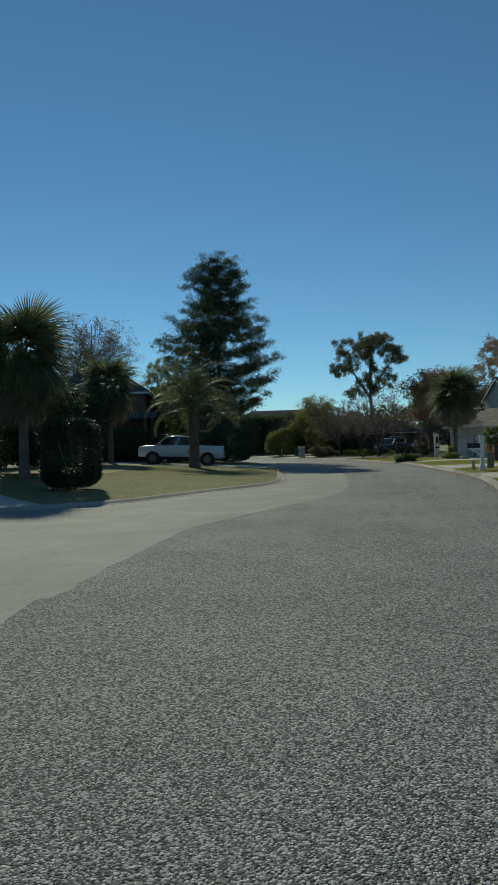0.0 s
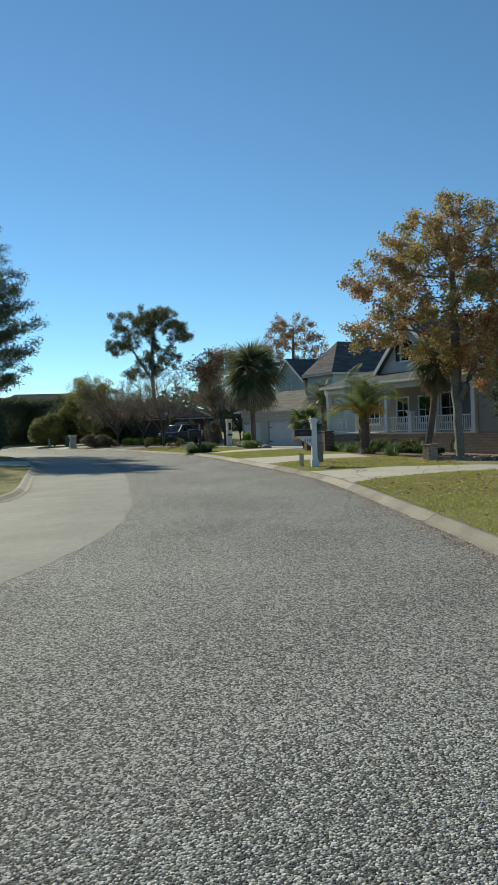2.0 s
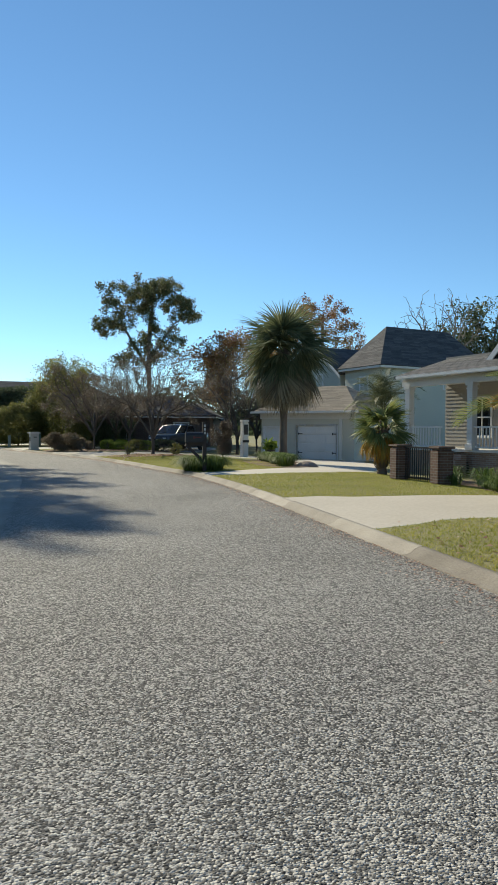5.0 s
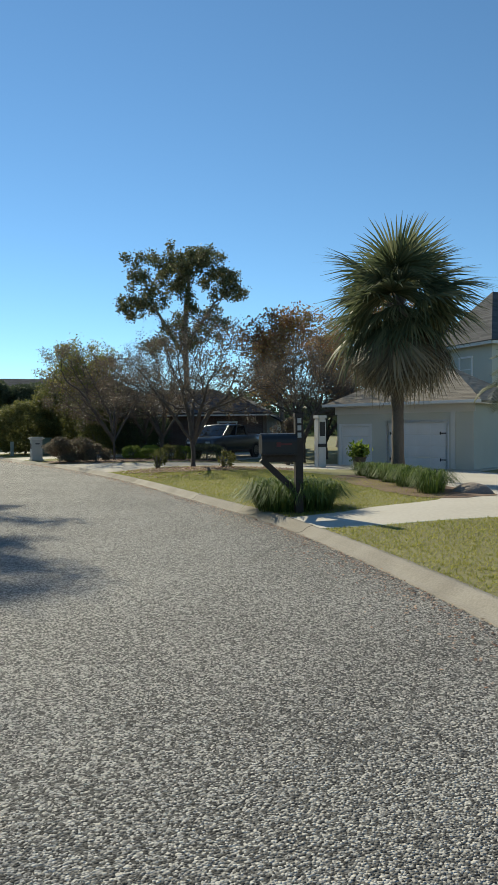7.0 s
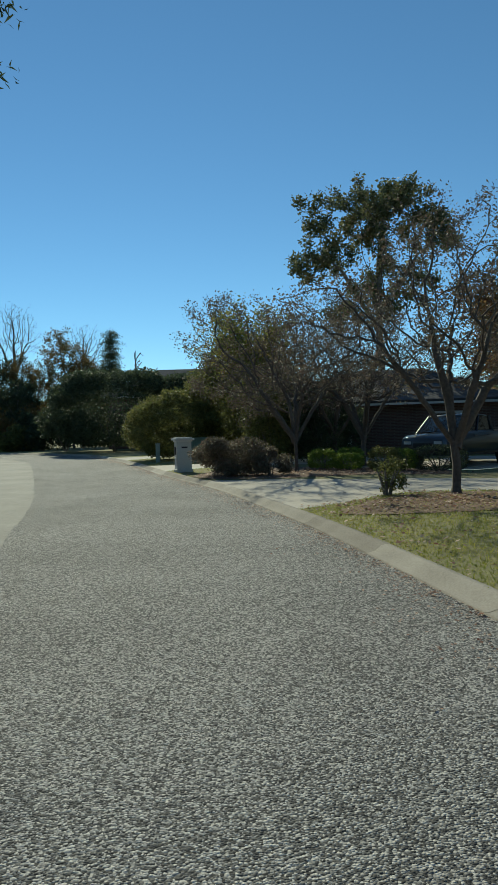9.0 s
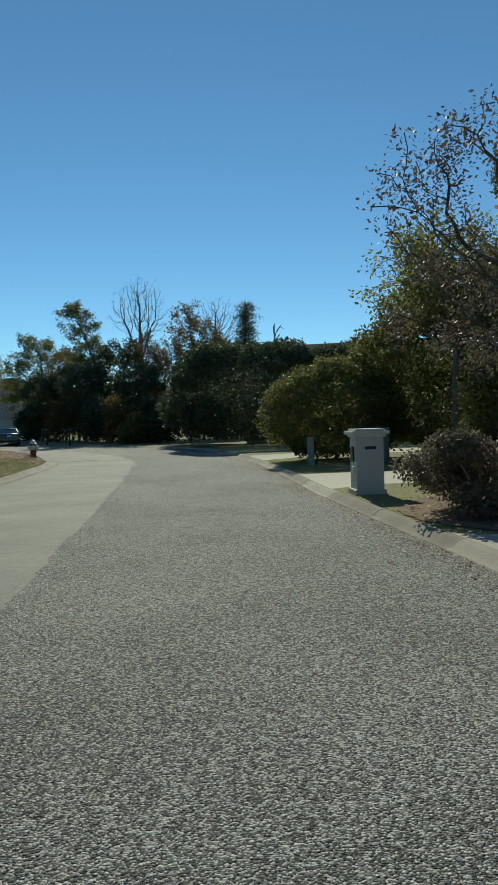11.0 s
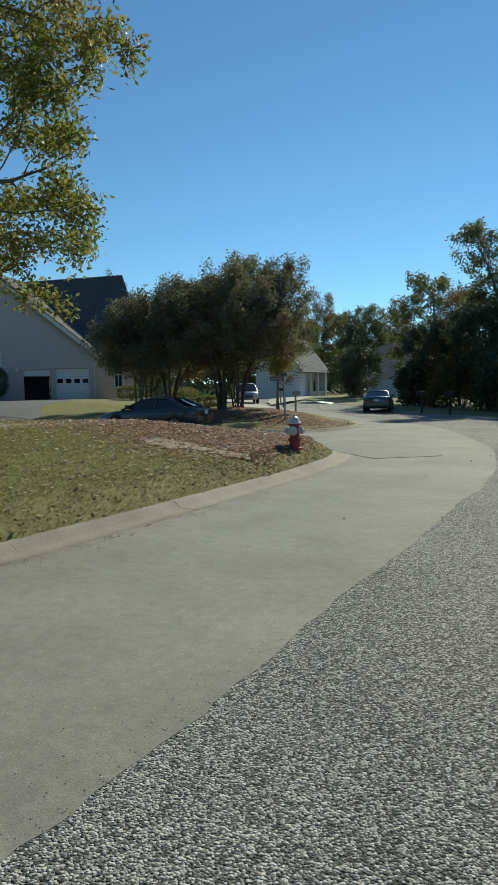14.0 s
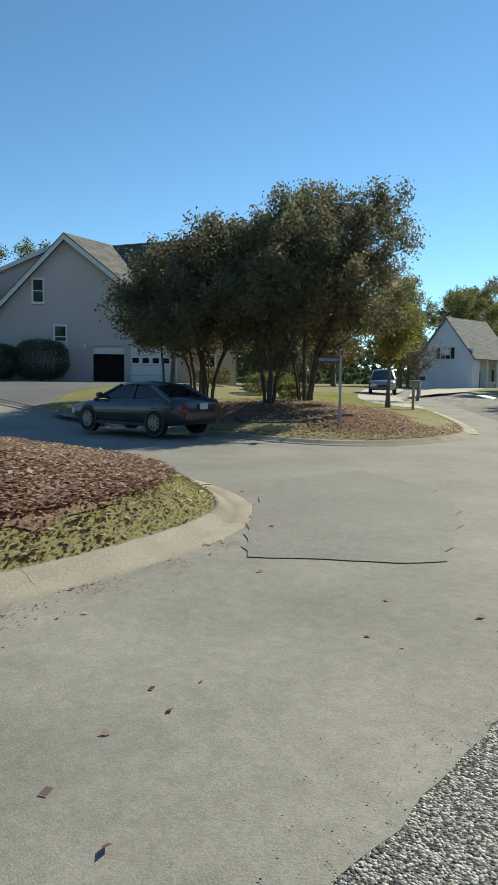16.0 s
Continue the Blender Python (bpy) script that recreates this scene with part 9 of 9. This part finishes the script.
p = np.concatenate([near_points(rng1, 5000, -20.0, 104.2, 2.6, 1.6), near_points(rng1, 2500, -17.6, 105.0, 1.0, 1.6), near_points(rng1, 3200, -19.2, 108.2, 1.3, 1.7)])
p = p[~inside(p[:, 0], p[:, 1], ROAD_BACK)]
litter("fallen_leaves", p, 5, 0.075, "brown fallen leaves under the myrtle trees")
p = np.concatenate([near_points(rng1, 2200, 12.4, 66.6, 1.8, 0.9), near_points(rng1, 500, 9.8, 63.5, 1.2, 2.0), near_points(rng1, 900, 13.2, 33.0, 2.2, 1.6), near_points(rng1, 1600, 10.6, 24.0, 2.0, 2.0), near_points(rng1, 1800, 10.5, 76.5, 2.4, 1.2)])
p = p[~inside(p[:, 0], p[:, 1], ROAD_BACK)]
p = p[~np.any([inside(p[:, 0], p[:, 1], np.array(loop)) for loop in DRIVES.values()], axis=0) | (rng1.random(len(p)) < 0.15)]
litter("fallen_leaves", p, 6, 0.07, "scattered dry leaves on the east lawns")
gut = []
for line, sgn, n in ((right_front, -1, 1500), (left_front, 1, 1200)):
    k = rng1.integers(0, len(line), n)
    o = offset(line, sgn * 0.12)[k] + rng1.normal(0, 0.16, (n, 2))
    gut.append(o)
gut.append(near_points(rng1, 60, -6.5, 91.5, 2.0, 4.0))
p = np.concatenate(gut)
p = p[inside(p[:, 0], p[:, 1], ROAD_FRONT)]
litter("fallen_leaves", p, 7, 0.05, "dry leaves and twigs lying in the gutter", flat=True)
k = rng1.integers(0, len(right_front), 42000)
k = k[(right_front[k, 1] > 5) & (right_front[k, 1] < 100)]
run_in = rng1.exponential(0.2, len(k)) * (0.5 + np.array([noise.noise(Vector((right_front[i, 1] * 0.35, 3.0, 1.0))) + 0.5 for i in k]))
p = right_front[k] + (right_front - offset(right_front, -1.0))[k] * np.abs(run_in)[:, None] + rng1.normal(0, 0.3, (len(k), 2)) * [0.2, 1.0]
p = p[inside(p[:, 0], p[:, 1], ROAD_FRONT)]
litter("gutter_debris", p, 8, 0.028, "fine brown grit, needles and leaf crumbs along the gutter", flat=True, category="debris")
k = rng1.integers(0, len(left_front), 30000)
k = k[(left_front[k, 1] > 24) & (left_front[k, 1] < 96) & (left_front[k, 0] > -12)]
side = left_front - offset(left_front, 1.0)
p = left_front[k] + side[k] * rng1.exponential(0.11, len(k))[:, None] + rng1.normal(0, 0.2, (len(k), 2)) * [0.2, 1.0]
p = p[inside(p[:, 0], p[:, 1], ROAD_FRONT)]
litter("gutter_debris", p, 9, 0.017, "fine brown grit and leaf crumbs along the west gutter", flat=True, category="debris")
k = rng1.integers(0, len(SEAM), 16000)
k = k[(SEAM[k, 1] > 8) & (SEAM[k, 1] < 100)]
p = SEAM[k] - np.column_stack([rng1.exponential(0.16, len(k)), np.zeros(len(k))])
litter("loose_stones", p, 10, 0.009, "loose chips of grey stone strewn beside the coarse road surface", flat=True, stuff="asphalt", category="gravel")
